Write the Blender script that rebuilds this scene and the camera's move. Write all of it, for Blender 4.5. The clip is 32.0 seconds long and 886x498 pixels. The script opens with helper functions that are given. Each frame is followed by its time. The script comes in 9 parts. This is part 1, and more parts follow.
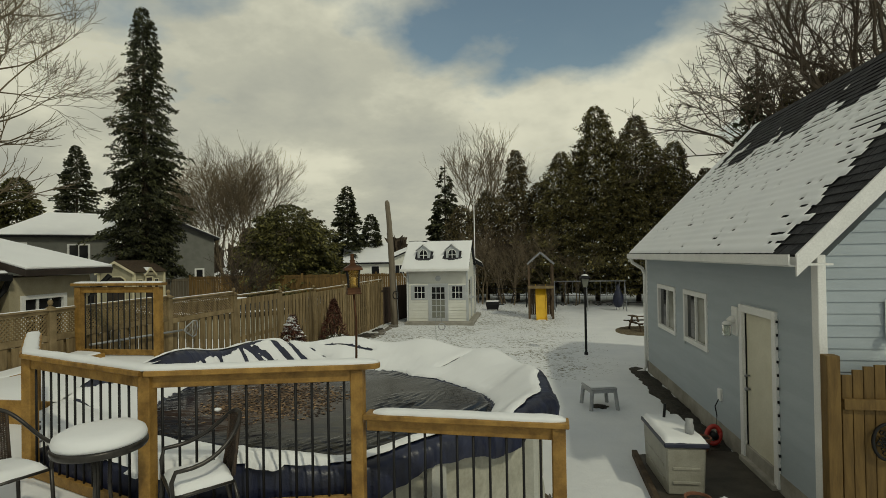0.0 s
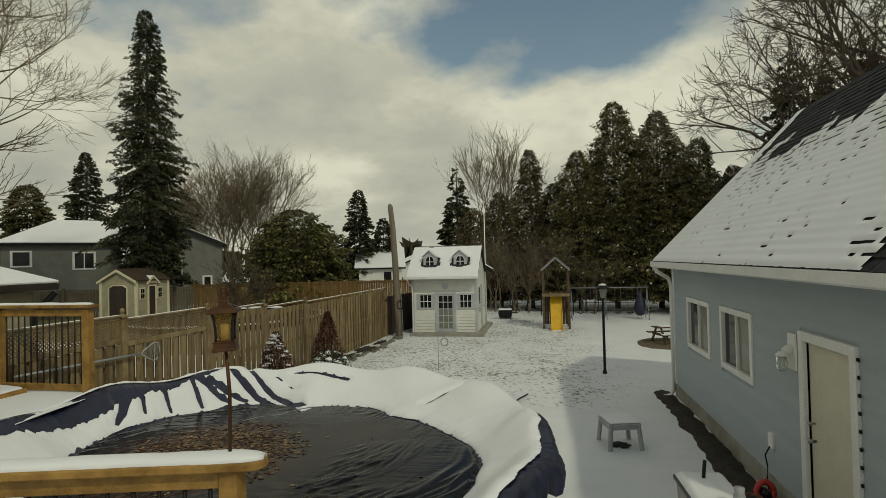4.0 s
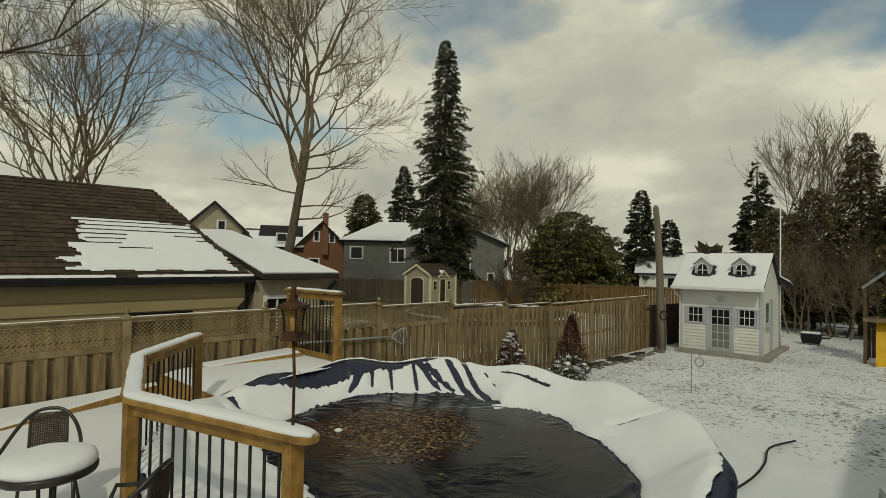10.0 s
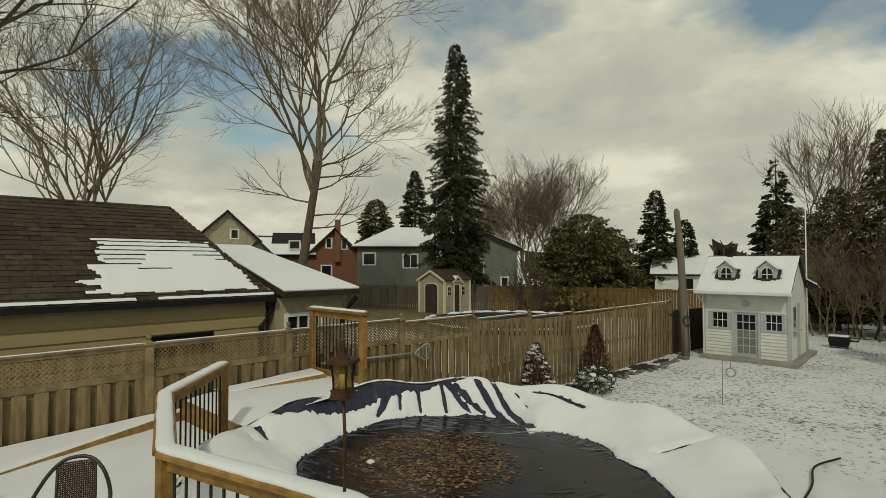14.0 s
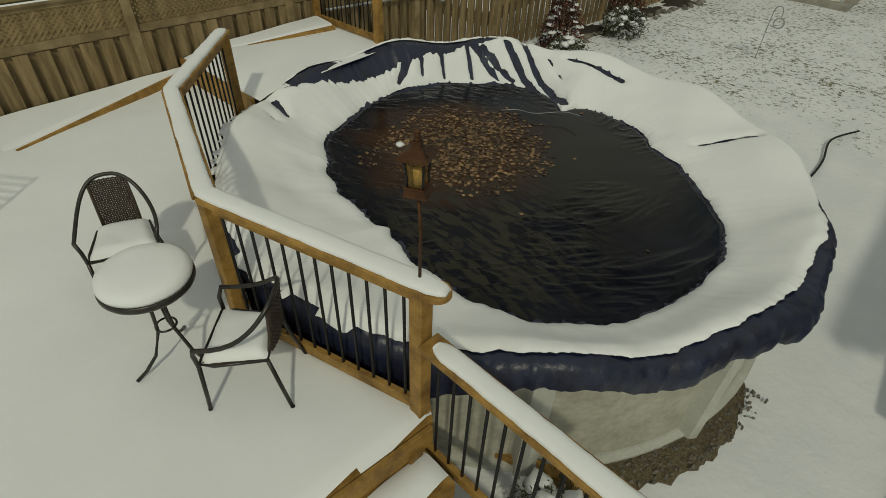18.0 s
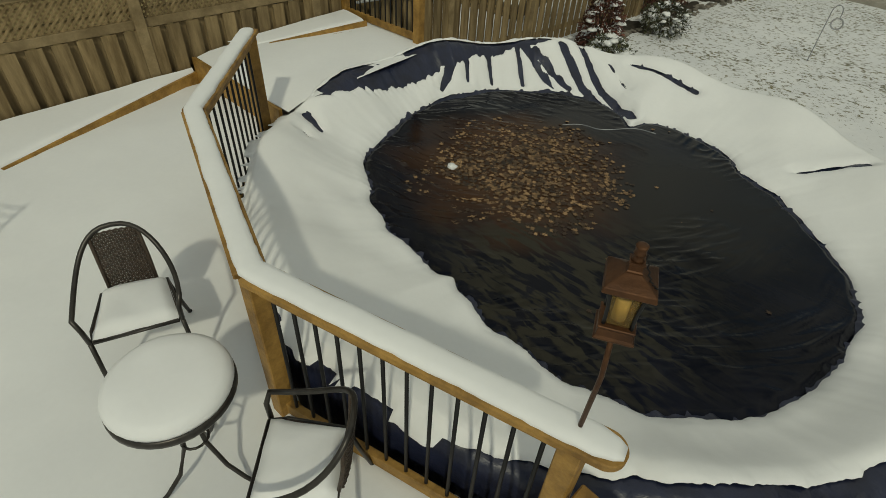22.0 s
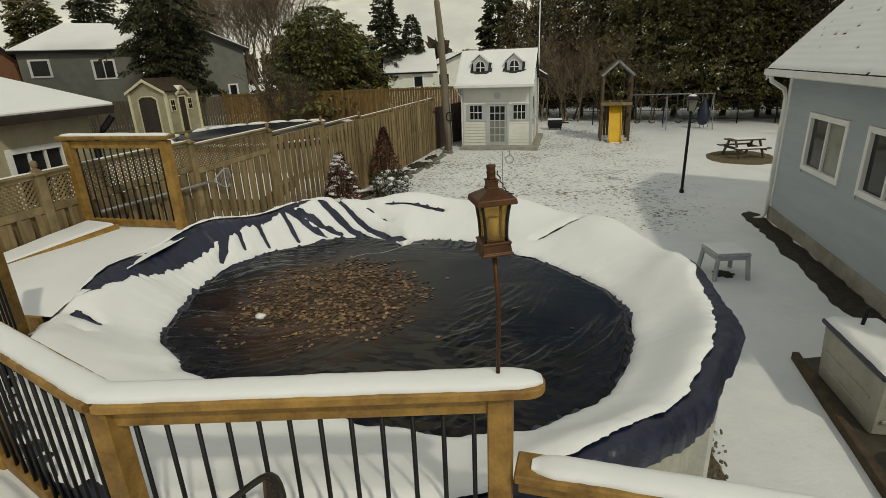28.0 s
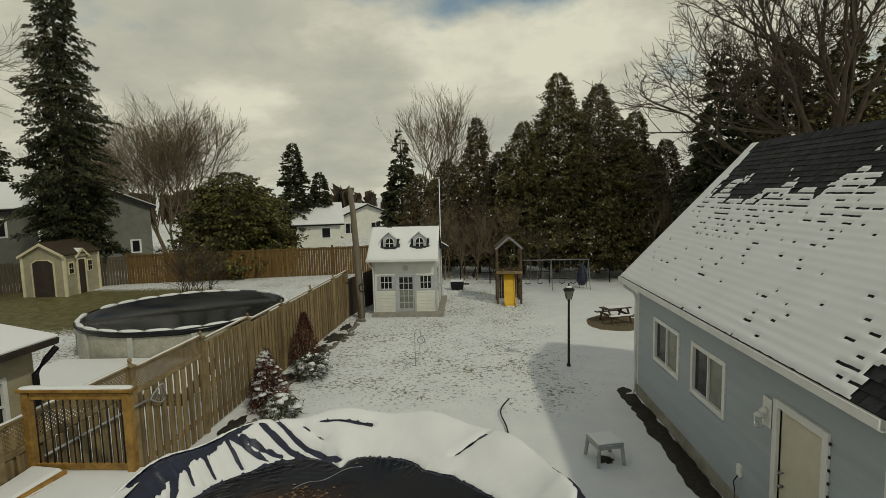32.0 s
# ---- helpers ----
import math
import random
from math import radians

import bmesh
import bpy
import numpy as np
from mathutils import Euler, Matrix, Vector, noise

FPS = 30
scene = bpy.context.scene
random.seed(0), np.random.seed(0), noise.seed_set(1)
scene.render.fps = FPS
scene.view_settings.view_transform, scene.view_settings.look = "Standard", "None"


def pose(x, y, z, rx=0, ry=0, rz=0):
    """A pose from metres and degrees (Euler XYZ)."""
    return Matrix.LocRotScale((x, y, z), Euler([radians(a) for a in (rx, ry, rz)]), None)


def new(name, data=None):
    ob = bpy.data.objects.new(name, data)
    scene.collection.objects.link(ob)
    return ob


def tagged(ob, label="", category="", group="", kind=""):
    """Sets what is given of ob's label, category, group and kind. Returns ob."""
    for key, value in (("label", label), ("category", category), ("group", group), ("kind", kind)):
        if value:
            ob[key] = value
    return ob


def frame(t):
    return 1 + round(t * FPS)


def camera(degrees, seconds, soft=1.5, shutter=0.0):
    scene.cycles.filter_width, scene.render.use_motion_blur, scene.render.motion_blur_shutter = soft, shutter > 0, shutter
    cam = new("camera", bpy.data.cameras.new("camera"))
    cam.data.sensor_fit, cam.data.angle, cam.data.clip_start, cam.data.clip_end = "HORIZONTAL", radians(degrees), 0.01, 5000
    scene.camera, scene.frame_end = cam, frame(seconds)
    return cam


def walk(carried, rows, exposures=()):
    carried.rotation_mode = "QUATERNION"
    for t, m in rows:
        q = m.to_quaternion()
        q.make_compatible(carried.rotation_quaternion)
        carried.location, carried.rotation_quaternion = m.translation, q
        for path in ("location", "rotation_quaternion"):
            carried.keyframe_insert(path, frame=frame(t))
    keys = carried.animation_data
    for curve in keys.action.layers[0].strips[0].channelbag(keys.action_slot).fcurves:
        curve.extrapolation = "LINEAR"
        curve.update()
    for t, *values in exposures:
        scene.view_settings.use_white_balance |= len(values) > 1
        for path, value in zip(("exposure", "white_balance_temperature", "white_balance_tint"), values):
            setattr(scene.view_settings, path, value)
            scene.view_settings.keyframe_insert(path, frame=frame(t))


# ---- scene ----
cam = camera(80.0, 32.0, soft=0.7)
PATH = [
    (0.0, -0.076, 1.662, 2.860, 90.63, 0.92, 8.74),
    (0.5, -0.117, 1.827, 2.935, 90.55, 1.46, 7.79),
    (1.0, -0.090, 2.020, 2.969, 90.59, 1.56, 10.48),
    (1.5, -0.064, 2.145, 3.015, 90.52, 2.11, 11.85),
    (2.0, -0.064, 2.406, 3.028, 90.46, 2.20, 11.95),
    (2.5, -0.063, 2.537, 2.938, 90.82, 1.86, 11.44),
    (3.0, -0.028, 2.872, 2.946, 90.70, 1.14, 11.34),
    (3.5, 0.028, 3.004, 2.997, 90.87, 1.41, 10.70),
    (5.5, 0.689, 3.680, 2.927, 91.16, 1.23, 10.89),
    (6.0, 0.851, 3.757, 2.957, 91.19, 0.71, 11.44),
    (6.5, 1.078, 3.679, 2.995, 91.48, 0.22, 17.75),
    (7.0, 1.233, 3.669, 3.020, 91.59, 0.08, 19.32),
    (7.5, 1.349, 3.627, 3.011, 91.67, -0.02, 21.60),
    (8.0, 1.425, 3.691, 2.996, 91.63, -0.32, 26.37),
    (8.5, 1.327, 3.843, 2.972, 91.43, -0.87, 32.52),
    (9.0, 1.317, 3.869, 2.938, 91.53, -1.18, 40.45),
    (9.5, 1.297, 3.802, 3.012, 91.25, -1.15, 42.64),
    (10.0, 1.245, 3.707, 3.035, 91.27, -0.95, 41.55),
    (10.5, 1.203, 3.646, 3.051, 91.22, -0.81, 41.77),
    (11.0, 1.138, 3.598, 3.068, 91.22, -0.60, 42.11),
    (11.5, 1.058, 3.541, 3.116, 91.24, -0.48, 41.58),
    (12.0, 0.981, 3.525, 3.153, 91.19, -0.39, 41.05),
    (12.5, 0.936, 3.547, 3.185, 91.16, -0.41, 41.47),
    (13.0, 0.901, 3.605, 3.230, 91.20, -0.31, 42.14),
    (13.5, 0.954, 3.681, 3.236, 91.47, -0.01, 42.53),
    (15.5, 0.402, 3.772, 3.401, 90.22, 0.04, 43.31),
    (16.0, 0.335, 3.858, 3.442, 84.22, -0.32, 42.59),
    (16.5, 0.209, 3.970, 3.629, 74.91, -1.49, 42.50),
    (17.0, 0.121, 4.018, 3.693, 66.46, -1.82, 42.84),
    (17.5, 0.081, 4.015, 3.771, 58.48, -2.12, 43.08),
    (18.0, 0.005, 4.022, 3.814, 50.65, -1.95, 42.64),
    (18.5, -0.104, 3.966, 3.899, 42.16, -3.34, 43.09),
    (19.0, -0.239, 3.965, 3.917, 40.42, -3.98, 43.59),
    (19.5, -0.347, 3.951, 3.949, 41.90, -3.40, 42.73),
    (20.0, -0.521, 3.992, 3.944, 42.92, -3.11, 41.01),
    (20.5, -0.705, 4.029, 3.928, 44.19, -3.04, 40.00),
    (21.0, -0.854, 4.129, 3.859, 45.59, -3.16, 40.69),
    (21.5, -0.965, 4.207, 3.776, 47.32, -3.09, 40.45),
    (22.0, -1.039, 4.313, 3.649, 49.42, -2.87, 42.94),
    (22.5, -1.096, 4.293, 3.548, 51.65, -2.54, 42.54),
    (23.0, -1.074, 4.265, 3.382, 54.44, -1.87, 44.11),
    (23.5, -1.094, 4.091, 3.413, 55.61, -2.35, 43.57),
    (24.0, -1.118, 4.056, 3.379, 57.13, -1.58, 40.34),
    (24.5, -1.157, 4.027, 3.345, 58.92, -1.32, 39.17),
    (26.5, -1.153, 4.040, 3.071, 66.65, 0.90, 36.02),
    (27.0, -1.153, 3.963, 3.065, 67.97, 1.59, 26.56),
    (27.5, -1.131, 3.845, 3.135, 68.89, 1.73, 19.40),
    (28.0, -1.074, 3.713, 3.193, 70.26, 2.13, 13.02),
    (28.5, -1.063, 3.610, 3.198, 71.47, 2.44, 6.94),
    (29.0, -1.016, 3.520, 3.139, 73.18, 2.58, 7.51),
    (29.5, -0.997, 3.371, 3.341, 74.91, 2.60, 7.45),
    (30.0, -1.011, 3.171, 3.758, 76.63, 2.11, 8.01),
    (30.5, -1.062, 2.902, 4.010, 78.83, 1.86, 7.72),
    (31.0, -1.066, 2.708, 4.389, 80.68, 1.64, 7.81),
    (31.5, -1.174, 2.543, 4.682, 82.52, 1.40, 5.80),
    (32.0, -1.141, 2.552, 4.877, 83.99, 1.41, 2.62),
]
EXPOSURES = [(0.0, -0.82, 7600, -3), (7.0, -0.8, 7600, -3), (13.0, -0.71, 7600, -3), (17.0, -0.7, 7600, -4), (19.0, -0.97, 7600, -5), (22.0, -0.74, 7600, -4), (24.0, -0.69, 7600, -3), (27.0, -0.63, 7600, -1), (28.0, -0.51, 7600, 1), (30.5, -0.58, 7600, 0), (32.0, -0.8, 7600, -1)]
walk(cam, [(r[0], pose(*r[1:])) for r in PATH], EXPOSURES)

# ---- light ----
SUN_TO = Vector((0.68, -0.76, 1.0)).normalized()
sun_data = bpy.data.lights.new("sun", "SUN")
sun_data.energy, sun_data.angle, sun_data.color = 1.9, radians(2.5), (1.0, 0.96, 0.88)
sun = new("sun", sun_data)
sun.rotation_euler = SUN_TO.to_track_quat("Z", "Y").to_euler()

world = bpy.data.worlds.new("sky")
scene.world = world
world.use_nodes = True
wn, wl = world.node_tree.nodes, world.node_tree.links
wn.clear()
w_out = wn.new("ShaderNodeOutputWorld")
w_bg = wn.new("ShaderNodeBackground")
w_sky = wn.new("ShaderNodeTexSky")
w_sky.sky_type, w_sky.sun_disc = "NISHITA", False
w_sky.sun_elevation = math.asin(SUN_TO.z)
w_sky.sun_rotation = math.atan2(SUN_TO.x, SUN_TO.y)
w_sky.air_density, w_sky.dust_density, w_sky.ozone_density = 1.3, 0.2, 2.0
w_bg.inputs["Strength"].default_value = 0.13


def wmath(op, a, b=None, clamp=False):
    n = wn.new("ShaderNodeMath")
    n.operation, n.use_clamp = op, clamp
    for i, v in enumerate((a, b)):
        if v is None:
            continue
        if isinstance(v, (int, float)):
            n.inputs[i].default_value = v
        else:
            wl.new(v, n.inputs[i])
    return n.outputs[0]


# clouds: a flat layer seen in perspective
w_co = wn.new("ShaderNodeTexCoord")
w_sep = wn.new("ShaderNodeSeparateXYZ")
wl.new(w_co.outputs["Generated"], w_sep.inputs[0])
w_h = wmath("ADD", wmath("MAXIMUM", w_sep.outputs[2], 0.0), 0.32)
w_cmb = wn.new("ShaderNodeCombineXYZ")
wl.new(wmath("DIVIDE", w_sep.outputs[0], w_h), w_cmb.inputs[0])
wl.new(wmath("DIVIDE", w_sep.outputs[1], w_h), w_cmb.inputs[1])
w_cmb.inputs[2].default_value = 9.2


def wnoise(scale, detail, rough):
    n = wn.new("ShaderNodeTexNoise")
    n.inputs["Scale"].default_value, n.inputs["Detail"].default_value, n.inputs["Roughness"].default_value = scale, detail, rough
    wl.new(w_cmb.outputs[0], n.inputs["Vector"])
    return n.outputs[0]


def wramp(fac, stops):
    n = wn.new("ShaderNodeValToRGB")
    e = n.color_ramp.elements
    while len(e) < len(stops):
        e.new(0.5)
    for el, (p, c) in zip(e, stops):
        el.position, el.color = p, (*c, 1)
    wl.new(fac, n.inputs[0])
    return n.outputs[0]


w_low = wmath("MULTIPLY", wmath("SUBTRACT", 0.22, w_sep.outputs[2], True), 1.3)
w_cover = wramp(wmath("ADD", wnoise(1.45, 7, 0.5), w_low), [(0.385, (0.06,) * 3), (0.485, (1,) * 3)])
w_tone = wramp(wnoise(2.1, 6, 0.58), [(0.3, (5.0, 5.1, 5.2)), (0.5, (6.4, 6.4, 6.2)), (0.68, (9.0, 8.85, 8.35))])
w_mix = wn.new("ShaderNodeMix")
w_mix.data_type = "RGBA"
wl.new(w_cover, w_mix.inputs[0])
wl.new(w_sky.outputs[0], w_mix.inputs[6])
wl.new(w_tone, w_mix.inputs[7])
wl.new(w_mix.outputs[2], w_bg.inputs["Color"])
wl.new(w_bg.outputs[0], w_out.inputs[0])


# ---- materials ----
def mat(name, c1, c2, rough=0.7, scale=6.0, bump=0.15, metal=0.0, fine=60.0, stretch=(1, 1, 1), spec=0.4, var=0.0,
        island=0.0, third=None, gap=(0.35, 0.65), bump_d=0.01, coat=0.0, grain_r=(0.78, 1.16)):
    """Two tones mixed by a broad noise, a fine grain, relief from both; var shifts the tone piece by piece."""
    m = bpy.data.materials.new(name)
    m.use_nodes = True
    n, l = m.node_tree.nodes, m.node_tree.links
    b = n["Principled BSDF"]
    b.inputs["Roughness"].default_value, b.inputs["Metallic"].default_value = rough, metal
    b.inputs["Specular IOR Level"].default_value, b.inputs["Coat Weight"].default_value = spec, coat
    geo = n.new("ShaderNodeNewGeometry")
    mp = n.new("ShaderNodeMapping")
    mp.inputs["Scale"].default_value = stretch
    l.new(geo.outputs["Position"], mp.inputs[0])

    def tex(s, d):
        t = n.new("ShaderNodeTexNoise")
        t.inputs["Scale"].default_value, t.inputs["Detail"].default_value, t.inputs["Roughness"].default_value = s, d, 0.6
        l.new(mp.outputs[0], t.inputs["Vector"])
        return t.outputs[0]

    broad, grain = tex(scale, 5), tex(fine, 3)
    r = n.new("ShaderNodeValToRGB")
    e = r.color_ramp.elements
    e[0].position, e[0].color, e[1].position, e[1].color = gap[0], (*c1, 1), gap[1], (*c2, 1)
    if third:
        x = e.new(third[0])
        x.color = (*third[1], 1)
    l.new(broad, r.inputs[0])
    g = n.new("ShaderNodeMix")
    g.data_type, g.blend_type = "RGBA", "MULTIPLY"
    gr = n.new("ShaderNodeMapRange")
    gr.inputs[3].default_value, gr.inputs[4].default_value = grain_r
    l.new(grain, gr.inputs[0])
    g.inputs[0].default_value = 1.0
    l.new(r.outputs[0], g.inputs[6])
    l.new(gr.outputs[0], g.inputs[7])
    col = g.outputs[2]
    if var or island:
        if var:
            src = n.new("ShaderNodeObjectInfo").outputs["Random"]
        else:
            add = n.new("ShaderNodeMath")
            add.operation = "ADD"
            l.new(geo.outputs["Random Per Island"], add.inputs[0])
            l.new(n.new("ShaderNodeObjectInfo").outputs["Random"], add.inputs[1])
            fr = n.new("ShaderNodeMath")
            fr.operation = "FRACT"
            l.new(add.outputs[0], fr.inputs[0])
            src = fr.outputs[0]
        vr = n.new("ShaderNodeMapRange")
        k = var or island
        vr.inputs[3].default_value, vr.inputs[4].default_value = 1 - k, 1 + k
        l.new(src, vr.inputs[0])
        v = n.new("ShaderNodeMix")
        v.data_type, v.blend_type = "RGBA", "MULTIPLY"
        v.inputs[0].default_value = 1.0
        l.new(col, v.inputs[6])
        l.new(vr.outputs[0], v.inputs[7])
        col = v.outputs[2]
    l.new(col, b.inputs["Base Color"])
    if bump:
        ad = n.new("ShaderNodeMath")
        ad.operation = "ADD"
        l.new(broad, ad.inputs[0])
        l.new(grain, ad.inputs[1])
        bp = n.new("ShaderNodeBump")
        bp.inputs["Strength"].default_value, bp.inputs["Distance"].default_value = bump, bump_d
        l.new(ad.outputs[0], bp.inputs["Height"])
        l.new(bp.outputs[0], b.inputs["Normal"])
    return m


def leaf_mat(name, c1, c2, snow=0.0, rough=0.7, clump=1.6):
    """Foliage: each clump takes its own tone; a share of the clumps carries snow."""
    m = bpy.data.materials.new(name)
    m.use_nodes = True
    n, l = m.node_tree.nodes, m.node_tree.links
    b = n["Principled BSDF"]
    b.inputs["Roughness"].default_value = rough
    geo = n.new("ShaderNodeNewGeometry")
    r = n.new("ShaderNodeValToRGB")
    e = r.color_ramp.elements
    e[0].position, e[0].color, e[1].position, e[1].color = 0.0, (*c1, 1), max(0.02, 0.985 - snow), (*c2, 1)
    if snow:
        x = e.new(0.99 - snow)
        x.color = (0.78, 0.8, 0.84, 1)
    l.new(geo.outputs["Random Per Island"], r.inputs[0])
    tx = n.new("ShaderNodeTexNoise")
    tx.inputs["Scale"].default_value, tx.inputs["Detail"].default_value, tx.inputs["Roughness"].default_value = clump, 4, 0.65
    l.new(geo.outputs["Position"], tx.inputs["Vector"])
    mr = n.new("ShaderNodeMapRange")
    for i, x in enumerate((0.32, 0.68, 0.45, 1.6)):
        mr.inputs[i + 1].default_value = x
    l.new(tx.outputs[0], mr.inputs[0])
    mx = n.new("ShaderNodeMix")
    mx.data_type, mx.blend_type = "RGBA", "MULTIPLY"
    mx.inputs[0].default_value = 1.0
    l.new(r.outputs[0], mx.inputs[6])
    l.new(mr.outputs[0], mx.inputs[7])
    l.new(mx.outputs[2], b.inputs["Base Color"])
    return m


SNOW = mat("snow", (0.745, 0.755, 0.77), (0.775, 0.785, 0.795), 0.55, 1.6, 0.07, fine=24, bump_d=0.01, spec=0.3, grain_r=(0.975, 1.02))
ROUGH_SNOW = mat("trampled_snow", (0.70, 0.715, 0.74), (0.77, 0.78, 0.79), 0.6, 7, 0.5, fine=22, bump_d=0.035, spec=0.3, grain_r=(0.95, 1.03))
DECK_WOOD = mat("treated_timber", (0.15, 0.076, 0.015), (0.36, 0.205, 0.052), 0.6, 7, 0.3, fine=60, var=0.12, gap=(0.3, 0.62), grain_r=(0.7, 1.2))
GATE_WOOD = mat("brown_gate_timber", (0.098, 0.057, 0.016), (0.17, 0.104, 0.032), 0.7, 5, 0.3, fine=45, stretch=(4, 4, 0.5), var=0.15)
FENCE_WOOD = mat("weathered_fence_board", (0.13, 0.09, 0.042), (0.285, 0.208, 0.108), 0.85, 3, 0.3, fine=40, stretch=(4, 4, 0.5), var=0.22)
FENCE_RAIL = mat("weathered_fence_rail", (0.165, 0.119, 0.06), (0.30, 0.226, 0.125), 0.85, 4, 0.3, fine=45, var=0.15)
BROWN_FENCE = mat("stained_fence_board", (0.10, 0.058, 0.018), (0.17, 0.102, 0.034), 0.85, 3, 0.2, stretch=(4, 4, 0.5), var=0.2)
GREY_FENCE = mat("grey_fence_board", (0.08, 0.066, 0.046), (0.125, 0.104, 0.074), 0.9, 3, 0.2, stretch=(4, 4, 0.5), var=0.2)
DARK_FENCE = mat("dark_fence_board", (0.035, 0.022, 0.018), (0.06, 0.04, 0.03), 0.85, 3, 0.2, stretch=(4, 4, 0.5), var=0.2)
BLACK_METAL = mat("black_powder_coat", (0.007, 0.007, 0.008), (0.012, 0.012, 0.013), 0.5, 8, 0.05, spec=0.25)
GREY_METAL = mat("bronze_grey_tube", (0.035, 0.032, 0.03), (0.06, 0.055, 0.05), 0.35, 12, 0.08, metal=0.6)
WICKER = mat("brown_wicker", (0.03, 0.02, 0.014), (0.075, 0.05, 0.035), 0.6, 60, 0.4, fine=140)
COPPER = mat("aged_copper", (0.045, 0.02, 0.011), (0.11, 0.048, 0.02), 0.5, 9, 0.2, metal=0.6, fine=50)
TARP = mat("navy_tarp", (0.006, 0.008, 0.022), (0.013, 0.018, 0.048), 0.42, 5, 0.35, fine=14, spec=0.5, bump_d=0.02, grain_r=(0.9, 1.08))
WET_TARP = mat("wet_black_tarp", (0.005, 0.0055, 0.007), (0.013, 0.0135, 0.016), 0.2, 1.6, 0.15, fine=20, bump_d=0.008, spec=0.3)
POOL_WALL = mat("resin_pool_wall", (0.34, 0.33, 0.27), (0.46, 0.45, 0.38), 0.5, 5, 0.1, fine=20)
POOL_POST = mat("pool_upright", (0.42, 0.42, 0.38), (0.5, 0.5, 0.46), 0.45, 4, 0.08)
GRAVEL = mat("gravel_bed", (0.10, 0.075, 0.045), (0.2, 0.16, 0.1), 0.9, 28, 0.9, fine=90, bump_d=0.03)
SOIL = mat("wet_soil", (0.022, 0.019, 0.015), (0.05, 0.042, 0.03), 0.85, 14, 0.8, fine=60, bump_d=0.03)
PAVER = mat("wet_concrete_pad", (0.035, 0.028, 0.021), (0.07, 0.058, 0.044), 0.6, 4, 0.3, fine=50)
CONCRETE = mat("foundation_concrete", (0.24, 0.225, 0.19), (0.36, 0.34, 0.3), 0.85, 3, 0.3, fine=50)
BLUE_SIDING = mat("pale_blue_vinyl", (0.335, 0.385, 0.425), (0.375, 0.425, 0.465), 0.5, 2, 0.06, fine=90, stretch=(1, 0.4, 3), var=0.03)
WHITE_TRIM = mat("white_trim_paint", (0.72, 0.72, 0.71), (0.8, 0.8, 0.79), 0.5, 3, 0.05)
CREAM_DOOR = mat("cream_door_paint", (0.58, 0.55, 0.43), (0.64, 0.61, 0.49), 0.45, 3, 0.05)
CREAM_SIDING = mat("cream_white_siding", (0.66, 0.66, 0.60), (0.74, 0.74, 0.69), 0.6, 2, 0.06, var=0.03)
GREY_TRIM = mat("pale_grey_trim", (0.42, 0.44, 0.46), (0.5, 0.52, 0.54), 0.55, 4, 0.05)
TAN_SIDING = mat("tan_siding", (0.31, 0.245, 0.12), (0.37, 0.295, 0.15), 0.65, 2, 0.08, stretch=(1, 0.4, 3), var=0.04)
BEIGE_STUCCO = mat("beige_stucco", (0.36, 0.315, 0.21), (0.44, 0.39, 0.28), 0.85, 3, 0.3)
SHINGLE = mat("black_shingle", (0.012, 0.012, 0.015), (0.03, 0.03, 0.034), 0.9, 9, 0.6, fine=120, island=0.5)
BROWN_SHINGLE = mat("brown_shingle", (0.03, 0.02, 0.012), (0.065, 0.043, 0.026), 0.9, 9, 0.6, fine=120, island=0.35)
GREY_HOUSE = mat("grey_green_siding", (0.15, 0.152, 0.136), (0.185, 0.187, 0.168), 0.75, 2, 0.1)
BRICK = mat("red_brick_wall", (0.165, 0.075, 0.042), (0.24, 0.115, 0.065), 0.85, 12, 0.3)
GLASS = mat("dark_window_glass", (0.012, 0.014, 0.018), (0.02, 0.02, 0.02), 0.06, 2, 0.0, spec=0.28)
GLASS_PALE = mat("pale_greenish_glass", (0.17, 0.175, 0.145), (0.23, 0.235, 0.2), 0.1, 3, 0.0, spec=0.35)
YELLOW = mat("yellow_plastic", (0.62, 0.36, 0.02), (0.72, 0.44, 0.03), 0.4, 3, 0.04)
PLAY_WOOD = mat("dark_play_timber", (0.05, 0.032, 0.02), (0.11, 0.075, 0.045), 0.85, 5, 0.3, var=0.15)
GALV = mat("galvanised_tube", (0.22, 0.23, 0.25), (0.32, 0.33, 0.35), 0.45, 8, 0.1, metal=0.5)
BARK = mat("grey_brown_bark", (0.065, 0.05, 0.036), (0.13, 0.105, 0.075), 0.9, 6, 0.7, fine=30, stretch=(2, 2, 0.5))
TWIG = mat("brown_twigs", (0.045, 0.033, 0.023), (0.085, 0.063, 0.043), 0.9, 4, 0.0)
PALE_TWIG = mat("grey_brown_twigs", (0.13, 0.10, 0.065), (0.21, 0.165, 0.11), 0.9, 4, 0.0)
POLE_WOOD = mat("weathered_pole", (0.14, 0.115, 0.085), (0.22, 0.185, 0.14), 0.9, 3, 0.4, stretch=(3, 3, 0.3))
PLASTIC_GREY = mat("grey_resin", (0.30, 0.31, 0.32), (0.4, 0.41, 0.42), 0.5, 5, 0.05)
BIN_BODY = mat("frosted_resin_bin", (0.27, 0.26, 0.215), (0.37, 0.36, 0.31), 0.4, 3, 0.06)
BIN_RIM = mat("navy_resin_lid", (0.015, 0.018, 0.04), (0.03, 0.035, 0.06), 0.4, 4, 0.05)
TERRACOTTA = mat("terracotta", (0.17, 0.07, 0.04), (0.26, 0.12, 0.075), 0.8, 6, 0.2)
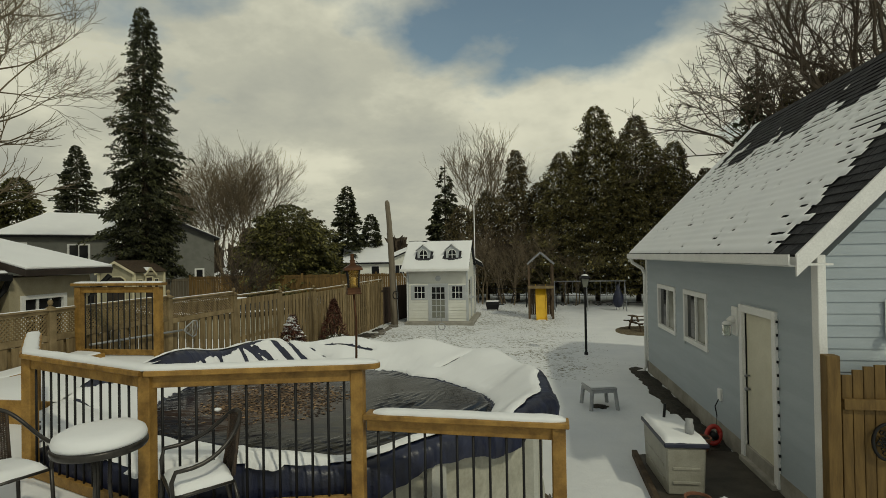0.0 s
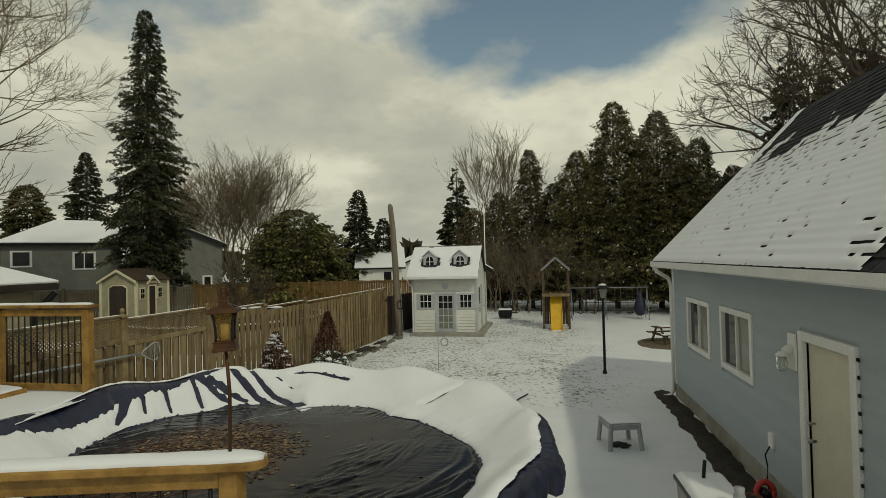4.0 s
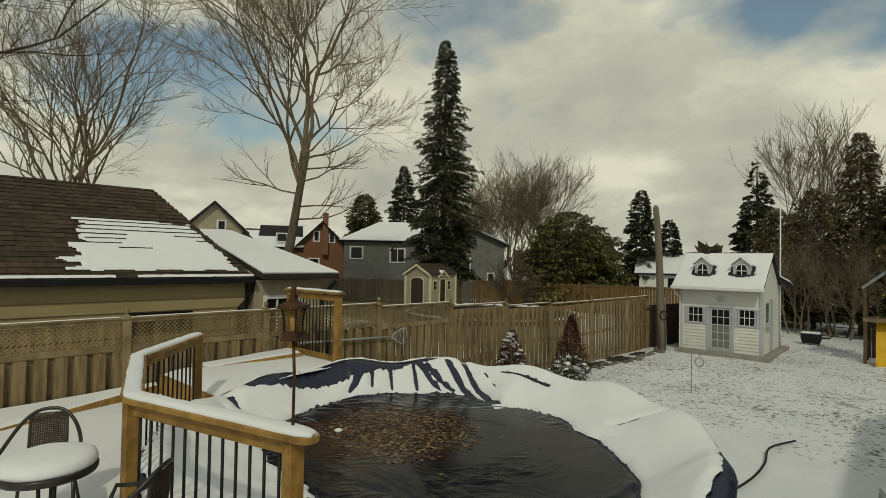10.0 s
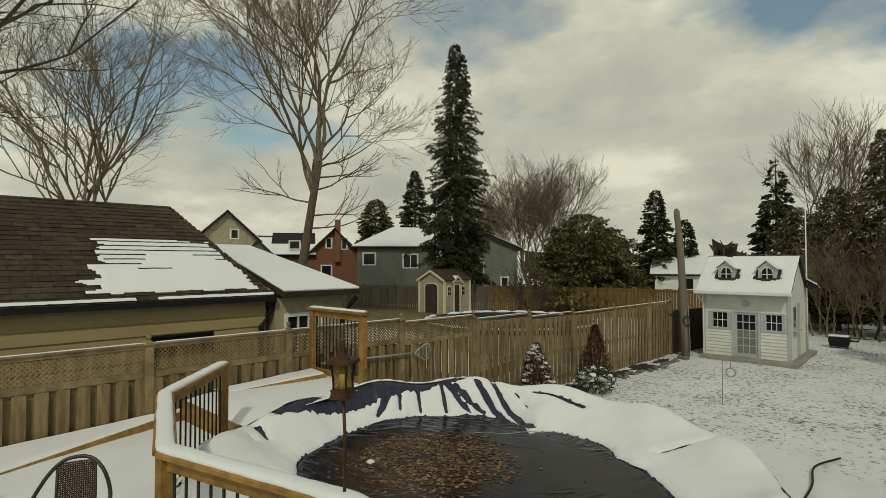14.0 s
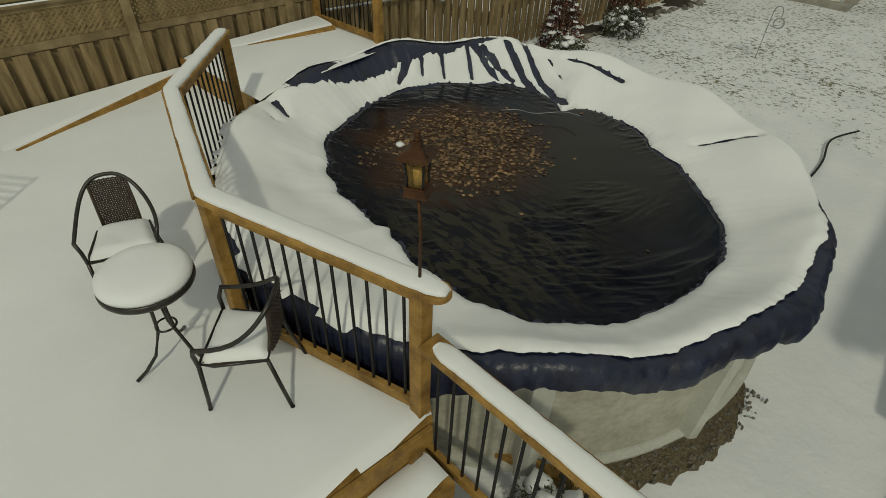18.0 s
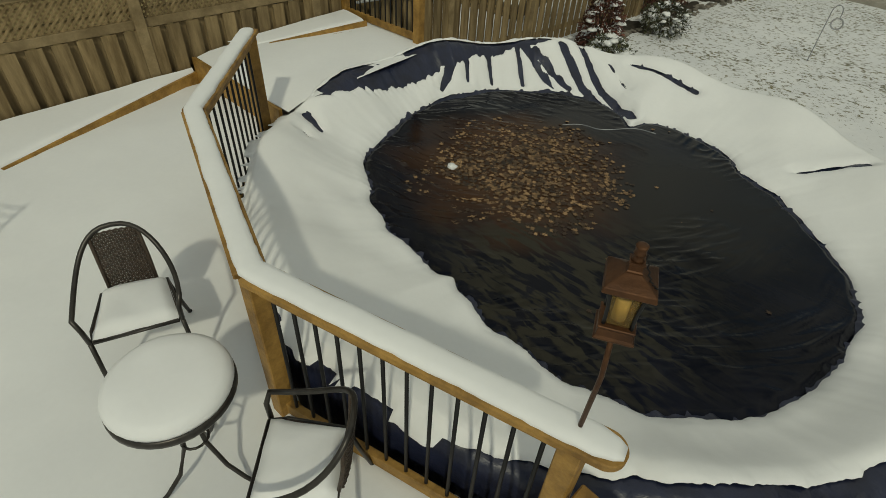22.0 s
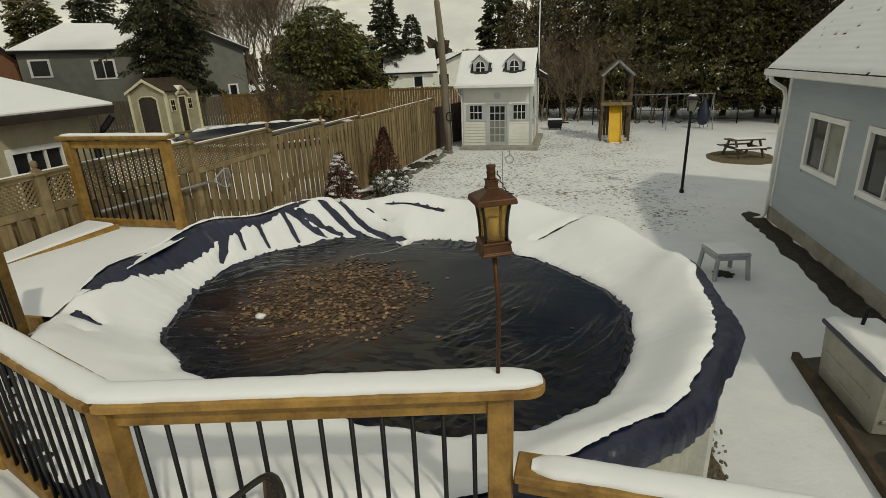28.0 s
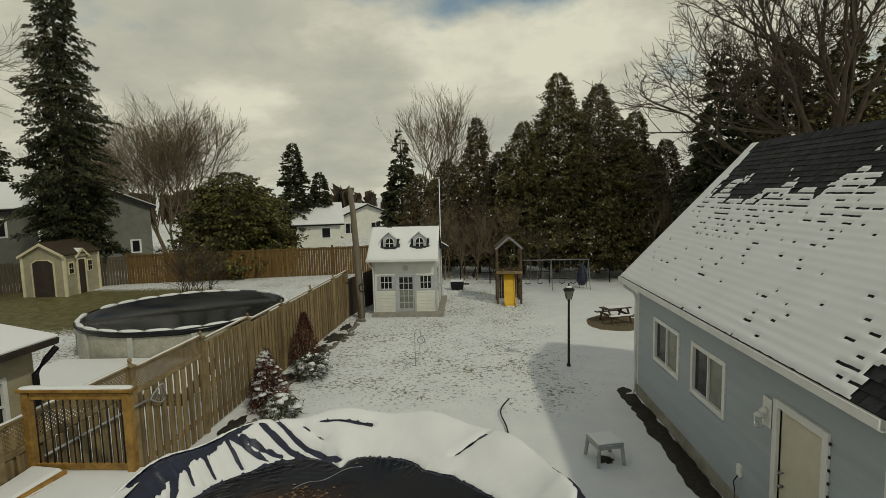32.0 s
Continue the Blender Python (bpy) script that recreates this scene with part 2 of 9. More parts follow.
RED = mat("red_plastic", (0.35, 0.02, 0.015), (0.45, 0.04, 0.03), 0.4, 4, 0.05)
GREEN = mat("dark_green_plastic", (0.02, 0.045, 0.02), (0.035, 0.07, 0.03), 0.45, 4, 0.05)
ROCK = mat("grey_field_stone", (0.11, 0.1, 0.085), (0.22, 0.2, 0.17), 0.9, 7, 0.5, var=0.2)
SHED_WALL = mat("beige_resin_shed", (0.33, 0.30, 0.21), (0.40, 0.37, 0.27), 0.6, 3, 0.05)
SHED_DOOR = mat("brown_resin_door", (0.03, 0.022, 0.018), (0.05, 0.037, 0.03), 0.6, 3, 0.05)
SHED_TRIM = mat("cream_trim", (0.66, 0.6, 0.42), (0.72, 0.66, 0.48), 0.6, 3, 0.05)
DRY_LEAF = leaf_mat("dry_oak_leaf", (0.03, 0.015, 0.007), (0.27, 0.165, 0.08), clump=5.0)
DRY_LEAF.node_tree.nodes["Color Ramp"].color_ramp.elements[0].position = 0.35
SPRUCE = leaf_mat("spruce_needles", (0.006, 0.009, 0.004), (0.07, 0.074, 0.027), 0.0)
CEDAR = leaf_mat("cedar_sprays", (0.007, 0.0075, 0.002), (0.175, 0.148, 0.046), 0.005)
CEDAR_BROWN = leaf_mat("rusty_cedar_sprays", (0.012, 0.010, 0.004), (0.16, 0.122, 0.048), 0.003)
YEW = leaf_mat("rounded_evergreen_leaves", (0.008, 0.011, 0.003), (0.15, 0.138, 0.036), 0.0)
RUSTY = leaf_mat("rust_red_foliage", (0.045, 0.012, 0.008), (0.13, 0.04, 0.025), 0.06)
RUST_CLEAR = leaf_mat("bare_rust_red_foliage", (0.05, 0.014, 0.008), (0.13, 0.045, 0.025), 0.0)
SNOWY_SHRUB = leaf_mat("snowy_shrub_leaves", (0.018, 0.026, 0.010), (0.07, 0.07, 0.03), 0.08)


def ground_material():
    """Thin snow with grass showing through in flecks, more of it on the open lawn, and bare turf beyond the fence."""
    m = bpy.data.materials.new("snowy_lawn")
    m.use_nodes = True
    n, l = m.node_tree.nodes, m.node_tree.links
    b = n["Principled BSDF"]
    b.inputs["Roughness"].default_value, b.inputs["Specular IOR Level"].default_value = 0.6, 0.3
    geo = n.new("ShaderNodeNewGeometry")

    def tex(s, d, r=0.6):
        t = n.new("ShaderNodeTexNoise")
        t.inputs["Scale"].default_value, t.inputs["Detail"].default_value, t.inputs["Roughness"].default_value = s, d, r
        l.new(geo.outputs["Position"], t.inputs["Vector"])
        return t.outputs[0]

    def mth(op, a, c, clamp=False):
        t = n.new("ShaderNodeMath")
        t.operation, t.use_clamp = op, clamp
        for i, v in enumerate((a, c)):
            if isinstance(v, (int, float)):
                t.inputs[i].default_value = v
            else:
                l.new(v, t.inputs[i])
        return t.outputs[0]

    def rng(v, a, c, lo, hi):
        t = n.new("ShaderNodeMapRange")
        for i, x in enumerate((a, c, lo, hi)):
            t.inputs[i + 1].default_value = x
        l.new(v, t.inputs[0])
        return t.outputs[0]

    sep = n.new("ShaderNodeSeparateXYZ")
    l.new(geo.outputs["Position"], sep.inputs[0])
    x, y = sep.outputs[0], sep.outputs[1]
    lawn = mth("MULTIPLY", rng(y, 10.5, 15.0, 0.0, 1.0), rng(x, 4.5, 1.0, 0.25, 1.0))
    turf_y = mth("MULTIPLY", rng(y, 21.0, 24.0, 0.0, 1.0), rng(y, 31.5, 29.0, 0.0, 1.0))
    turf = mth("MULTIPLY", mth("MULTIPLY", turf_y, rng(x, -13.0, -16.5, 0.0, 1.0)), rng(x, -45.0, -40.0, 0.0, 1.0))
    fine, broad = tex(10.0, 9, 0.75), tex(0.55, 4)
    need = mth("SUBTRACT", mth("SUBTRACT", 0.80, mth("MULTIPLY", lawn, 0.268)), mth("MULTIPLY", turf, 0.42))
    need = mth("SUBTRACT", need, mth("MULTIPLY", mth("SUBTRACT", broad, 0.5), 0.22))
    mask = mth("MULTIPLY", mth("SUBTRACT", fine, need), 16.0, True)
    grass = n.new("ShaderNodeValToRGB")
    e = grass.color_ramp.elements
    e[0].position, e[0].color, e[1].position, e[1].color = 0.35, (0.075, 0.07, 0.025, 1), 0.65, (0.17, 0.15, 0.07, 1)
    l.new(tex(3.0, 5), grass.inputs[0])
    snow = n.new("ShaderNodeValToRGB")
    e = snow.color_ramp.elements
    e[0].position, e[0].color, e[1].position, e[1].color = 0.3, (0.67, 0.685, 0.71, 1), 0.7, (0.75, 0.76, 0.775, 1)
    l.new(tex(1.2, 6), snow.inputs[0])
    mx = n.new("ShaderNodeMix")
    mx.data_type = "RGBA"
    l.new(mask, mx.inputs[0])
    l.new(snow.outputs[0], mx.inputs[6])
    l.new(grass.outputs[0], mx.inputs[7])
    l.new(mx.outputs[2], b.inputs["Base Color"])
    bp = n.new("ShaderNodeBump")
    bp.inputs["Strength"].default_value, bp.inputs["Distance"].default_value = 0.4, 0.05
    l.new(mth("ADD", tex(5.0, 8, 0.65), mth("MULTIPLY", mask, -0.3)), bp.inputs["Height"])
    l.new(bp.outputs[0], b.inputs["Normal"])
    return m


GROUND = ground_material()
JAR_GLASS = bpy.data.materials.new("clear_jar_glass")
JAR_GLASS.use_nodes = True
jar_b = JAR_GLASS.node_tree.nodes["Principled BSDF"]
jar_b.inputs["Base Color"].default_value, jar_b.inputs["Roughness"].default_value = (0.88, 0.9, 0.84, 1), 0.08
jar_b.inputs["Transmission Weight"].default_value, jar_b.inputs["IOR"].default_value = 0.95, 1.25



def wet_material():
    """Black wet tarp with a brown silt stain under the leaves and small creases."""
    m = mat("wet_black_tarp", (0.003, 0.0035, 0.006), (0.008, 0.009, 0.015), 0.13, 1.6, 0.0, fine=20, spec=0.1)
    n, l = m.node_tree.nodes, m.node_tree.links
    b = n["Principled BSDF"]
    geo = n.new("ShaderNodeNewGeometry")
    far = n.new("ShaderNodeVectorMath")
    far.operation = "DISTANCE"
    far.inputs[1].default_value = (-3.32, 8.02, 1.0)
    l.new(geo.outputs["Position"], far.inputs[0])
    ns = n.new("ShaderNodeTexNoise")
    ns.inputs["Scale"].default_value, ns.inputs["Detail"].default_value = 2.2, 5
    l.new(geo.outputs["Position"], ns.inputs["Vector"])
    ad = n.new("ShaderNodeMath")
    ad.operation = "MULTIPLY_ADD"
    ad.inputs[1].default_value = 0.9
    l.new(ns.outputs[0], ad.inputs[0])
    l.new(far.outputs["Value"], ad.inputs[2])
    mr = n.new("ShaderNodeMapRange")
    for i, x in enumerate((1.15, 1.75, 1.0, 0.0)):
        mr.inputs[i + 1].default_value = x
    l.new(ad.outputs[0], mr.inputs[0])
    mx = n.new("ShaderNodeMix")
    mx.data_type = "RGBA"
    mx.inputs[7].default_value = (0.05, 0.024, 0.012, 1)
    old = b.inputs["Base Color"].links[0].from_socket
    l.new(mr.outputs[0], mx.inputs[0])
    l.new(old, mx.inputs[6])
    l.new(mx.outputs[2], b.inputs["Base Color"])
    # a skin of grey ice over the deeper side
    ice_d = n.new("ShaderNodeVectorMath")
    ice_d.operation = "DISTANCE"
    ice_d.inputs[1].default_value = (-1.85, 8.75, 1.0)
    l.new(geo.outputs["Position"], ice_d.inputs[0])
    ice_a = n.new("ShaderNodeMath")
    ice_a.operation = "MULTIPLY_ADD"
    ice_a.inputs[1].default_value = 0.5
    l.new(ns.outputs[0], ice_a.inputs[0])
    l.new(ice_d.outputs["Value"], ice_a.inputs[2])
    ice = n.new("ShaderNodeMapRange")
    for i, x in enumerate((0.85, 1.25, 1.0, 0.0)):
        ice.inputs[i + 1].default_value = x
    l.new(ice_a.outputs[0], ice.inputs[0])
    ice_c = n.new("ShaderNodeMix")
    ice_c.data_type = "RGBA"
    ice_c.inputs[7].default_value = (0.017, 0.0165, 0.016, 1)
    l.new(ice.outputs[0], ice_c.inputs[0])
    l.new(mx.outputs[2], ice_c.inputs[6])
    l.new(ice_c.outputs[2], b.inputs["Base Color"])
    # thin silty ice plates over the creased near side; short dark folds painted in
    pl_m = n.new("ShaderNodeMapping")
    pl_m.inputs["Rotation"].default_value, pl_m.inputs["Scale"].default_value = (0, 0, -0.6), (4.5, 15, 4.5)
    l.new(geo.outputs["Position"], pl_m.inputs[0])
    pl_n = n.new("ShaderNodeTexNoise")
    pl_n.inputs["Scale"].default_value, pl_n.inputs["Detail"].default_value, pl_n.inputs["Distortion"].default_value = 1.0, 4, 0.6
    l.new(pl_m.outputs[0], pl_n.inputs["Vector"])
    pl_d = n.new("ShaderNodeVectorMath")
    pl_d.operation = "DISTANCE"
    pl_d.inputs[1].default_value = (-2.15, 6.95, 1.0)
    l.new(geo.outputs["Position"], pl_d.inputs[0])
    pl_a = n.new("ShaderNodeMath")
    pl_a.operation = "MULTIPLY_ADD"
    pl_a.inputs[1].default_value = 0.9
    l.new(ns.outputs[0], pl_a.inputs[0])
    l.new(pl_d.outputs["Value"], pl_a.inputs[2])
    pl_w = n.new("ShaderNodeMapRange")
    for i, x in enumerate((1.0, 1.7, 1.0, 0.0)):
        pl_w.inputs[i + 1].default_value = x
    l.new(pl_a.outputs[0], pl_w.inputs[0])
    pl_r = n.new("ShaderNodeMapRange")
    for i, x in enumerate((0.46, 0.54, 0.0, 1.0)):
        pl_r.inputs[i + 1].default_value = x
    l.new(pl_n.outputs[0], pl_r.inputs[0])
    pl_f = n.new("ShaderNodeMath")
    pl_f.operation = "MULTIPLY"
    l.new(pl_w.outputs[0], pl_f.inputs[0])
    l.new(pl_r.outputs[0], pl_f.inputs[1])
    # stands for the plates' grey sheen, put into the base colour
    pl_c = n.new("ShaderNodeMix")
    pl_c.data_type = "RGBA"
    pl_c.inputs[7].default_value = (0.028, 0.026, 0.020, 1)
    l.new(pl_f.outputs[0], pl_c.inputs[0])
    l.new(ice_c.outputs[2], pl_c.inputs[6])
    l.new(pl_c.outputs[2], b.inputs["Base Color"])
    ice_r = n.new("ShaderNodeMapRange")
    ice_r.inputs[3].default_value, ice_r.inputs[4].default_value = 0.13, 0.2
    l.new(ice.outputs[0], ice_r.inputs[0])
    l.new(ice_r.outputs[0], b.inputs["Roughness"])
    mp = n.new("ShaderNodeMapping")
    mp.inputs["Rotation"].default_value, mp.inputs["Scale"].default_value = (0, 0, -0.75), (3.5, 20, 3.5)
    l.new(geo.outputs["Position"], mp.inputs[0])
    cr = n.new("ShaderNodeTexNoise")
    cr.inputs["Scale"].default_value, cr.inputs["Detail"].default_value = 1.0, 3
    l.new(mp.outputs[0], cr.inputs["Vector"])
    bp = n.new("ShaderNodeBump")
    bp.inputs["Strength"].default_value, bp.inputs["Distance"].default_value = 0.2, 0.01
    calm = n.new("ShaderNodeMapRange")
    calm.inputs[3].default_value, calm.inputs[4].default_value = 0.3, 0.0
    l.new(ice.outputs[0], calm.inputs[0])
    l.new(calm.outputs[0], bp.inputs["Strength"])
    l.new(cr.outputs[0], bp.inputs["Height"])
    l.new(bp.outputs[0], b.inputs["Normal"])
    return m


POOL_WET = wet_material()


# ---- mesh building ----
class MB:
    """Collects vertices and faces for one mesh."""

    def __init__(self):
        self.v, self.f = [], []

    def add(self, verts, faces):
        o = len(self.v)
        self.v += [tuple(p) for p in verts]
        self.f += [tuple(i + o for i in f) for f in faces]
        return self

    def box(self, x0, x1, y0, y1, z0, z1, m=None):
        p = [(x, y, z) for z in (z0, z1) for y in (y0, y1) for x in (x0, x1)]
        if m is not None:
            p = [m @ Vector(q) for q in p]
        return self.add(p, [(0, 2, 3, 1), (4, 5, 7, 6), (0, 1, 5, 4), (2, 6, 7, 3), (0, 4, 6, 2), (1, 3, 7, 5)])

    def beam(self, a, b, w, h, up=(0, 0, 1)):
        """A square-edged bar from a to b, w wide and h high, centred on the line."""
        a, b = Vector(a), Vector(b)
        d = (b - a).normalized()
        s = d.cross(Vector(up))
        s = s.normalized() if s.length > 1e-4 else Vector((1, 0, 0))
        u = s.cross(d)
        p = []
        for c in (a, b):
            for i, j in ((-1, -1), (1, -1), (1, 1), (-1, 1)):
                p.append(c + s * i * w / 2 + u * j * h / 2)
        return self.add(p, [(3, 2, 1, 0), (4, 5, 6, 7), (0, 1, 5, 4), (1, 2, 6, 5), (2, 3, 7, 6), (3, 0, 4, 7)])

    def tube(self, pts, radii, sides=6, caps=True):
        pts = [Vector(p) for p in pts]
        if isinstance(radii, (int, float)):
            radii = [radii] * len(pts)
        o = len(self.v)
        ref = Vector((0.13, 0.31, 0.94))
        for i, p in enumerate(pts):
            d = (pts[min(i + 1, len(pts) - 1)] - pts[max(i - 1, 0)]).normalized()
            s = d.cross(ref)
            if s.length < 0.05:
                s = d.cross(Vector((1, 0, 0)))
            s.normalize()
            u = s.cross(d)
            for k in range(sides):
                a = 2 * math.pi * k / sides
                self.v.append(tuple(p + (s * math.cos(a) + u * math.sin(a)) * radii[i]))
        for i in range(len(pts) - 1):
            for k in range(sides):
                q = (k + 1) % sides
                self.f.append((o + i * sides + k, o + i * sides + q, o + (i + 1) * sides + q, o + (i + 1) * sides + k))
        if caps:
            self.f.append(tuple(o + k for k in reversed(range(sides))))
            e = o + (len(pts) - 1) * sides
            self.f.append(tuple(e + k for k in range(sides)))
        return self

    def lathe(self, profile, sides=16, at=(0, 0, 0)):
        o, n = len(self.v), len(profile)
        for r, z in profile:
            for k in range(sides):
                a = 2 * math.pi * k / sides
                self.v.append((at[0] + r * math.cos(a), at[1] + r * math.sin(a), at[2] + z))
        for i in range(n - 1):
            for k in range(sides):
                q = (k + 1) % sides
                self.f.append((o + i * sides + k, o + i * sides + q, o + (i + 1) * sides + q, o + (i + 1) * sides + k))
        self.f.append(tuple(o + k for k in reversed(range(sides))))
        self.f.append(tuple(o + (n - 1) * sides + k for k in range(sides)))
        return self

    def prism(self, poly, z0, z1):
        n = len(poly)
        self.add([(x, y, z0) for x, y in poly] + [(x, y, z1) for x, y in poly],
                 [tuple(reversed(range(n))), tuple(range(n, 2 * n))] + [(i, (i + 1) % n, n + (i + 1) % n, n + i) for i in range(n)])
        return self

    def slab(self, quad, thick):
        """A slab below four corners given anticlockwise from above."""
        a, b, c, d = (Vector(q) for q in quad)
        nrm = (b - a).cross(d - a).normalized() * thick
        p = [a, b, c, d, a - nrm, b - nrm, c - nrm, d - nrm]
        return self.add(p, [(0, 1, 2, 3), (7, 6, 5, 4), (0, 4, 5, 1), (1, 5, 6, 2), (2, 6, 7, 3), (3, 7, 4, 0)])

    def mesh(self, name, material, smooth=False, bevel=0.0):
        me = bpy.data.meshes.new(name)
        me.from_pydata(self.v, [], self.f)
        if bevel:
            bm = bmesh.new()
            bm.from_mesh(me)
            bmesh.ops.recalc_face_normals(bm, faces=bm.faces)
            bmesh.ops.bevel(bm, geom=[e for e in bm.edges if len(e.link_faces) == 2 and e.calc_face_angle(0) > 0.6], offset=bevel,
                            segments=1, affect="EDGES", clamp_overlap=True)
            bm.to_mesh(me)
            bm.free()
        me.materials.append(material)
        if smooth:
            me.shade_smooth()
        me.update()
        return me


def part(name, mb, material, parent=None, label="", smooth=False, bevel=0.0, kind=""):
    me = mb.mesh(name, material, smooth, bevel) if isinstance(mb, MB) else mb
    ob = new(name, me)
    ob.parent = parent
    if label:
        ob["label"] = label
    if kind:
        ob["kind"] = kind
    return ob


def thing(name, label, category, group="", kind="", at=(0, 0, 0)):
    ob = new(name)
    ob.location = at
    ob.empty_display_size = 0.1
    return tagged(ob, label, category, group, kind)


def at_parent(ob, parent):
    """Keep a mesh built in world places under a thing whose base stands elsewhere."""
    ob.matrix_parent_inverse = Matrix.Translation(parent.location).inverted()
    return ob


def fbm(x, y, s=1.0, o=4):
    return noise.fractal(Vector((x * s, y * s, 0.37)), 1.0, 2.0, o)


def ground_z(x, y):
    t = min(max((y - 11.0) / 11.0, 0.0), 1.0)
    return -0.08 * t * t * (3 - 2 * t)


# ---- setting: ground ----
def build_ground():
    mb = MB()
    g = [-900, -500, -300, -180, -120, -80, -60] + [-50 + 2.0 * i for i in range(16)] + [-18 + 0.5 * i for i in range(57)] \
        + [10.5 + 2 * i for i in range(15)] + [45, 60, 80, 120, 180, 300, 500, 900]
    h = [-900, -500, -300, -150, -80, -40, -20, -10] + [-6 + 0.5 * i for i in range(77)] + [33 + 2 * i for i in range(14)] \
        + [65, 80, 100, 130, 180, 300, 500, 900]
    for y in h:
        for x in g:
            near = 1.0 if -18 < x < 11 and -6 < y < 33 else 0.3
            mb.v.append((x, y, ground_z(x, y) + 0.03 * near * fbm(x, y, 0.6)))
    n = len(g)
    for j in range(len(h) - 1):
        for i in range(n - 1):
            mb.f.append((j * n + i, j * n + i + 1, (j + 1) * n + i + 1, (j + 1) * n + i))
    ob = part("ground", mb, GROUND, smooth=True)
    tagged(ob, "thin patchy snow over a winter lawn", "ground", kind="structure")


build_ground()


def flat_patch(name, material, cx, cy, rx, ry, z, label, category, seed, jag=0.25, raise_c=0.03):
    """A low, ragged-edged patch lying on the ground."""
    rng = random.Random(seed)
    n = 40
    ring = []
    for k in range(n):
        a = 2 * math.pi * k / n
        r = 1 + jag * (noise.noise(Vector((math.cos(a) * 2.5 + seed, math.sin(a) * 2.5, 0))) + 0.4 * (rng.random() - 0.5))
        ring.append((cx + rx * r * math.cos(a), cy + ry * r * math.sin(a)))
    mb = MB()
    mb.v = [(cx, cy, ground_z(cx, cy) + z + raise_c)] + [(cx + (x - cx) * 0.85, cy + (y - cy) * 0.85, ground_z(x, y) + z + raise_c) for x, y in ring] \
        + [(x, y, ground_z(x, y) + z - 0.06) for x, y in ring]
    for k in range(n):
        q = (k + 1) % n
        mb.f += [(0, 1 + k, 1 + q), (1 + k, 1 + n + k, 1 + n + q, 1 + q)]
    return tagged(part(name, mb, material, smooth=True), label, category, kind="stuff")


# ---- wall helpers ----
def frame_of(origin, along):
    """Local (u along the wall, n outward, z up) to world; outward is to the right of the way along."""
    u = Vector((along[0], along[1], 0)).normalized()
    nrm = Vector((u.y, -u.x, 0))
    return Matrix(((u.x, nrm.x, 0, origin[0]), (u.y, nrm.y, 0, origin[1]), (0, 0, 1, origin[2]), (0, 0, 0, 1)))


def cut_spans(u0, u1, za, zb, holes):
    spans = [(u0, u1)]
    for a, b, c, d in holes:
        if c < zb - 0.02 and d > za + 0.02:
            nxt = []
            for s, e in spans:
                if b <= s or a >= e:
                    nxt.append((s, e))
                else:
                    if a - s > 0.01:
                        nxt.append((s, a))
                    if e - b > 0.01:
                        nxt.append((b, e))
            spans = nxt
    return spans


def lap_siding(parent, material, m, length, z0, z1, course, holes=(), limit=None, joined=False, name="siding_board", proud=0.016):
    """Overlapping boards, one piece for each run between openings."""
    z, whole = z0, MB()
    while z < z1 - 0.02:
        zt = min(z + course, z1)
        a, b = (0.0, length) if limit is None else limit(zt)
        a2, b2 = (0.0, length) if limit is None else limit(z)
        for s, e in cut_spans(a2, b2, z, zt, holes):
            s2, e2 = max(s, a) if s == a2 else s, min(e, b) if e == b2 else e
            if e2 - s2 < 0.02:
                continue
            mb = whole if joined else MB()
            mb.add([m @ Vector(p) for p in ((s, 0.003, z), (e, 0.003, z), (e, proud, z), (s, proud, z),
                                            (s2, 0.003, zt), (e2, 0.003, zt), (e2, 0.006, zt), (s2, 0.006, zt))],
                   [(0, 1, 2, 3), (7, 6, 5, 4), (3, 2, 6, 7), (0, 3, 7, 4), (1, 5, 6, 2), (0, 4, 5, 1)])
            if not joined:
                part(name, mb, material, parent)
        z = zt
    if joined:
        part("siding", whole, material, parent, kind="stuff")


def wall_core(parent, material, m, length, z0, z1, thick, holes=(), name="wall"):
    """A wall with thickness and openings right through it."""
    zs = sorted({z0, z1, *[h[2] for h in holes], *[h[3] for h in holes]})
    for za, zb in zip(zs, zs[1:]):
        for s, e in cut_spans(0, length, za, zb, holes):
            mb = MB()
            mb.box(s, e, -thick, 0, za, zb, m)
            part(name, mb, material, parent)


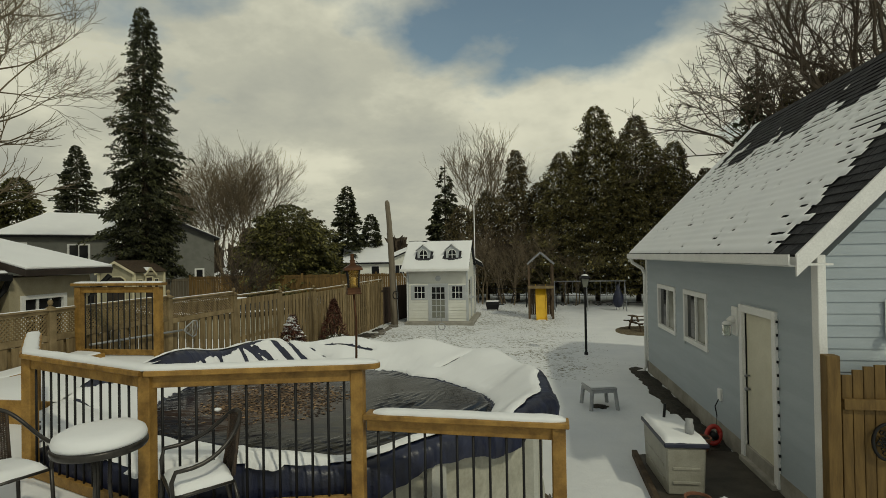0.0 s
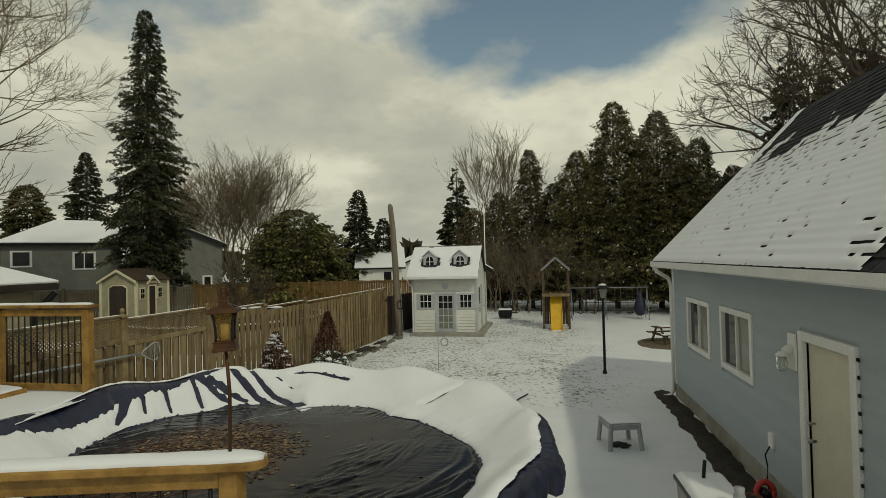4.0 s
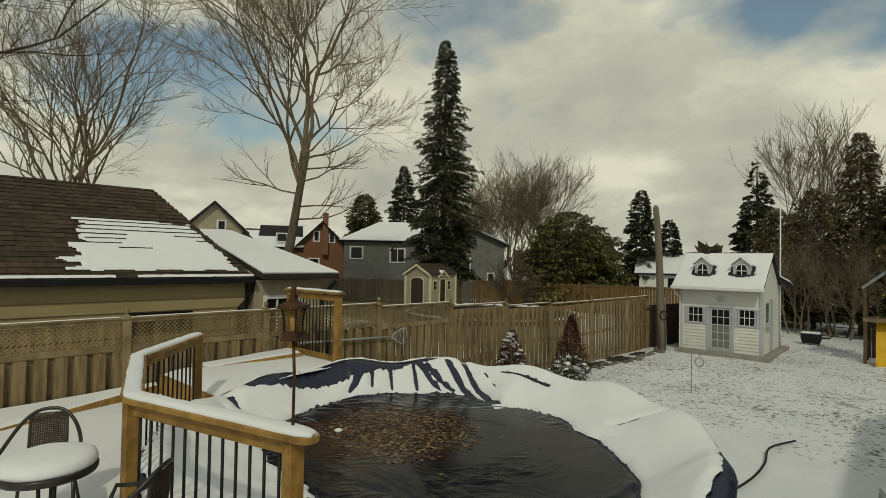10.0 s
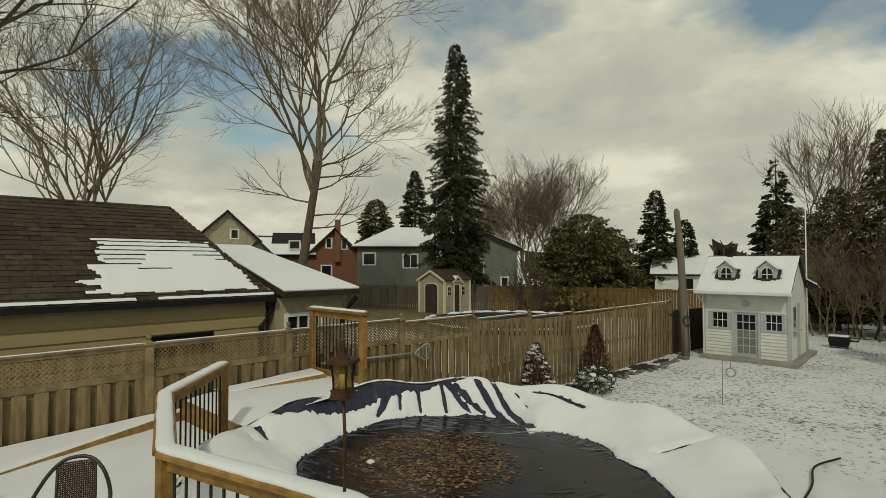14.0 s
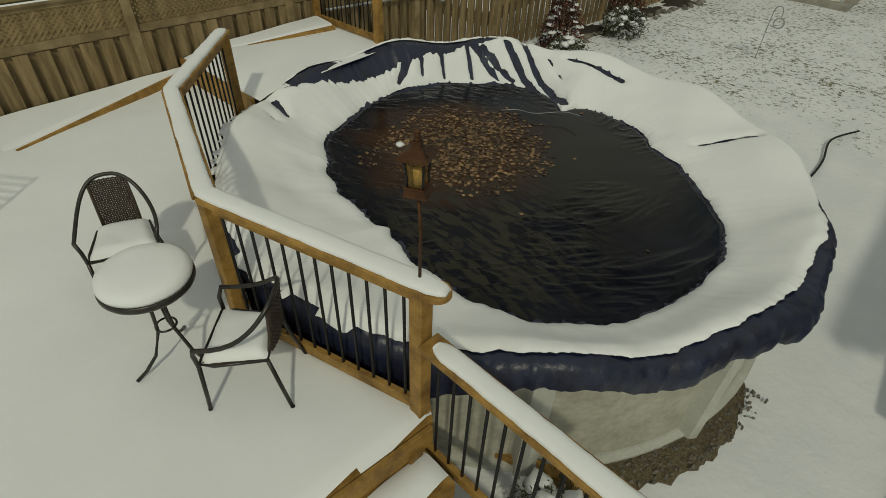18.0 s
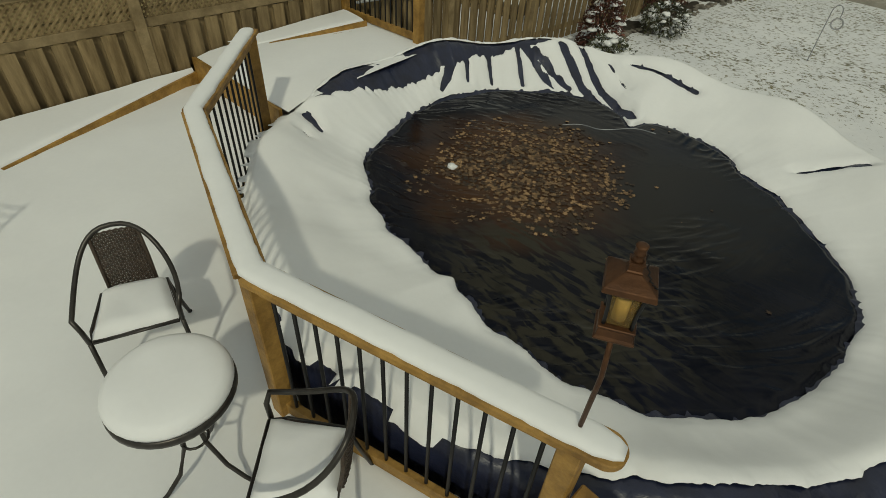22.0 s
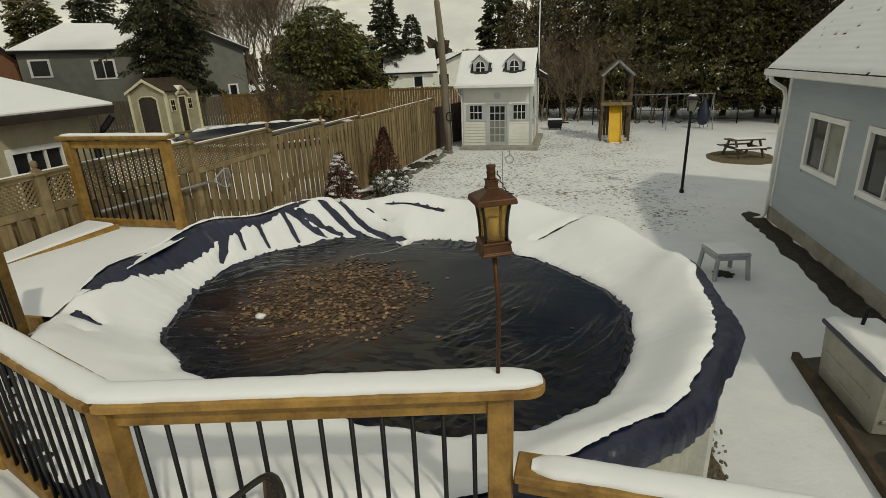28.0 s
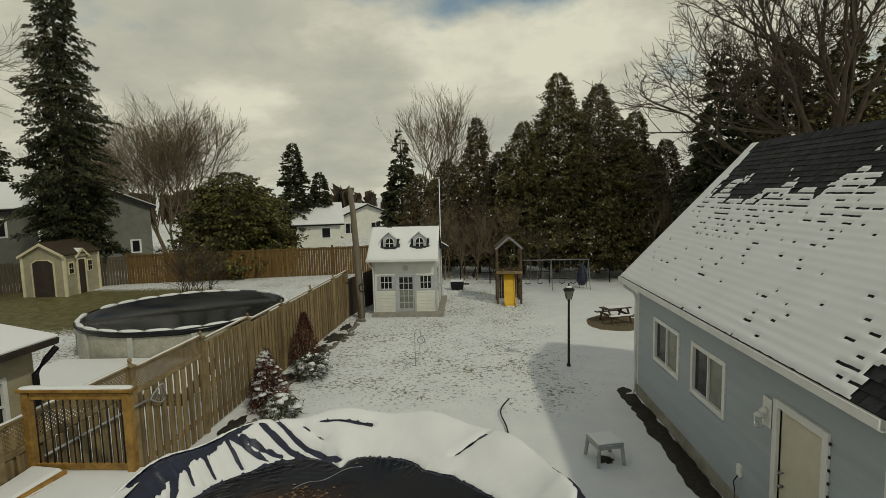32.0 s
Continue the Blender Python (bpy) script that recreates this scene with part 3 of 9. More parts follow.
def window_unit(m, u0, u1, z0, z1, label, frame_mat=WHITE_TRIM, cols=2, rows=1, fw=0.07, glass=(GLASS, GLASS), name="window", bar=0.035,
                parent=None, sill=False, muntin=None):
    """A window set into its opening: frame, bars, one pane for each light, all in wall coordinates."""
    if parent is None:
        w = tagged(new(name), label, "window")
    else:
        w = new(name, None)
        w.parent = parent
    fr = MB()
    for a, b, c, d in ((u0, u0 + fw, z0, z1), (u1 - fw, u1, z0, z1), (u0 + fw, u1 - fw, z1 - fw, z1), (u0 + fw, u1 - fw, z0, z0 + fw)):
        fr.box(a, b, -0.06, 0.035, c, d, m)
    part("window_frame", fr, frame_mat, w, bevel=0.004)
    iu0, iu1, iz0, iz1 = u0 + fw, u1 - fw, z0 + fw, z1 - fw
    dw, dh = (iu1 - iu0) / cols, (iz1 - iz0) / rows
    bars = MB()
    for i in range(1, cols):
        bars.box(iu0 + i * dw - bar / 2, iu0 + i * dw + bar / 2, -0.04, 0.015, iz0, iz1, m)
    for j in range(1, rows):
        bars.box(iu0, iu1, -0.038, 0.013, iz0 + j * dh - bar / 2, iz0 + j * dh + bar / 2, m)
    if bars.v:
        part("glazing_bar", bars, muntin or frame_mat, w)
    for i in range(cols):
        for j in range(rows):
            p = MB()
            p.box(iu0 + i * dw + 0.002, iu0 + (i + 1) * dw - 0.002, -0.03, -0.022, iz0 + j * dh + 0.002, iz0 + (j + 1) * dh - 0.002, m)
            part("pane", p, glass[(i + j) % len(glass)], w)
    if sill:
        s = MB()
        s.box(u0 - 0.04, u1 + 0.04, 0.0, 0.09, z0 - 0.05, z0, m)
        part("window_sill", s, frame_mat, w, bevel=0.004)
    return w


def roof_snow(parent, m, ulen, vlen, covered, thick=0.03, step=0.07, lift=0.02, name="roof_snow", vstep=None, rows=None):
    """A snow sheet on a roof plane (u along the eave, n outward, v up the slope), kept only where covered(u, v) says so."""
    nu, nv = max(2, round(ulen / step)), max(2, round(vlen / (vstep or step)))
    keep = [[covered((i + 0.5) * ulen / nu, (j + 0.5) * vlen / nv) for j in range(nv)] for i in range(nu)]
    mb, idx = MB(), {}

    def vert(i, j):
        if (i, j) not in idx:
            u, v = i * ulen / nu, j * vlen / nv
            full = all(0 <= a < nu and 0 <= b < nv and keep[a][b] for a in (i - 1, i) for b in (j - 1, j))
            h = lift + (thick * (0.8 + 0.35 * noise.noise(Vector((u * 1.3, v * 1.3, 5)))) if full else 0.004)
            if rows and full and (v % rows) / rows < 0.3:
                h -= thick * 0.22 * (0.6 + 0.6 * noise.noise(Vector((u * 1.1, v * 2, 17))))
            if not full:
                u += 0.25 * step * noise.noise(Vector((u * 9, v * 9, 1)))
                v += 0.25 * step * noise.noise(Vector((u * 9, v * 9, 7)))
            idx[i, j] = len(mb.v)
            mb.v.append(tuple(m @ Vector((u, h, v))))
        return idx[i, j]

    for i in range(nu):
        for j in range(nv):
            if keep[i][j]:
                mb.f.append((vert(i, j), vert(i + 1, j), vert(i + 1, j + 1), vert(i, j + 1)))
    return part(name, mb, SNOW, parent, "settled snow, thawed off in ragged patches", smooth=True, kind="stuff")


def slope_frame(origin, along, up):
    """Local (u along the eave, n off the roof, v up the slope) to world."""
    u, v = Vector(along).normalized(), Vector(up).normalized()
    n = u.cross(v).normalized()
    return Matrix(((u.x, n.x, v.x, origin[0]), (u.y, n.y, v.y, origin[1]), (u.z, n.z, v.z, origin[2]), (0, 0, 0, 1)))


def shingle_courses(parent, material, m, ulen, vlen, course=0.145, tab=0.33, trim=None, pick=None):
    """Stepped shingle courses on a roof plane; whole tabs within pick (u0, u1, v0, v1) are pieces of their own."""
    mb, j, v, made = MB(), 0, 0.0, 0
    tabs = []
    for k in (0.012, 0.016, 0.020):
        t = MB()
        t.add([(0.004, 0, 0), (tab - 0.004, 0, 0), (tab - 0.004, k, 0), (0.004, k, 0), (0.004, 0.004, course), (tab - 0.004, 0.004, course)], [(0, 1, 2, 3), (3, 2, 5, 4), (0, 3, 4), (1, 5, 2)])
        tabs.append(t.mesh("shingle", material))
    while v < vlen - 0.02:
        vt = min(v + course, vlen)
        a, b = (0.0, ulen) if trim is None else trim(v)
        u = a - (j % 2) * tab / 2
        while u < b:
            s, e = max(u + 0.004, a), min(u + tab - 0.004, b)
            if pick and made < 300 and e - s > tab - 0.02 and vt - v > course - 0.001 and pick[0] < u < pick[1] and pick[2] < v < pick[3]:
                o = part("shingle", tabs[(j * 7 + int(u * 10)) % 3], None, parent)
                o.matrix_basis = m @ Matrix.Translation((u, 0, v))
                made += 1
            elif e - s > 0.02:
                k = 0.012 + 0.004 * ((j * 7 + int(u * 10)) % 3)
                mb.add([m @ Vector(p) for p in ((s, 0, v), (e, 0, v), (e, k, v), (s, k, v), (s, 0.004, vt), (e, 0.004, vt))],
                       [(0, 1, 2, 3), (3, 2, 5, 4), (0, 3, 4), (1, 5, 2)])
            u += tab
        v, j = vt, j + 1
    return part("shingles", mb, material, parent, kind="stuff")


# ---- setting: garage ----
GX, GY0, GY1, EAVE_X, EAVE_Z, RIDGE_X, RIDGE_Z = 2.83, 7.45, 14.95, 2.49, 2.80, 5.45, 5.83
GX2 = 2 * RIDGE_X - GX


def build_garage():
    g = thing("garage", "pale blue vinyl-sided garage with a steep snow-covered roof", "garage", kind="structure")
    zb, zt = 0.26, 2.72
    for a in ((GX - 0.02, GX + 0.2, GY0 - 0.02, GY1 + 0.02), (GX2 - 0.2, GX2 + 0.02, GY0 - 0.02, GY1 + 0.02),
              (GX + 0.2, GX2 - 0.2, GY0 - 0.02, GY0 + 0.2), (GX + 0.2, GX2 - 0.2, GY1 - 0.2, GY1 + 0.02)):
        base = MB()
        base.box(*a, -0.5, zb)
        part("foundation", base, CONCRETE, g, "bare concrete footing")
    # long wall towards the yard; u runs from the far end to the near end
    m = frame_of((GX, GY1, 0), (0, -1))
    m = Matrix(m)
    L = GY1 - GY0
    u = lambda y: GY1 - y
    holes = [(u(13.79), u(12.55), 1.27, 2.09), (u(11.89), u(10.75), 1.28, 2.10), (u(9.28), u(8.42), 0.07, 2.03)]
    wall_core(g, BLUE_SIDING, m, L, zb, zt, 0.12, holes)
    lap_siding(g, BLUE_SIDING, m, L, zb, zt, 0.112, [(a - 0.06, b + 0.06, c - 0.06, d + 0.06) for a, b, c, d in holes[:2]] + [(holes[2][0] - 0.1, holes[2][1] + 0.1, 0, 2.14)])
    for k, (a, b, c, d) in enumerate(holes[:2]):
        window_unit(m, a - 0.06, b + 0.06, c - 0.06, d + 0.06, "white-framed sliding window in the blue garage wall", cols=2, glass=(GLASS, GLASS_PALE), name="garage_window", fw=0.085)
    # door in a white casing
    a, b, c, d = holes[2]
    dr = thing("garage_door", "closed cream entrance door with white casing", "door")
    cas = MB()
    cas.box(a - 0.1, a, -0.1, 0.045, c, d + 0.1, m).box(b, b + 0.1, -0.1, 0.045, c, d + 0.1, m).box(a, b, -0.1, 0.043, d, d + 0.1, m)
    part("door_casing", cas, WHITE_TRIM, dr, bevel=0.005)
    leaf = MB()
    leaf.box(a + 0.01, b - 0.01, -0.06, -0.015, c + 0.04, d - 0.01, m)
    part("door_leaf", leaf, CREAM_DOOR, dr, bevel=0.004)
    sill = MB()
    sill.box(a - 0.06, b + 0.06, -0.08, 0.09, c - 0.06, c + 0.035, m)
    part("threshold", sill, CONCRETE, dr, bevel=0.006)
    for z, r in ((1.02, 0.028), (1.2, 0.02)):
        k = MB()
        c0 = m @ Vector((a + 0.1, -0.01, z))
        k.tube([c0, c0 + Vector((-0.03, 0, 0)), c0 + Vector((-0.032, 0, 0)), c0 + Vector((-0.065, 0, 0))], [r * 0.5, r * 0.5, r, r * 0.8], 10)
        part("door_knob", k, GALV, dr, "brass-coloured knob" if r > 0.025 else "deadbolt", smooth=True)
    for i in range(12):
        h = MB()
        h.box(b + 0.102, b + 0.122, 0.018, 0.035, 0.3 + i * 0.155, 0.33 + i * 0.155, m)
        part("trim_nail", h, BLACK_METAL, dr)
    # corner posts, fascia, soffit, gutter, downpipe
    tr = MB()
    tr.box(GX - 0.03, GX + 0.05, GY0 - 0.035, GY0 + 0.09, zb, 2.8)
    part("corner_trim", tr, WHITE_TRIM, g, bevel=0.006)
    tr = MB()
    tr.box(GX - 0.03, GX + 0.09, GY1 - 0.09, GY1 + 0.03, zb, 2.72)
    part("corner_trim", tr, WHITE_TRIM, g, bevel=0.006)
    sof = MB()
    sof.box(EAVE_X + 0.03, GX, GY0 - 0.26, GY1 + 0.22, 2.70, 2.72)
    part("soffit", sof, WHITE_TRIM, g)
    gut = MB()
    prof = [(0.0, 0.12), (0.0, 0.02), (0.03, 0.0), (0.1, 0.0), (0.1, 0.1), (0.085, 0.1), (0.085, 0.015), (0.035, 0.015), (0.015, 0.03), (0.015, 0.12)]
    n = len(prof)
    for y in (GY0 - 0.29, GY1 + 0.25):
        gut.v += [(EAVE_X - 0.07 + px, y, 2.69 + pz) for px, pz in prof]
    gut.f += [(i, (i + 1) % n, n + (i + 1) % n, n + i) for i in range(n)] + [tuple(range(n)), tuple(range(2 * n - 1, n - 1, -1))]
    part("gutter", gut, WHITE_TRIM, g, "white aluminium eaves gutter")
    dp = MB()
    yb = GY1 + 0.06
    dp.tube([(EAVE_X, yb, 2.72), (EAVE_X + 0.02, yb, 2.6), (EAVE_X + 0.25, yb, 2.45), (GX - 0.05, yb - 0.05, 2.3), (GX - 0.05, yb - 0.05, 0.1), (GX - 0.12, yb - 0.05, 0.0), (GX - 0.35, yb - 0.08, -0.05)],
            0.042, 8)
    part("downpipe", dp, WHITE_TRIM, g, smooth=True)
    # near gable wall
    mf = frame_of((GX, GY0, 0), (1, 0))
    W = GX2 - GX
    slope = (RIDGE_Z - EAVE_Z) / (RIDGE_X - EAVE_X)
    top = lambda x: 2.72 + slope * min(x, W - x)
    lim = lambda z: (max(0.0, (z - 2.72) / slope), W - max(0.0, (z - 2.72) / slope))
    poly = [(0, zb), (W, zb), (W, 2.72), (W / 2, top(W / 2)), (0, 2.72)]
    for y in (GY0, GY1 - 0.12):
        core = MB()
        core.add([(GX + px, y, pz) for px, pz in poly] + [(GX + px, y + 0.12, pz) for px, pz in poly],
                 [(0, 1, 2, 3, 4), (9, 8, 7, 6, 5)] + [(i, i + 5, (i + 1) % 5 + 5, (i + 1) % 5) for i in range(5)])
        part("gable_wall", core, BLUE_SIDING, g)
    core = MB()
    core.box(GX2 - 0.12, GX2, GY0 + 0.12, GY1 - 0.12, zb, 2.72)
    part("back_wall", core, BLUE_SIDING, g)
    lap_siding(g, BLUE_SIDING, mf, W, zb, top(W / 2) - 0.05, 0.115, (), lim, proud=0.018)
    # roof
    ym, yM = GY0 - 0.31, GY1 + 0.25
    up = (RIDGE_X - EAVE_X, 0, RIDGE_Z - EAVE_Z)
    vl = Vector(up).length
    x2 = 2 * RIDGE_X - EAVE_X
    deck = MB()
    deck.slab(((EAVE_X, yM, EAVE_Z), (EAVE_X, ym, EAVE_Z), (RIDGE_X, ym, RIDGE_Z), (RIDGE_X, yM, RIDGE_Z)), 0.07)
    part("roof_deck", deck, SHINGLE, g)
    deck = MB()
    deck.slab(((RIDGE_X, yM, RIDGE_Z), (RIDGE_X, ym, RIDGE_Z), (x2, ym, EAVE_Z), (x2, yM, EAVE_Z)), 0.07)
    part("roof_deck", deck, SHINGLE, g)
    under = MB()
    under.slab(((EAVE_X + 0.05, GY0 - 0.005, EAVE_Z - 0.04), (EAVE_X + 0.05, ym + 0.01, EAVE_Z - 0.04), (RIDGE_X, ym + 0.01, RIDGE_Z - 0.09), (RIDGE_X, GY0 - 0.005, RIDGE_Z - 0.09)), 0.012)
    part("rake_soffit", under, WHITE_TRIM, g)
    ms = slope_frame((EAVE_X, yM, EAVE_Z + 0.004), (0, -1, 0), up)
    shingle_courses(g, SHINGLE, ms, yM - ym, vl, 0.14, 0.22, None, (yM - ym - 5.2, yM - ym, vl * 0.55, vl))
    for y in (ym - 0.02, yM + 0.02):
        for s in (1, -1):
            rake = MB()
            a = Vector((RIDGE_X - s * (RIDGE_X - EAVE_X) - s * 0.02, y, EAVE_Z - 0.08))
            b = Vector((RIDGE_X, y, RIDGE_Z - 0.06))
            rake.add(
                [a + Vector((0, dy, dz)) for dy in (-0.015, 0.015) for dz in (-0.12, 0.09)] + [b + Vector((0, dy, dz)) for dy in (-0.015, 0.015) for dz in (-0.12, 0.08)],
                [(0, 1, 3, 2), (4, 6, 7, 5), (0, 4, 5, 1), (2, 3, 7, 6), (1, 5, 7, 3), (0, 2, 6, 4)])
            part("rake_board", rake, WHITE_TRIM, g, "white gable fascia")
    rc = MB()
    y = ym
    while y < yM:
        e = min(y + 0.3, yM)
        for s in (1, -1):
            rc.slab(((RIDGE_X, e, RIDGE_Z + 0.035), (RIDGE_X, y, RIDGE_Z + 0.045), (RIDGE_X + 0.13 * s, y, RIDGE_Z - 0.1), (RIDGE_X + 0.13 * s, e, RIDGE_Z - 0.11))
                    if s > 0 else ((RIDGE_X - 0.13, e, RIDGE_Z - 0.11), (RIDGE_X - 0.13, y, RIDGE_Z - 0.1), (RIDGE_X, y, RIDGE_Z + 0.045), (RIDGE_X, e, RIDGE_Z + 0.035)), 0.012)
        y += 0.28
    part("ridge_cap", rc, SHINGLE, g, kind="stuff")

    def covered(uu, vv):
        s = (yM - ym) - uu            # metres from the near rake
        c = int(vv / 0.14)            # thaw follows the courses
        t = vv / vl
        edge = 0.66 + 0.22 * noise.noise(Vector((uu * 0.75, 3, 0))) + 0.17 * noise.noise(Vector((uu * 2.4, c * 0.35, 9))) + 0.07 * noise.noise(Vector((uu * 6.5, c * 1.9, 4)))
        near = 0.46 + 0.75 * t + 0.3 * noise.noise(Vector((c * 0.9, 2, 4))) + 0.14 * noise.noise(Vector((c * 3.1, 8, 4)))
        if uu < 0.3 + 0.25 * noise.noise(Vector((c * 1.3, 6, 2))) + 0.3 * (1 - t):
            return True
        if t > edge or s < near:
            return False
        spot = noise.noise(Vector((uu * 1.6, vv * 2.6, 12)))
        thin = noise.noise(Vector((uu * 6.5, c * 1.7, 21)))
        slit = 0.47 - 2.6 * max(0, t - edge + 0.3) - 0.35 * max(0, 1 - (s - near) / 1.2) - 0.12 * spot
        return not (vv % 0.14 < 0.04 and thin > slit)
    roof_snow(g, ms, yM - ym, vl, covered, 0.024, 0.03, 0.024, vstep=0.14 / 4, rows=0.14)
    # far slope snow, plain
    ms2 = slope_frame((x2, ym, EAVE_Z + 0.004), (0, 1, 0), (-(RIDGE_X - EAVE_X), 0, RIDGE_Z - EAVE_Z))
    roof_snow(g, ms2, yM - ym, vl, lambda a, b: b / vl < 0.8, 0.03, 0.3, 0.02)
    # meter box and vent on the yard wall, socket with hose
    def wall_lamp(mm, uu, z, label):
        wl_ = thing("wall_lamp", label, "wall lamp", "garage wall lamps")
        p = MB()
        p.box(uu - 0.10, uu + 0.10, 0.03, 0.055, z - 0.2, z + 0.2, mm)
        part("backplate", p, WHITE_TRIM, wl_, bevel=0.012)
        p = MB()
        p.tube([mm @ Vector(q) for q in ((uu, 0.055, z + 0.02), (uu, 0.09, z + 0.02), (uu, 0.135, z + 0.0))], [0.055, 0.05, 0.035], 12)
        part("arm", p, WHITE_TRIM, wl_, smooth=True)
        c = mm @ Vector((uu, 0.15, z))
        p = MB()
        p.lathe([(0.03, 0.0), (0.06, -0.03), (0.064, -0.05)], 14, tuple(c))
        part("cap", p, WHITE_TRIM, wl_, smooth=True)
        p = MB()
        p.lathe([(0.056, -0.05), (0.056, -0.19), (0.045, -0.205), (0.042, -0.2), (0.051, -0.185), (0.051, -0.05)], 14, tuple(c))
        jar = part("jar", p, JAR_GLASS, wl_, "clear glass jar shade", smooth=True)
        jar.visible_shadow = False

    wall_lamp(m, u(9.5), 1.88, "white wall lamp with a glass jar beside the door")
    ol = thing("wall_socket", "white outdoor socket with a hanging cord", "socket")
    v = MB()
    v.box(u(10.23), u(10.11), 0.0, 0.05, 0.6, 0.78, m)
    part("cover", v, WHITE_TRIM, ol, bevel=0.01)
    v = MB()
    p = [m @ Vector(q) for q in ((u(10.17), 0.05, 0.62), (u(10.21), 0.09, 0.5), (u(10.23), 0.06, 0.36), (u(10.19), 0.08, 0.22), (u(10.05), 0.12, 0.1))]
    v.tube(p, 0.009, 5)
    part("cord", v, BLACK_METAL, ol, smooth=True)
    wall_lamp(mf, 0.66, 2.16, "white wall lamp with a glass jar on the gable")


build_garage()


# ---- setting: deck ----
A_, B_, C_, D_ = (-1.28, 5.35), (-2.70, 5.01), (-5.26, 6.57), (0.15, 5.28)
K_ = (-4.22, 5.55)
DECK_Z, LOW_Z = 1.0, 0.62


def poly_grid(poly, z, step, thick, amp, seed, name, material, parent, label="", edge_drop=0.03):
    """A soft snow layer over a polygon: a fine grid clipped to it, rounded off towards its edge."""
    xs, ys = [p[0] for p in poly], [p[1] for p in poly]

    def inside(x, y):
        c, n = False, len(poly)
        for i in range(n):
            (x1, y1), (x2, y2) = poly[i], poly[(i + 1) % n]
            if (y1 > y) != (y2 > y) and x < (x2 - x1) * (y - y1) / (y2 - y1) + x1:
                c = not c
        return c

    def nearest(x, y):
        best = None
        for i in range(len(poly)):
            a, b = Vector(poly[i]), Vector(poly[(i + 1) % len(poly)])
            t = max(0, min(1, (Vector((x, y)) - a).dot(b - a) / (b - a).length_squared))
            q = a + (b - a) * t
            d = (Vector((x, y)) - q).length
            if best is None or d < best[0]:
                best = (d, q)
        return best

    mb, idx = MB(), {}
    nx, ny = int((max(xs) - min(xs)) / step) + 2, int((max(ys) - min(ys)) / step) + 2
    x0, y0 = min(xs) - step / 2, min(ys) - step / 2

    def vert(i, j):
        if (i, j) not in idx:
            x, y = x0 + i * step, y0 + j * step
            d, q = nearest(x, y)
            if not inside(x, y):
                x, y, h = q.x, q.y, 0.0
            else:
                h = thick * min(1.0, d / 0.07) ** 0.5 + amp * noise.fractal(Vector((x * 1.1, y * 1.1, seed)), 1.0, 2.0, 4) * min(1, d / 0.2)
            idx[i, j] = len(mb.v)
            mb.v.append((x, y, z + h))
        return idx[i, j]

    for i in range(nx):
        for j in range(ny):
            if inside(x0 + (i + 0.5) * step, y0 + (j + 0.5) * step):
                mb.f.append((vert(i, j), vert(i + 1, j), vert(i + 1, j + 1), vert(i, j + 1)))
    return part(name, mb, material, parent, label, smooth=True, kind="stuff")


def fence_x(y):
    return -6.23 - (21.88 - y) * 0.0545


EDGE = [(-1.19, 5.37), (-1.332, 4.1), (-2.09, -2.6)]
DECK_POLY = [EDGE[0], (-1.27, 5.44), (-2.68, 5.09), (-4.19, 5.65), (-5.20, 6.66), (-5.56, 7.2), (-5.66, 8.95), (fence_x(8.95) + 0.1, 8.95), (fence_x(-2.6) + 0.1, -2.6), EDGE[2], EDGE[1]]


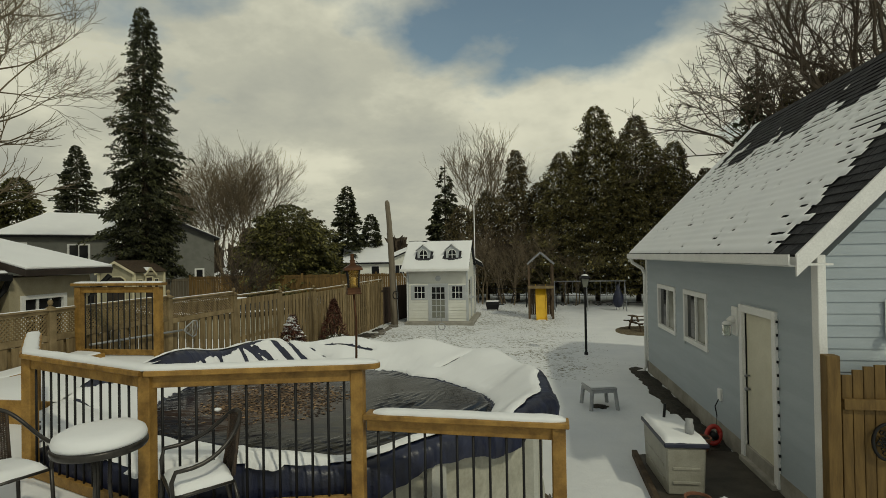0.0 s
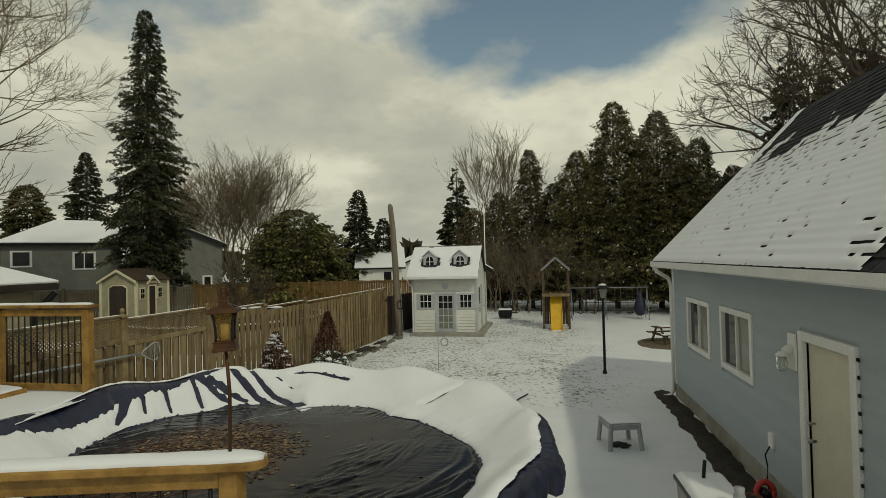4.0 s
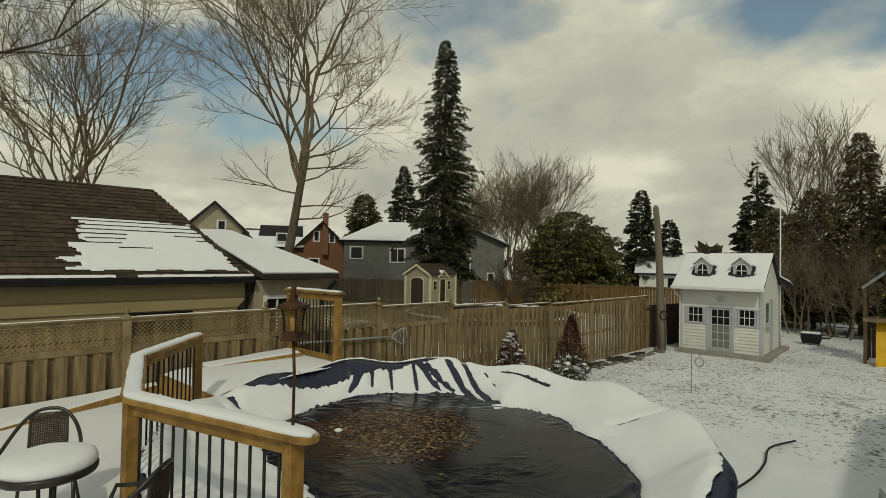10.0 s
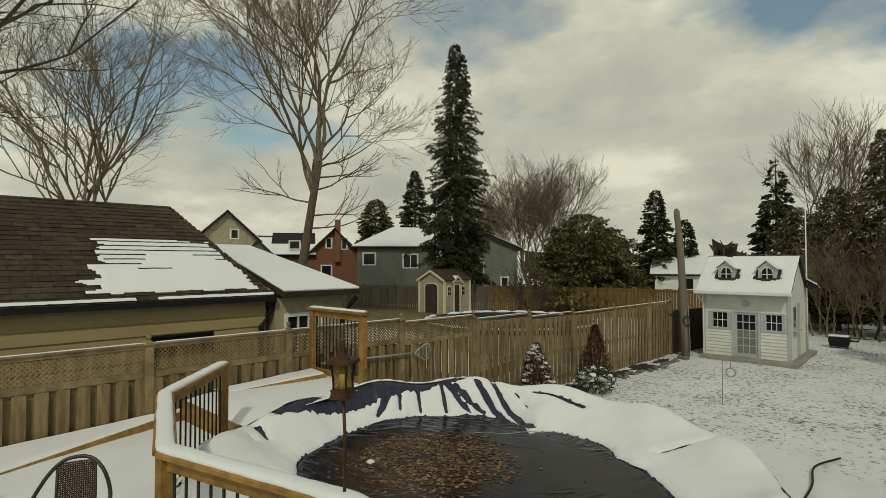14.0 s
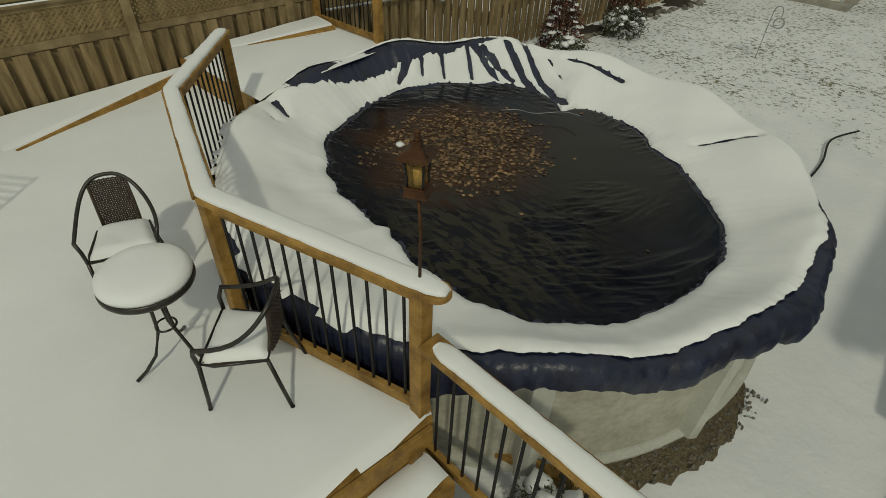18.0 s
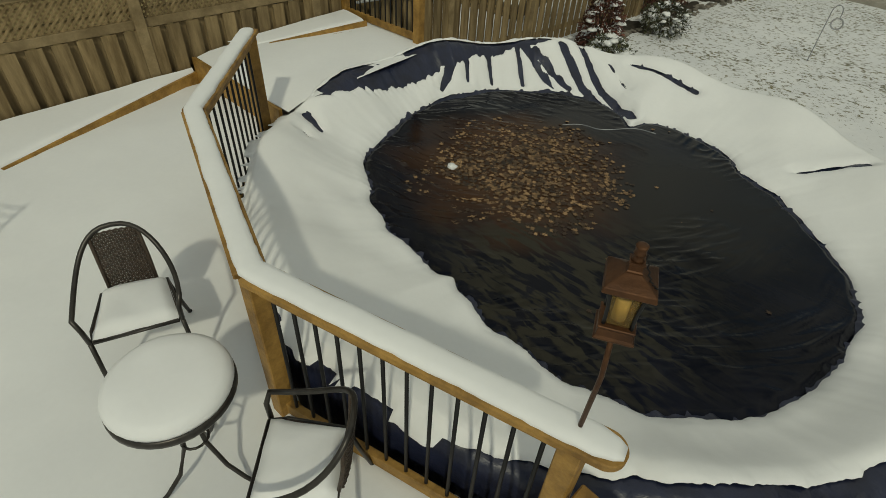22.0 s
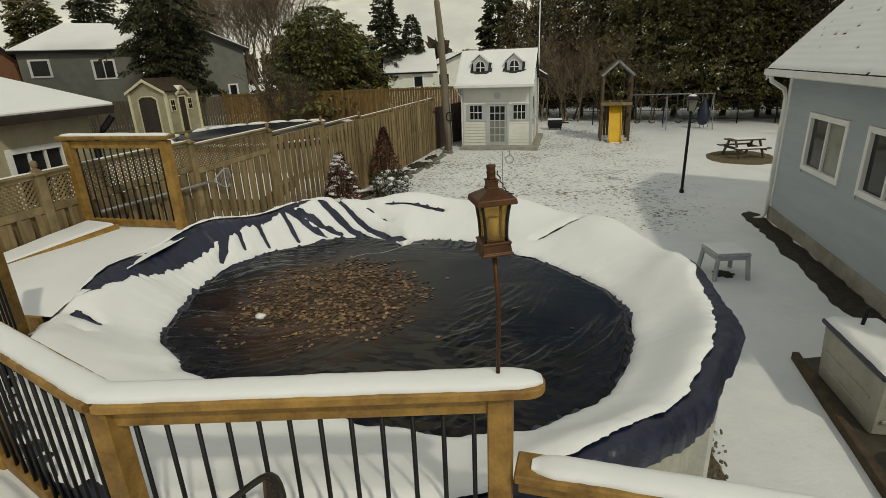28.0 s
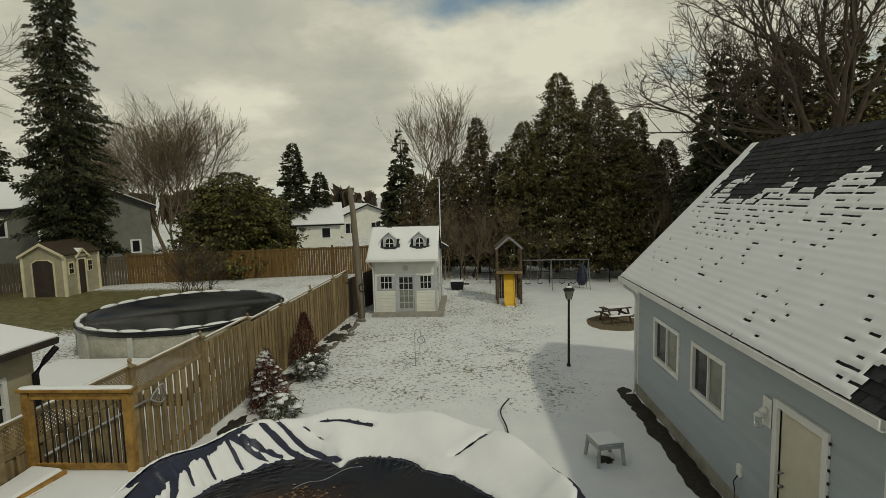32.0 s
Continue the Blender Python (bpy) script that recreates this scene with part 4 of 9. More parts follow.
def build_deck():
    d = thing("deck", "raised timber deck under a smooth blanket of snow", "deck", kind="structure")
    b = MB()
    b.prism(DECK_POLY, DECK_Z - 0.16, DECK_Z)
    part("deck_platform", b, DECK_WOOD, d)
    poly_grid(DECK_POLY, DECK_Z + 0.002, 0.055, 0.05, 0.014, 3, "deck_snow", SNOW, d, "smooth fresh snow on the deck boards")
    f = MB()
    p, q = EDGE[0], EDGE[2]
    f.beam((p[0] + 0.02, p[1] - 0.03, DECK_Z - 0.08), (q[0] + 0.02, q[1], DECK_Z - 0.08), 0.035, 0.17)
    part("fascia_board", f, DECK_WOOD, d, bevel=0.004)
    # one tread, then the lower landing
    st = MB()
    q0, q1 = (-0.91, 5.26), (-1.208, 2.6)
    st.prism([(-1.19, 5.29), (-1.495, 2.6), q1, q0], DECK_Z - 0.23, DECK_Z - 0.19)
    part("step_tread", st, DECK_WOOD, d, bevel=0.004)
    r = MB()
    r.beam((q0[0], q0[1], DECK_Z - 0.28), (q1[0], q1[1], DECK_Z - 0.28), 0.035, 0.17)
    part("riser_board", r, DECK_WOOD, d, bevel=0.004)
    r = MB()
    r.beam((-1.19, 5.29, DECK_Z - 0.18), (-1.493, 2.6, DECK_Z - 0.18), 0.02, 0.12)
    part("riser_board", r, DECK_WOOD, d)
    poly_grid([(-1.16, 5.28), (-1.462, 2.6), (q1[0] - 0.02, q1[1]), (q0[0] - 0.02, q0[1])], DECK_Z - 0.188, 0.06, 0.035, 0.006, 7, "tread_snow", SNOW, d)
    lo = MB()
    low = [(-0.89, 5.24), (-1.188, 2.6), (0.30, 2.6), (0.30, 5.24)]
    lo.prism(low, LOW_Z - 0.1, LOW_Z)
    part("lower_landing", lo, DECK_WOOD, d)
    poly_grid(low, LOW_Z + 0.002, 0.05, 0.045, 0.03, 11, "landing_snow", ROUGH_SNOW, d, "trampled snow on the lower landing")
    # steps by the fence: their edge boards rise out of the drift
    def drift(p, q, r_, t_, seed):
        """Snow over a four-cornered step, corners in order round it."""
        p, q, r_, t_ = (Vector(c) for c in (p, q, r_, t_))
        mb, nu, nv = MB(), 30, 14
        for i in range(nu + 1):
            for j in range(nv + 1):
                u, v = i / nu, j / nv
                c = p.lerp(q, u).lerp(t_.lerp(r_, u), v)
                e = min(1.0, v * 8)
                c.z += 0.045 * math.sqrt(e) + 0.012 * noise.noise(Vector((c.x * 2, c.y * 2, seed)))
                mb.v.append(tuple(c))
        for i in range(nu):
            for j in range(nv):
                o = i * (nv + 1) + j
                mb.f.append((o, o + nv + 1, o + nv + 2, o + 1))
        part("step_snow", mb, SNOW, d, smooth=True)

    def edge_board(p, q, w=0.035):
        p, q = Vector(p), Vector(q)
        e = (q - p)
        e.z = 0
        n = Vector((e.y, -e.x, 0)).normalized() * w
        mb = MB()
        mb.add([c + o for c, lo in ((p, DECK_Z), (q, DECK_Z)) for o in (Vector((0, 0, lo - c.z)), n + Vector((0, 0, lo - c.z)), n, Vector((0, 0, 0)))],
               [(3, 2, 1, 0), (4, 5, 6, 7), (0, 1, 5, 4), (1, 2, 6, 5), (2, 3, 7, 6), (3, 0, 4, 7)])
        part("edge_board", mb, DECK_WOOD, d)

    lo, hi = DECK_Z + 0.13, DECK_Z + 0.30
    fx = lambda y: fence_x(y) + 0.07
    drift((-6.34, 4.60, DECK_Z + 0.02), (-6.96, 6.74, lo - 0.01), (fx(6.74), 6.74, lo + 0.03), (fx(4.2), 4.2, DECK_Z + 0.06), 1)
    edge_board((-6.34, 4.66, DECK_Z + 0.058), (-6.98, 6.76, lo + 0.03))
    drift((-5.20, 6.80, hi), (fx(6.82), 6.82, hi), (fx(8.93), 8.93, hi + 0.05), (-5.30, 8.93, hi + 0.07), 2)
    edge_board((fx(6.80), 6.80, hi + 0.012), (-5.28, 6.78, hi + 0.012))
    drift((-6.76, 7.40, hi + 0.02), (-6.42, 8.80, hi + 0.12), (fx(8.84), 8.84, hi + 0.13), (fx(7.2), 7.2, hi + 0.05), 3)
    edge_board((-6.78, 7.34, hi + 0.05), (-6.40, 8.80, hi + 0.16))
    edge_board((-6.70, 7.60, hi + 0.055), (-6.33, 8.80, hi + 0.10))
    for x, y in ((-1.2, 5.2), (-1.5, 1.5), (-2.7, 4.9), (-5.2, 6.5), (-4.1, 5.4), (0.2, 5.1), (0.2, 2.8)):
        p = MB()
        p.box(x - 0.05, x + 0.05, y - 0.05, y + 0.05, -0.05, (DECK_Z if x < 0 else LOW_Z) - 0.12)
        part("support_post", p, DECK_WOOD, d)
    return d


build_deck()


def snow_strip(pts, width, z, thick, seed, parent, closed_round=True):
    """A rounded ridge of snow lying along a rail cap."""
    mb, n = MB(), 0
    pts = [Vector(p) for p in pts]
    line = []
    for a, b in zip(pts, pts[1:]):
        k = max(2, int((b - a).length / 0.03))
        line += [a + (b - a) * (i / k) for i in range(k)]
    line.append(pts[-1])
    sec = [(-0.5, 0.0), (-0.49, 0.4), (-0.42, 0.78), (-0.2, 0.97), (0.05, 1.0), (0.25, 0.93), (0.43, 0.74), (0.49, 0.4), (0.5, 0.0)]
    for i, p in enumerate(line):
        d = (line[min(i + 1, len(line) - 1)] - line[max(i - 1, 0)])
        d.z = 0
        d.normalize()
        s = Vector((d.y, -d.x, 0))
        end = min(i, len(line) - 1 - i)
        k = (0.4 + 0.6 * math.sqrt(min(1, end / 4))) * (1 + 0.16 * noise.noise(Vector((p.x * 3, p.y * 3, seed))) + 0.12 * noise.noise(Vector((p.x * 11, p.y * 11, seed))))
        for a, h in sec:
            w = width * (0.45 + 0.55 * math.sqrt(min(1, end / 3))) * (0.94 + 0.12 * noise.noise(Vector((p.x * 5 + (7 if a > 0 else 0), p.y * 5, seed + 4))) + 0.07 * noise.noise(Vector((p.x * 24 + (9 if a > 0 else 0), p.y * 24, seed))))
            mb.v.append(tuple(p + s * a * w + Vector((0, 0, z + h * thick * 0.78 * k))))
    m = len(sec)
    for i in range(len(line) - 1):
        for j in range(m - 1):
            mb.f.append((i * m + j, i * m + j + 1, (i + 1) * m + j + 1, (i + 1) * m + j))
    mb.f += [tuple(range(m)), tuple((len(line) - 1) * m + j for j in reversed(range(m)))]
    return part("rail_snow", mb, SNOW, parent, "thick rounded snow on the rail cap", smooth=True)


def railing_run(parent, p, q, z_floor_p, z_floor_q, z_top_p, z_top_q, spacing=0.115, inset=0.1, bottom=0.1):
    """Bottom rail, sub rail and round balusters between two posts; the cap runs above."""
    a, b = Vector((*p, 0)), Vector((*q, 0))
    d = (b - a).normalized()
    L = (b - a).length
    lo = MB()
    lo.beam(a + Vector((0, 0, z_floor_p + bottom)), b + Vector((0, 0, z_floor_q + bottom)), 0.04, 0.085)
    part("bottom_rail", lo, DECK_WOOD, parent, bevel=0.004)
    up = MB()
    up.beam(a + Vector((0, 0, z_top_p - 0.085)), b + Vector((0, 0, z_top_q - 0.085)), 0.04, 0.085)
    part("top_rail", up, DECK_WOOD, parent, bevel=0.004)
    n = max(2, round((L - 2 * inset) / spacing))
    for i in range(n + 1):
        t = (inset + (L - 2 * inset) * i / n) / L
        c = a + (b - a) * t
        zb, zt = z_floor_p + (z_floor_q - z_floor_p) * t + bottom + 0.03, z_top_p + (z_top_q - z_top_p) * t - 0.11
        k = MB()
        k.tube([c + Vector((0, 0, zb)), c + Vector((0, 0, zt))], 0.0095, 8)
        part("baluster", k, BLACK_METAL, parent, smooth=True)


def post(parent, x, y, z0, z1, s=0.09):
    p = MB()
    p.box(x - s / 2, x + s / 2, y - s / 2, y + s / 2, z0, z1)
    return part("post", p, DECK_WOOD, parent, bevel=0.006)


def build_railings():
    zt = DECK_Z + 1.09
    r = thing("deck_railing", "timber deck railing with black balusters and a snow-topped cap", "railing")
    for x, y in (A_, B_, K_, C_):
        post(r, x, y, DECK_Z + 0.001, zt - 0.04)
    railing_run(r, A_, B_, DECK_Z, DECK_Z, zt, zt)
    railing_run(r, B_, K_, DECK_Z, DECK_Z, zt, zt)
    railing_run(r, K_, C_, DECK_Z, DECK_Z, zt, zt)
    for (p, q), e in (((A_, B_), (0.09, 0.0)), ((B_, K_), (0.0, 0.0)), ((K_, C_), (0.0, 0.06))):
        a, b = Vector((*p, zt - 0.02)), Vector((*q, zt - 0.02))
        d = (b - a).normalized()
        c = MB()
        c.beam(a - d * e[0], b + d * e[1], 0.145, 0.038)
        part("rail_cap", c, DECK_WOOD, r, bevel=0.006)
    da = (Vector(A_) - Vector(B_)).normalized()
    dc = (Vector(C_) - Vector(K_)).normalized()
    nose = MB()
    nose.lathe([(0.004, -0.0385), (0.0665, -0.0385), (0.0715, -0.034), (0.0715, -0.006), (0.0665, -0.0015), (0.004, -0.0015)], 28, (A_[0] + da.x * 0.09, A_[1] + da.y * 0.09, zt))
    part("cap_nose", nose, DECK_WOOD, r, "rounded end of the rail cap")
    snow_strip([(A_[0] + da.x * 0.15, A_[1] + da.y * 0.15, 0), (*B_, 0), (*K_, 0), (C_[0] + dc.x * 0.04, C_[1] + dc.y * 0.04, 0)], 0.122, zt - 0.001, 0.042, 2, r)
    s = thing("stair_railing", "lower timber railing with black balusters beside the steps", "railing")
    z2 = 1.74
    a = (A_[0] + 0.07, A_[1] - 0.01)
    post(s, D_[0] - 0.02, D_[1], LOW_Z - 0.4, z2 - 0.04)
    railing_run(s, a, (D_[0] - 0.06, D_[1]), LOW_Z + 0.02, LOW_Z + 0.02, z2, z2, 0.118, 0.08)
    c = MB()
    c.beam((a[0] - 0.01, a[1], z2 - 0.02), (D_[0] + 0.05, D_[1], z2 - 0.02), 0.145, 0.038)
    part("rail_cap", c, DECK_WOOD, s, bevel=0.006)
    snow_strip([(a[0] + 0.05, a[1], 0), (D_[0] + 0.03, D_[1], 0)], 0.118, z2 - 0.001, 0.042, 5, s)
    # railing section at the head of the far steps
    g = thing("railing_panel", "short timber railing section with black balusters by the fence", "railing")
    zl, p, q = 1.44, (-6.88, 8.88), (-5.53, 8.87)
    post(g, *p, 1.0, 2.45, 0.1)
    post(g, *q, 1.0, 2.45, 0.1)
    railing_run(g, p, q, zl - 0.08, zl - 0.08, 2.49, 2.49, 0.1, 0.1)
    c = MB()
    c.beam((p[0] - 0.1, p[1], 2.49), (q[0] + 0.1, q[1], 2.49), 0.15, 0.04)
    part("rail_cap", c, DECK_WOOD, g, bevel=0.006)
    snow_strip([(p[0] - 0.08, p[1], 0), (q[0] + 0.08, q[1], 0)], 0.12, 2.51, 0.035, 8, g)


build_railings()


# ---- setting: boundary fence ----
def lattice(mb, a, b, z0, z1, pitch=0.062, w=0.021, t=0.008):
    """Crossed diagonal laths between two points of a fence line."""
    a, b = Vector((*a, 0)), Vector((*b, 0))
    d = (b - a).normalized()
    L, H = (b - a).length, z1 - z0
    n = Vector((d.y, -d.x, 0))
    for s in (1, -1):
        k = -int(H / pitch) - 1
        while k * pitch < L + H:
            u0 = k * pitch
            p0, p1 = (u0, 0.0), (u0 + H, H)
            lo, hi = max(0.0, -u0 / H), min(1.0, (L - u0) / H)
            if hi - lo > 0.02:
                q = [(u0 + H * f, H * f) for f in (lo, hi)]
                if s < 0:
                    q = [(x, H - z) for x, z in q]
                e = [a + d * x + n * (t * s * 0.6) + Vector((0, 0, z0 + z)) for x, z in q]
                mb.beam(e[0], e[1], w, t, tuple(n))
            k += 1


def build_fence():
    f = thing("boundary_fence", "weathered timber fence with lattice top and capped posts", "fence", kind="structure")
    ys = [-2.3, -0.1, 2.05, 4.2, 6.36, 8.45, 10.87, 12.98, 15.05, 17.1, 19.45, 21.86, 23.6]

    def fence_z(y):
        return 0.13 - 0.3 * min(max((y - 10.5) / 6.5, 0.0), 1.0)
    d = Vector((fence_x(1) - fence_x(0), 1, 0)).normalized()
    n = Vector((d.y, -d.x, 0))
    ang = math.atan2(d.y, d.x)
    pm = MB()
    pm.box(-0.055, 0.055, -0.055, 0.055, -0.55, 2.0).box(-0.075, 0.075, -0.075, 0.075, 2.0, 2.03)
    pm.add([(-0.06, -0.06, 2.03), (0.06, -0.06, 2.03), (0.06, 0.06, 2.03), (-0.06, 0.06, 2.03), (0, 0, 2.09)], [(0, 1, 4), (1, 2, 4), (2, 3, 4), (3, 0, 4), (3, 2, 1, 0)])
    post_me = pm.mesh("fence_post", FENCE_RAIL, bevel=0.006)
    ball = MB()
    ball.lathe([(0.012, 2.07), (0.03, 2.09), (0.038, 2.12), (0.03, 2.15), (0.008, 2.165)], 8)
    ball_me = ball.mesh("post_finial", FENCE_RAIL, smooth=True)
    for i, y in enumerate(ys):
        z = fence_z(y)
        o = part("fence_post", post_me, None, f)
        o.location, o.rotation_euler = (fence_x(y), y, z), (0, 0, ang)
        b = part("post_finial", ball_me, None, f)
        b.location = (fence_x(y), y, z)
    bm_ = [MB().box(-0.07, 0.07, -0.009, 0.009, -0.05, 1.55), MB().box(-0.07, 0.07, -0.009, 0.009, 0.08, 1.93)]
    board = [b.mesh("fence_board", FENCE_WOOD) for b in bm_]
    for i in range(len(ys) - 1):
        y0, y1 = ys[i], ys[i + 1]
        z = fence_z((y0 + y1) / 2)
        a, b = Vector((fence_x(y0), y0, 0)), Vector((fence_x(y1), y1, 0))
        lat = y0 < 12.0
        L = (b - a).length
        ra = a + d * 0.05
        rb = b - d * 0.05
        for zz, h in ((0.3, 0.085), (1.60, 0.09) if lat else (1.0, 0.085), (1.98, 0.05) if lat else (1.86, 0.15)):
            m = MB()
            m.beam(ra + Vector((0, 0, z + zz)), rb + Vector((0, 0, z + zz)), 0.04, h)
            part("fence_rail", m, FENCE_RAIL, f, bevel=0.004)
        cap = MB()
        cap.beam(ra + Vector((0, 0, z + 2.02)), rb + Vector((0, 0, z + 2.02)), 0.1, 0.028)
        part("fence_cap", cap, FENCE_RAIL, f, bevel=0.004)
        if lat:
            m = MB()
            lattice(m, (ra.x, ra.y), (rb.x, rb.y), z + 1.645, z + 1.955)
            part("lattice_panel", m, FENCE_WOOD, f, "diagonal lattice", kind="stuff")
        k = max(4, round(L / 0.21))
        for j in range(k):
            c = a + d * (L * (j + 0.5) / k)
            for side, sh in ((1, 0.0), (-1, 0.105)):
                cc = c + d * sh + n * 0.032 * side
                if sh and (cc - b).dot(d) > -0.08:
                    continue
                o = part("fence_board", board[0 if lat else 1], None, f)
                o.location, o.rotation_euler = (cc.x, cc.y, z), (0, 0, ang + 0.012 * (random.random() - 0.5))
        if y0 > 4:
            snow_strip([(ra.x, ra.y, 0), (rb.x, rb.y, 0)], 0.06, z + 2.033, 0.012, i, f)
    # darker section beyond the pole
    g = thing("dark_fence", "dark-stained fence section behind the playhouse", "fence", kind="structure")
    db = MB().box(-0.07, 0.07, -0.01, 0.01, 0.0, 1.75).mesh("fence_board", DARK_FENCE)
    for j in range(30):
        o = part("fence_board", db, None, g)
        o.location, o.rotation_euler = (fence_x(23.4) + 0.02 + 0.03 * j, 23.5 + 0.142 * j, -0.25), (0, 0, 1.36)
    m = MB()
    m.beam((fence_x(23.4) + 0.02, 23.45, 1.35), (fence_x(23.4) + 0.92, 27.7, 1.35), 0.06, 0.09)
    part("fence_rail", m, DARK_FENCE, g)


build_fence()


def far_fence(name, label, material, p, q, h, parent_kind="structure", pitch=0.15, z=-0.25, postm=None):
    f = thing(name, label, "fence", kind=parent_kind)
    a, b = Vector((*p, z)), Vector((*q, z))
    d = (b - a).normalized()
    L = (b - a).length
    me = MB().box(-pitch * 0.45, pitch * 0.45, -0.01, 0.01, 0, h).mesh("fence_board", material)
    ang = math.atan2(d.y, d.x)
    for j in range(int(L / pitch)):
        o = part("fence_board", me, None, f)
        o.location, o.rotation_euler = a + d * (j + 0.5) * pitch + Vector((0, 0, 0.015 * math.sin(j * 7.3))), (0, 0, ang)
    m = MB()
    m.beam(a + Vector((0, 0, h - 0.12)), b + Vector((0, 0, h - 0.12)), 0.07, 0.1)
    part("fence_rail", m, material, f)
    k = int(L / 2.4)
    pm = MB().box(-0.06, 0.06, -0.06, 0.06, -0.2, h + 0.12).mesh("fence_post", material)
    for j in range(k + 1):
        o = part("fence_post", pm, None, f)
        o.location, o.rotation_euler = a + d * min(j * 2.4, L), (0, 0, ang)
    return f


far_fence("back_fence", "brown-stained board fence at the end of the neighbouring yard", BROWN_FENCE, (-21.5, 33.0), (-6.4, 36.0), 1.95)
far_fence("side_fence", "old grey board fence behind the resin sheds", GREY_FENCE, (-21.5, 33.1), (-37.5, 24.8), 1.85)

# ---- pool ----
PC, PR_, RIM = Vector((-2.66, 8.08)), 2.76, 1.28


SHORE = (2.18, 2.1, 1.96, 1.84, 1.74, 1.9, 1.92, 1.82, 2.12, 2.2, 2.26, 2.24, 2.16, 2.06, 2.02, 1.88, 1.78, 1.68, 1.68, 1.84, 2.04, 2.2, 2.24, 2.2)


def water_r(a):
    """Edge of the thawed middle, by bearing."""
    d = math.degrees(a) % 360
    k = int(d // 15)
    t = d / 15 - k
    t = t * t * (3 - 2 * t)
    r = SHORE[k] * (1 - t) + SHORE[(k + 1) % 24] * t
    for c, w, h in ((103, 3.2, -0.22), (266, 2.5, -0.08), (205, 5, 0.05), (33, 4, -0.05), (52, 3, -0.04)):
        e = (d - c + 180) % 360 - 180
        r += h * math.exp(-(e / w) ** 2)
    return r + 0.035 * noise.noise(Vector((math.cos(a) * 7, math.sin(a) * 7, 5))) + 0.012 * noise.noise(Vector((math.cos(a) * 30, math.sin(a) * 30, 5)))


WATER_Z = 1.0


def cover_z(r, a):
    s = max((PR_ - r) / (PR_ - water_r(a)), 0.0)
    t = min(s, 1.0)
    z = RIM + 0.03 - (RIM + 0.03 - WATER_Z) * (0.45 * t + 0.55 * t * t * (3 - 2 * t)) - 0.12 * min(max(s - 1.0, 0.0), 0.6)
    e = (a - 2.75 + math.pi) % (2 * math.pi) - math.pi
    z += 0.14 * math.exp(-(e / 0.75) ** 2) * math.exp(-((r - 2.66) / 0.3) ** 2)
    z += 0.045 * math.cos(12 * (a - 0.2)) * math.exp(-((r - 2.71) / 0.4) ** 2)
    z += 0.02 * noise.noise(Vector((r * 3, a * 4, 3)))
    return z


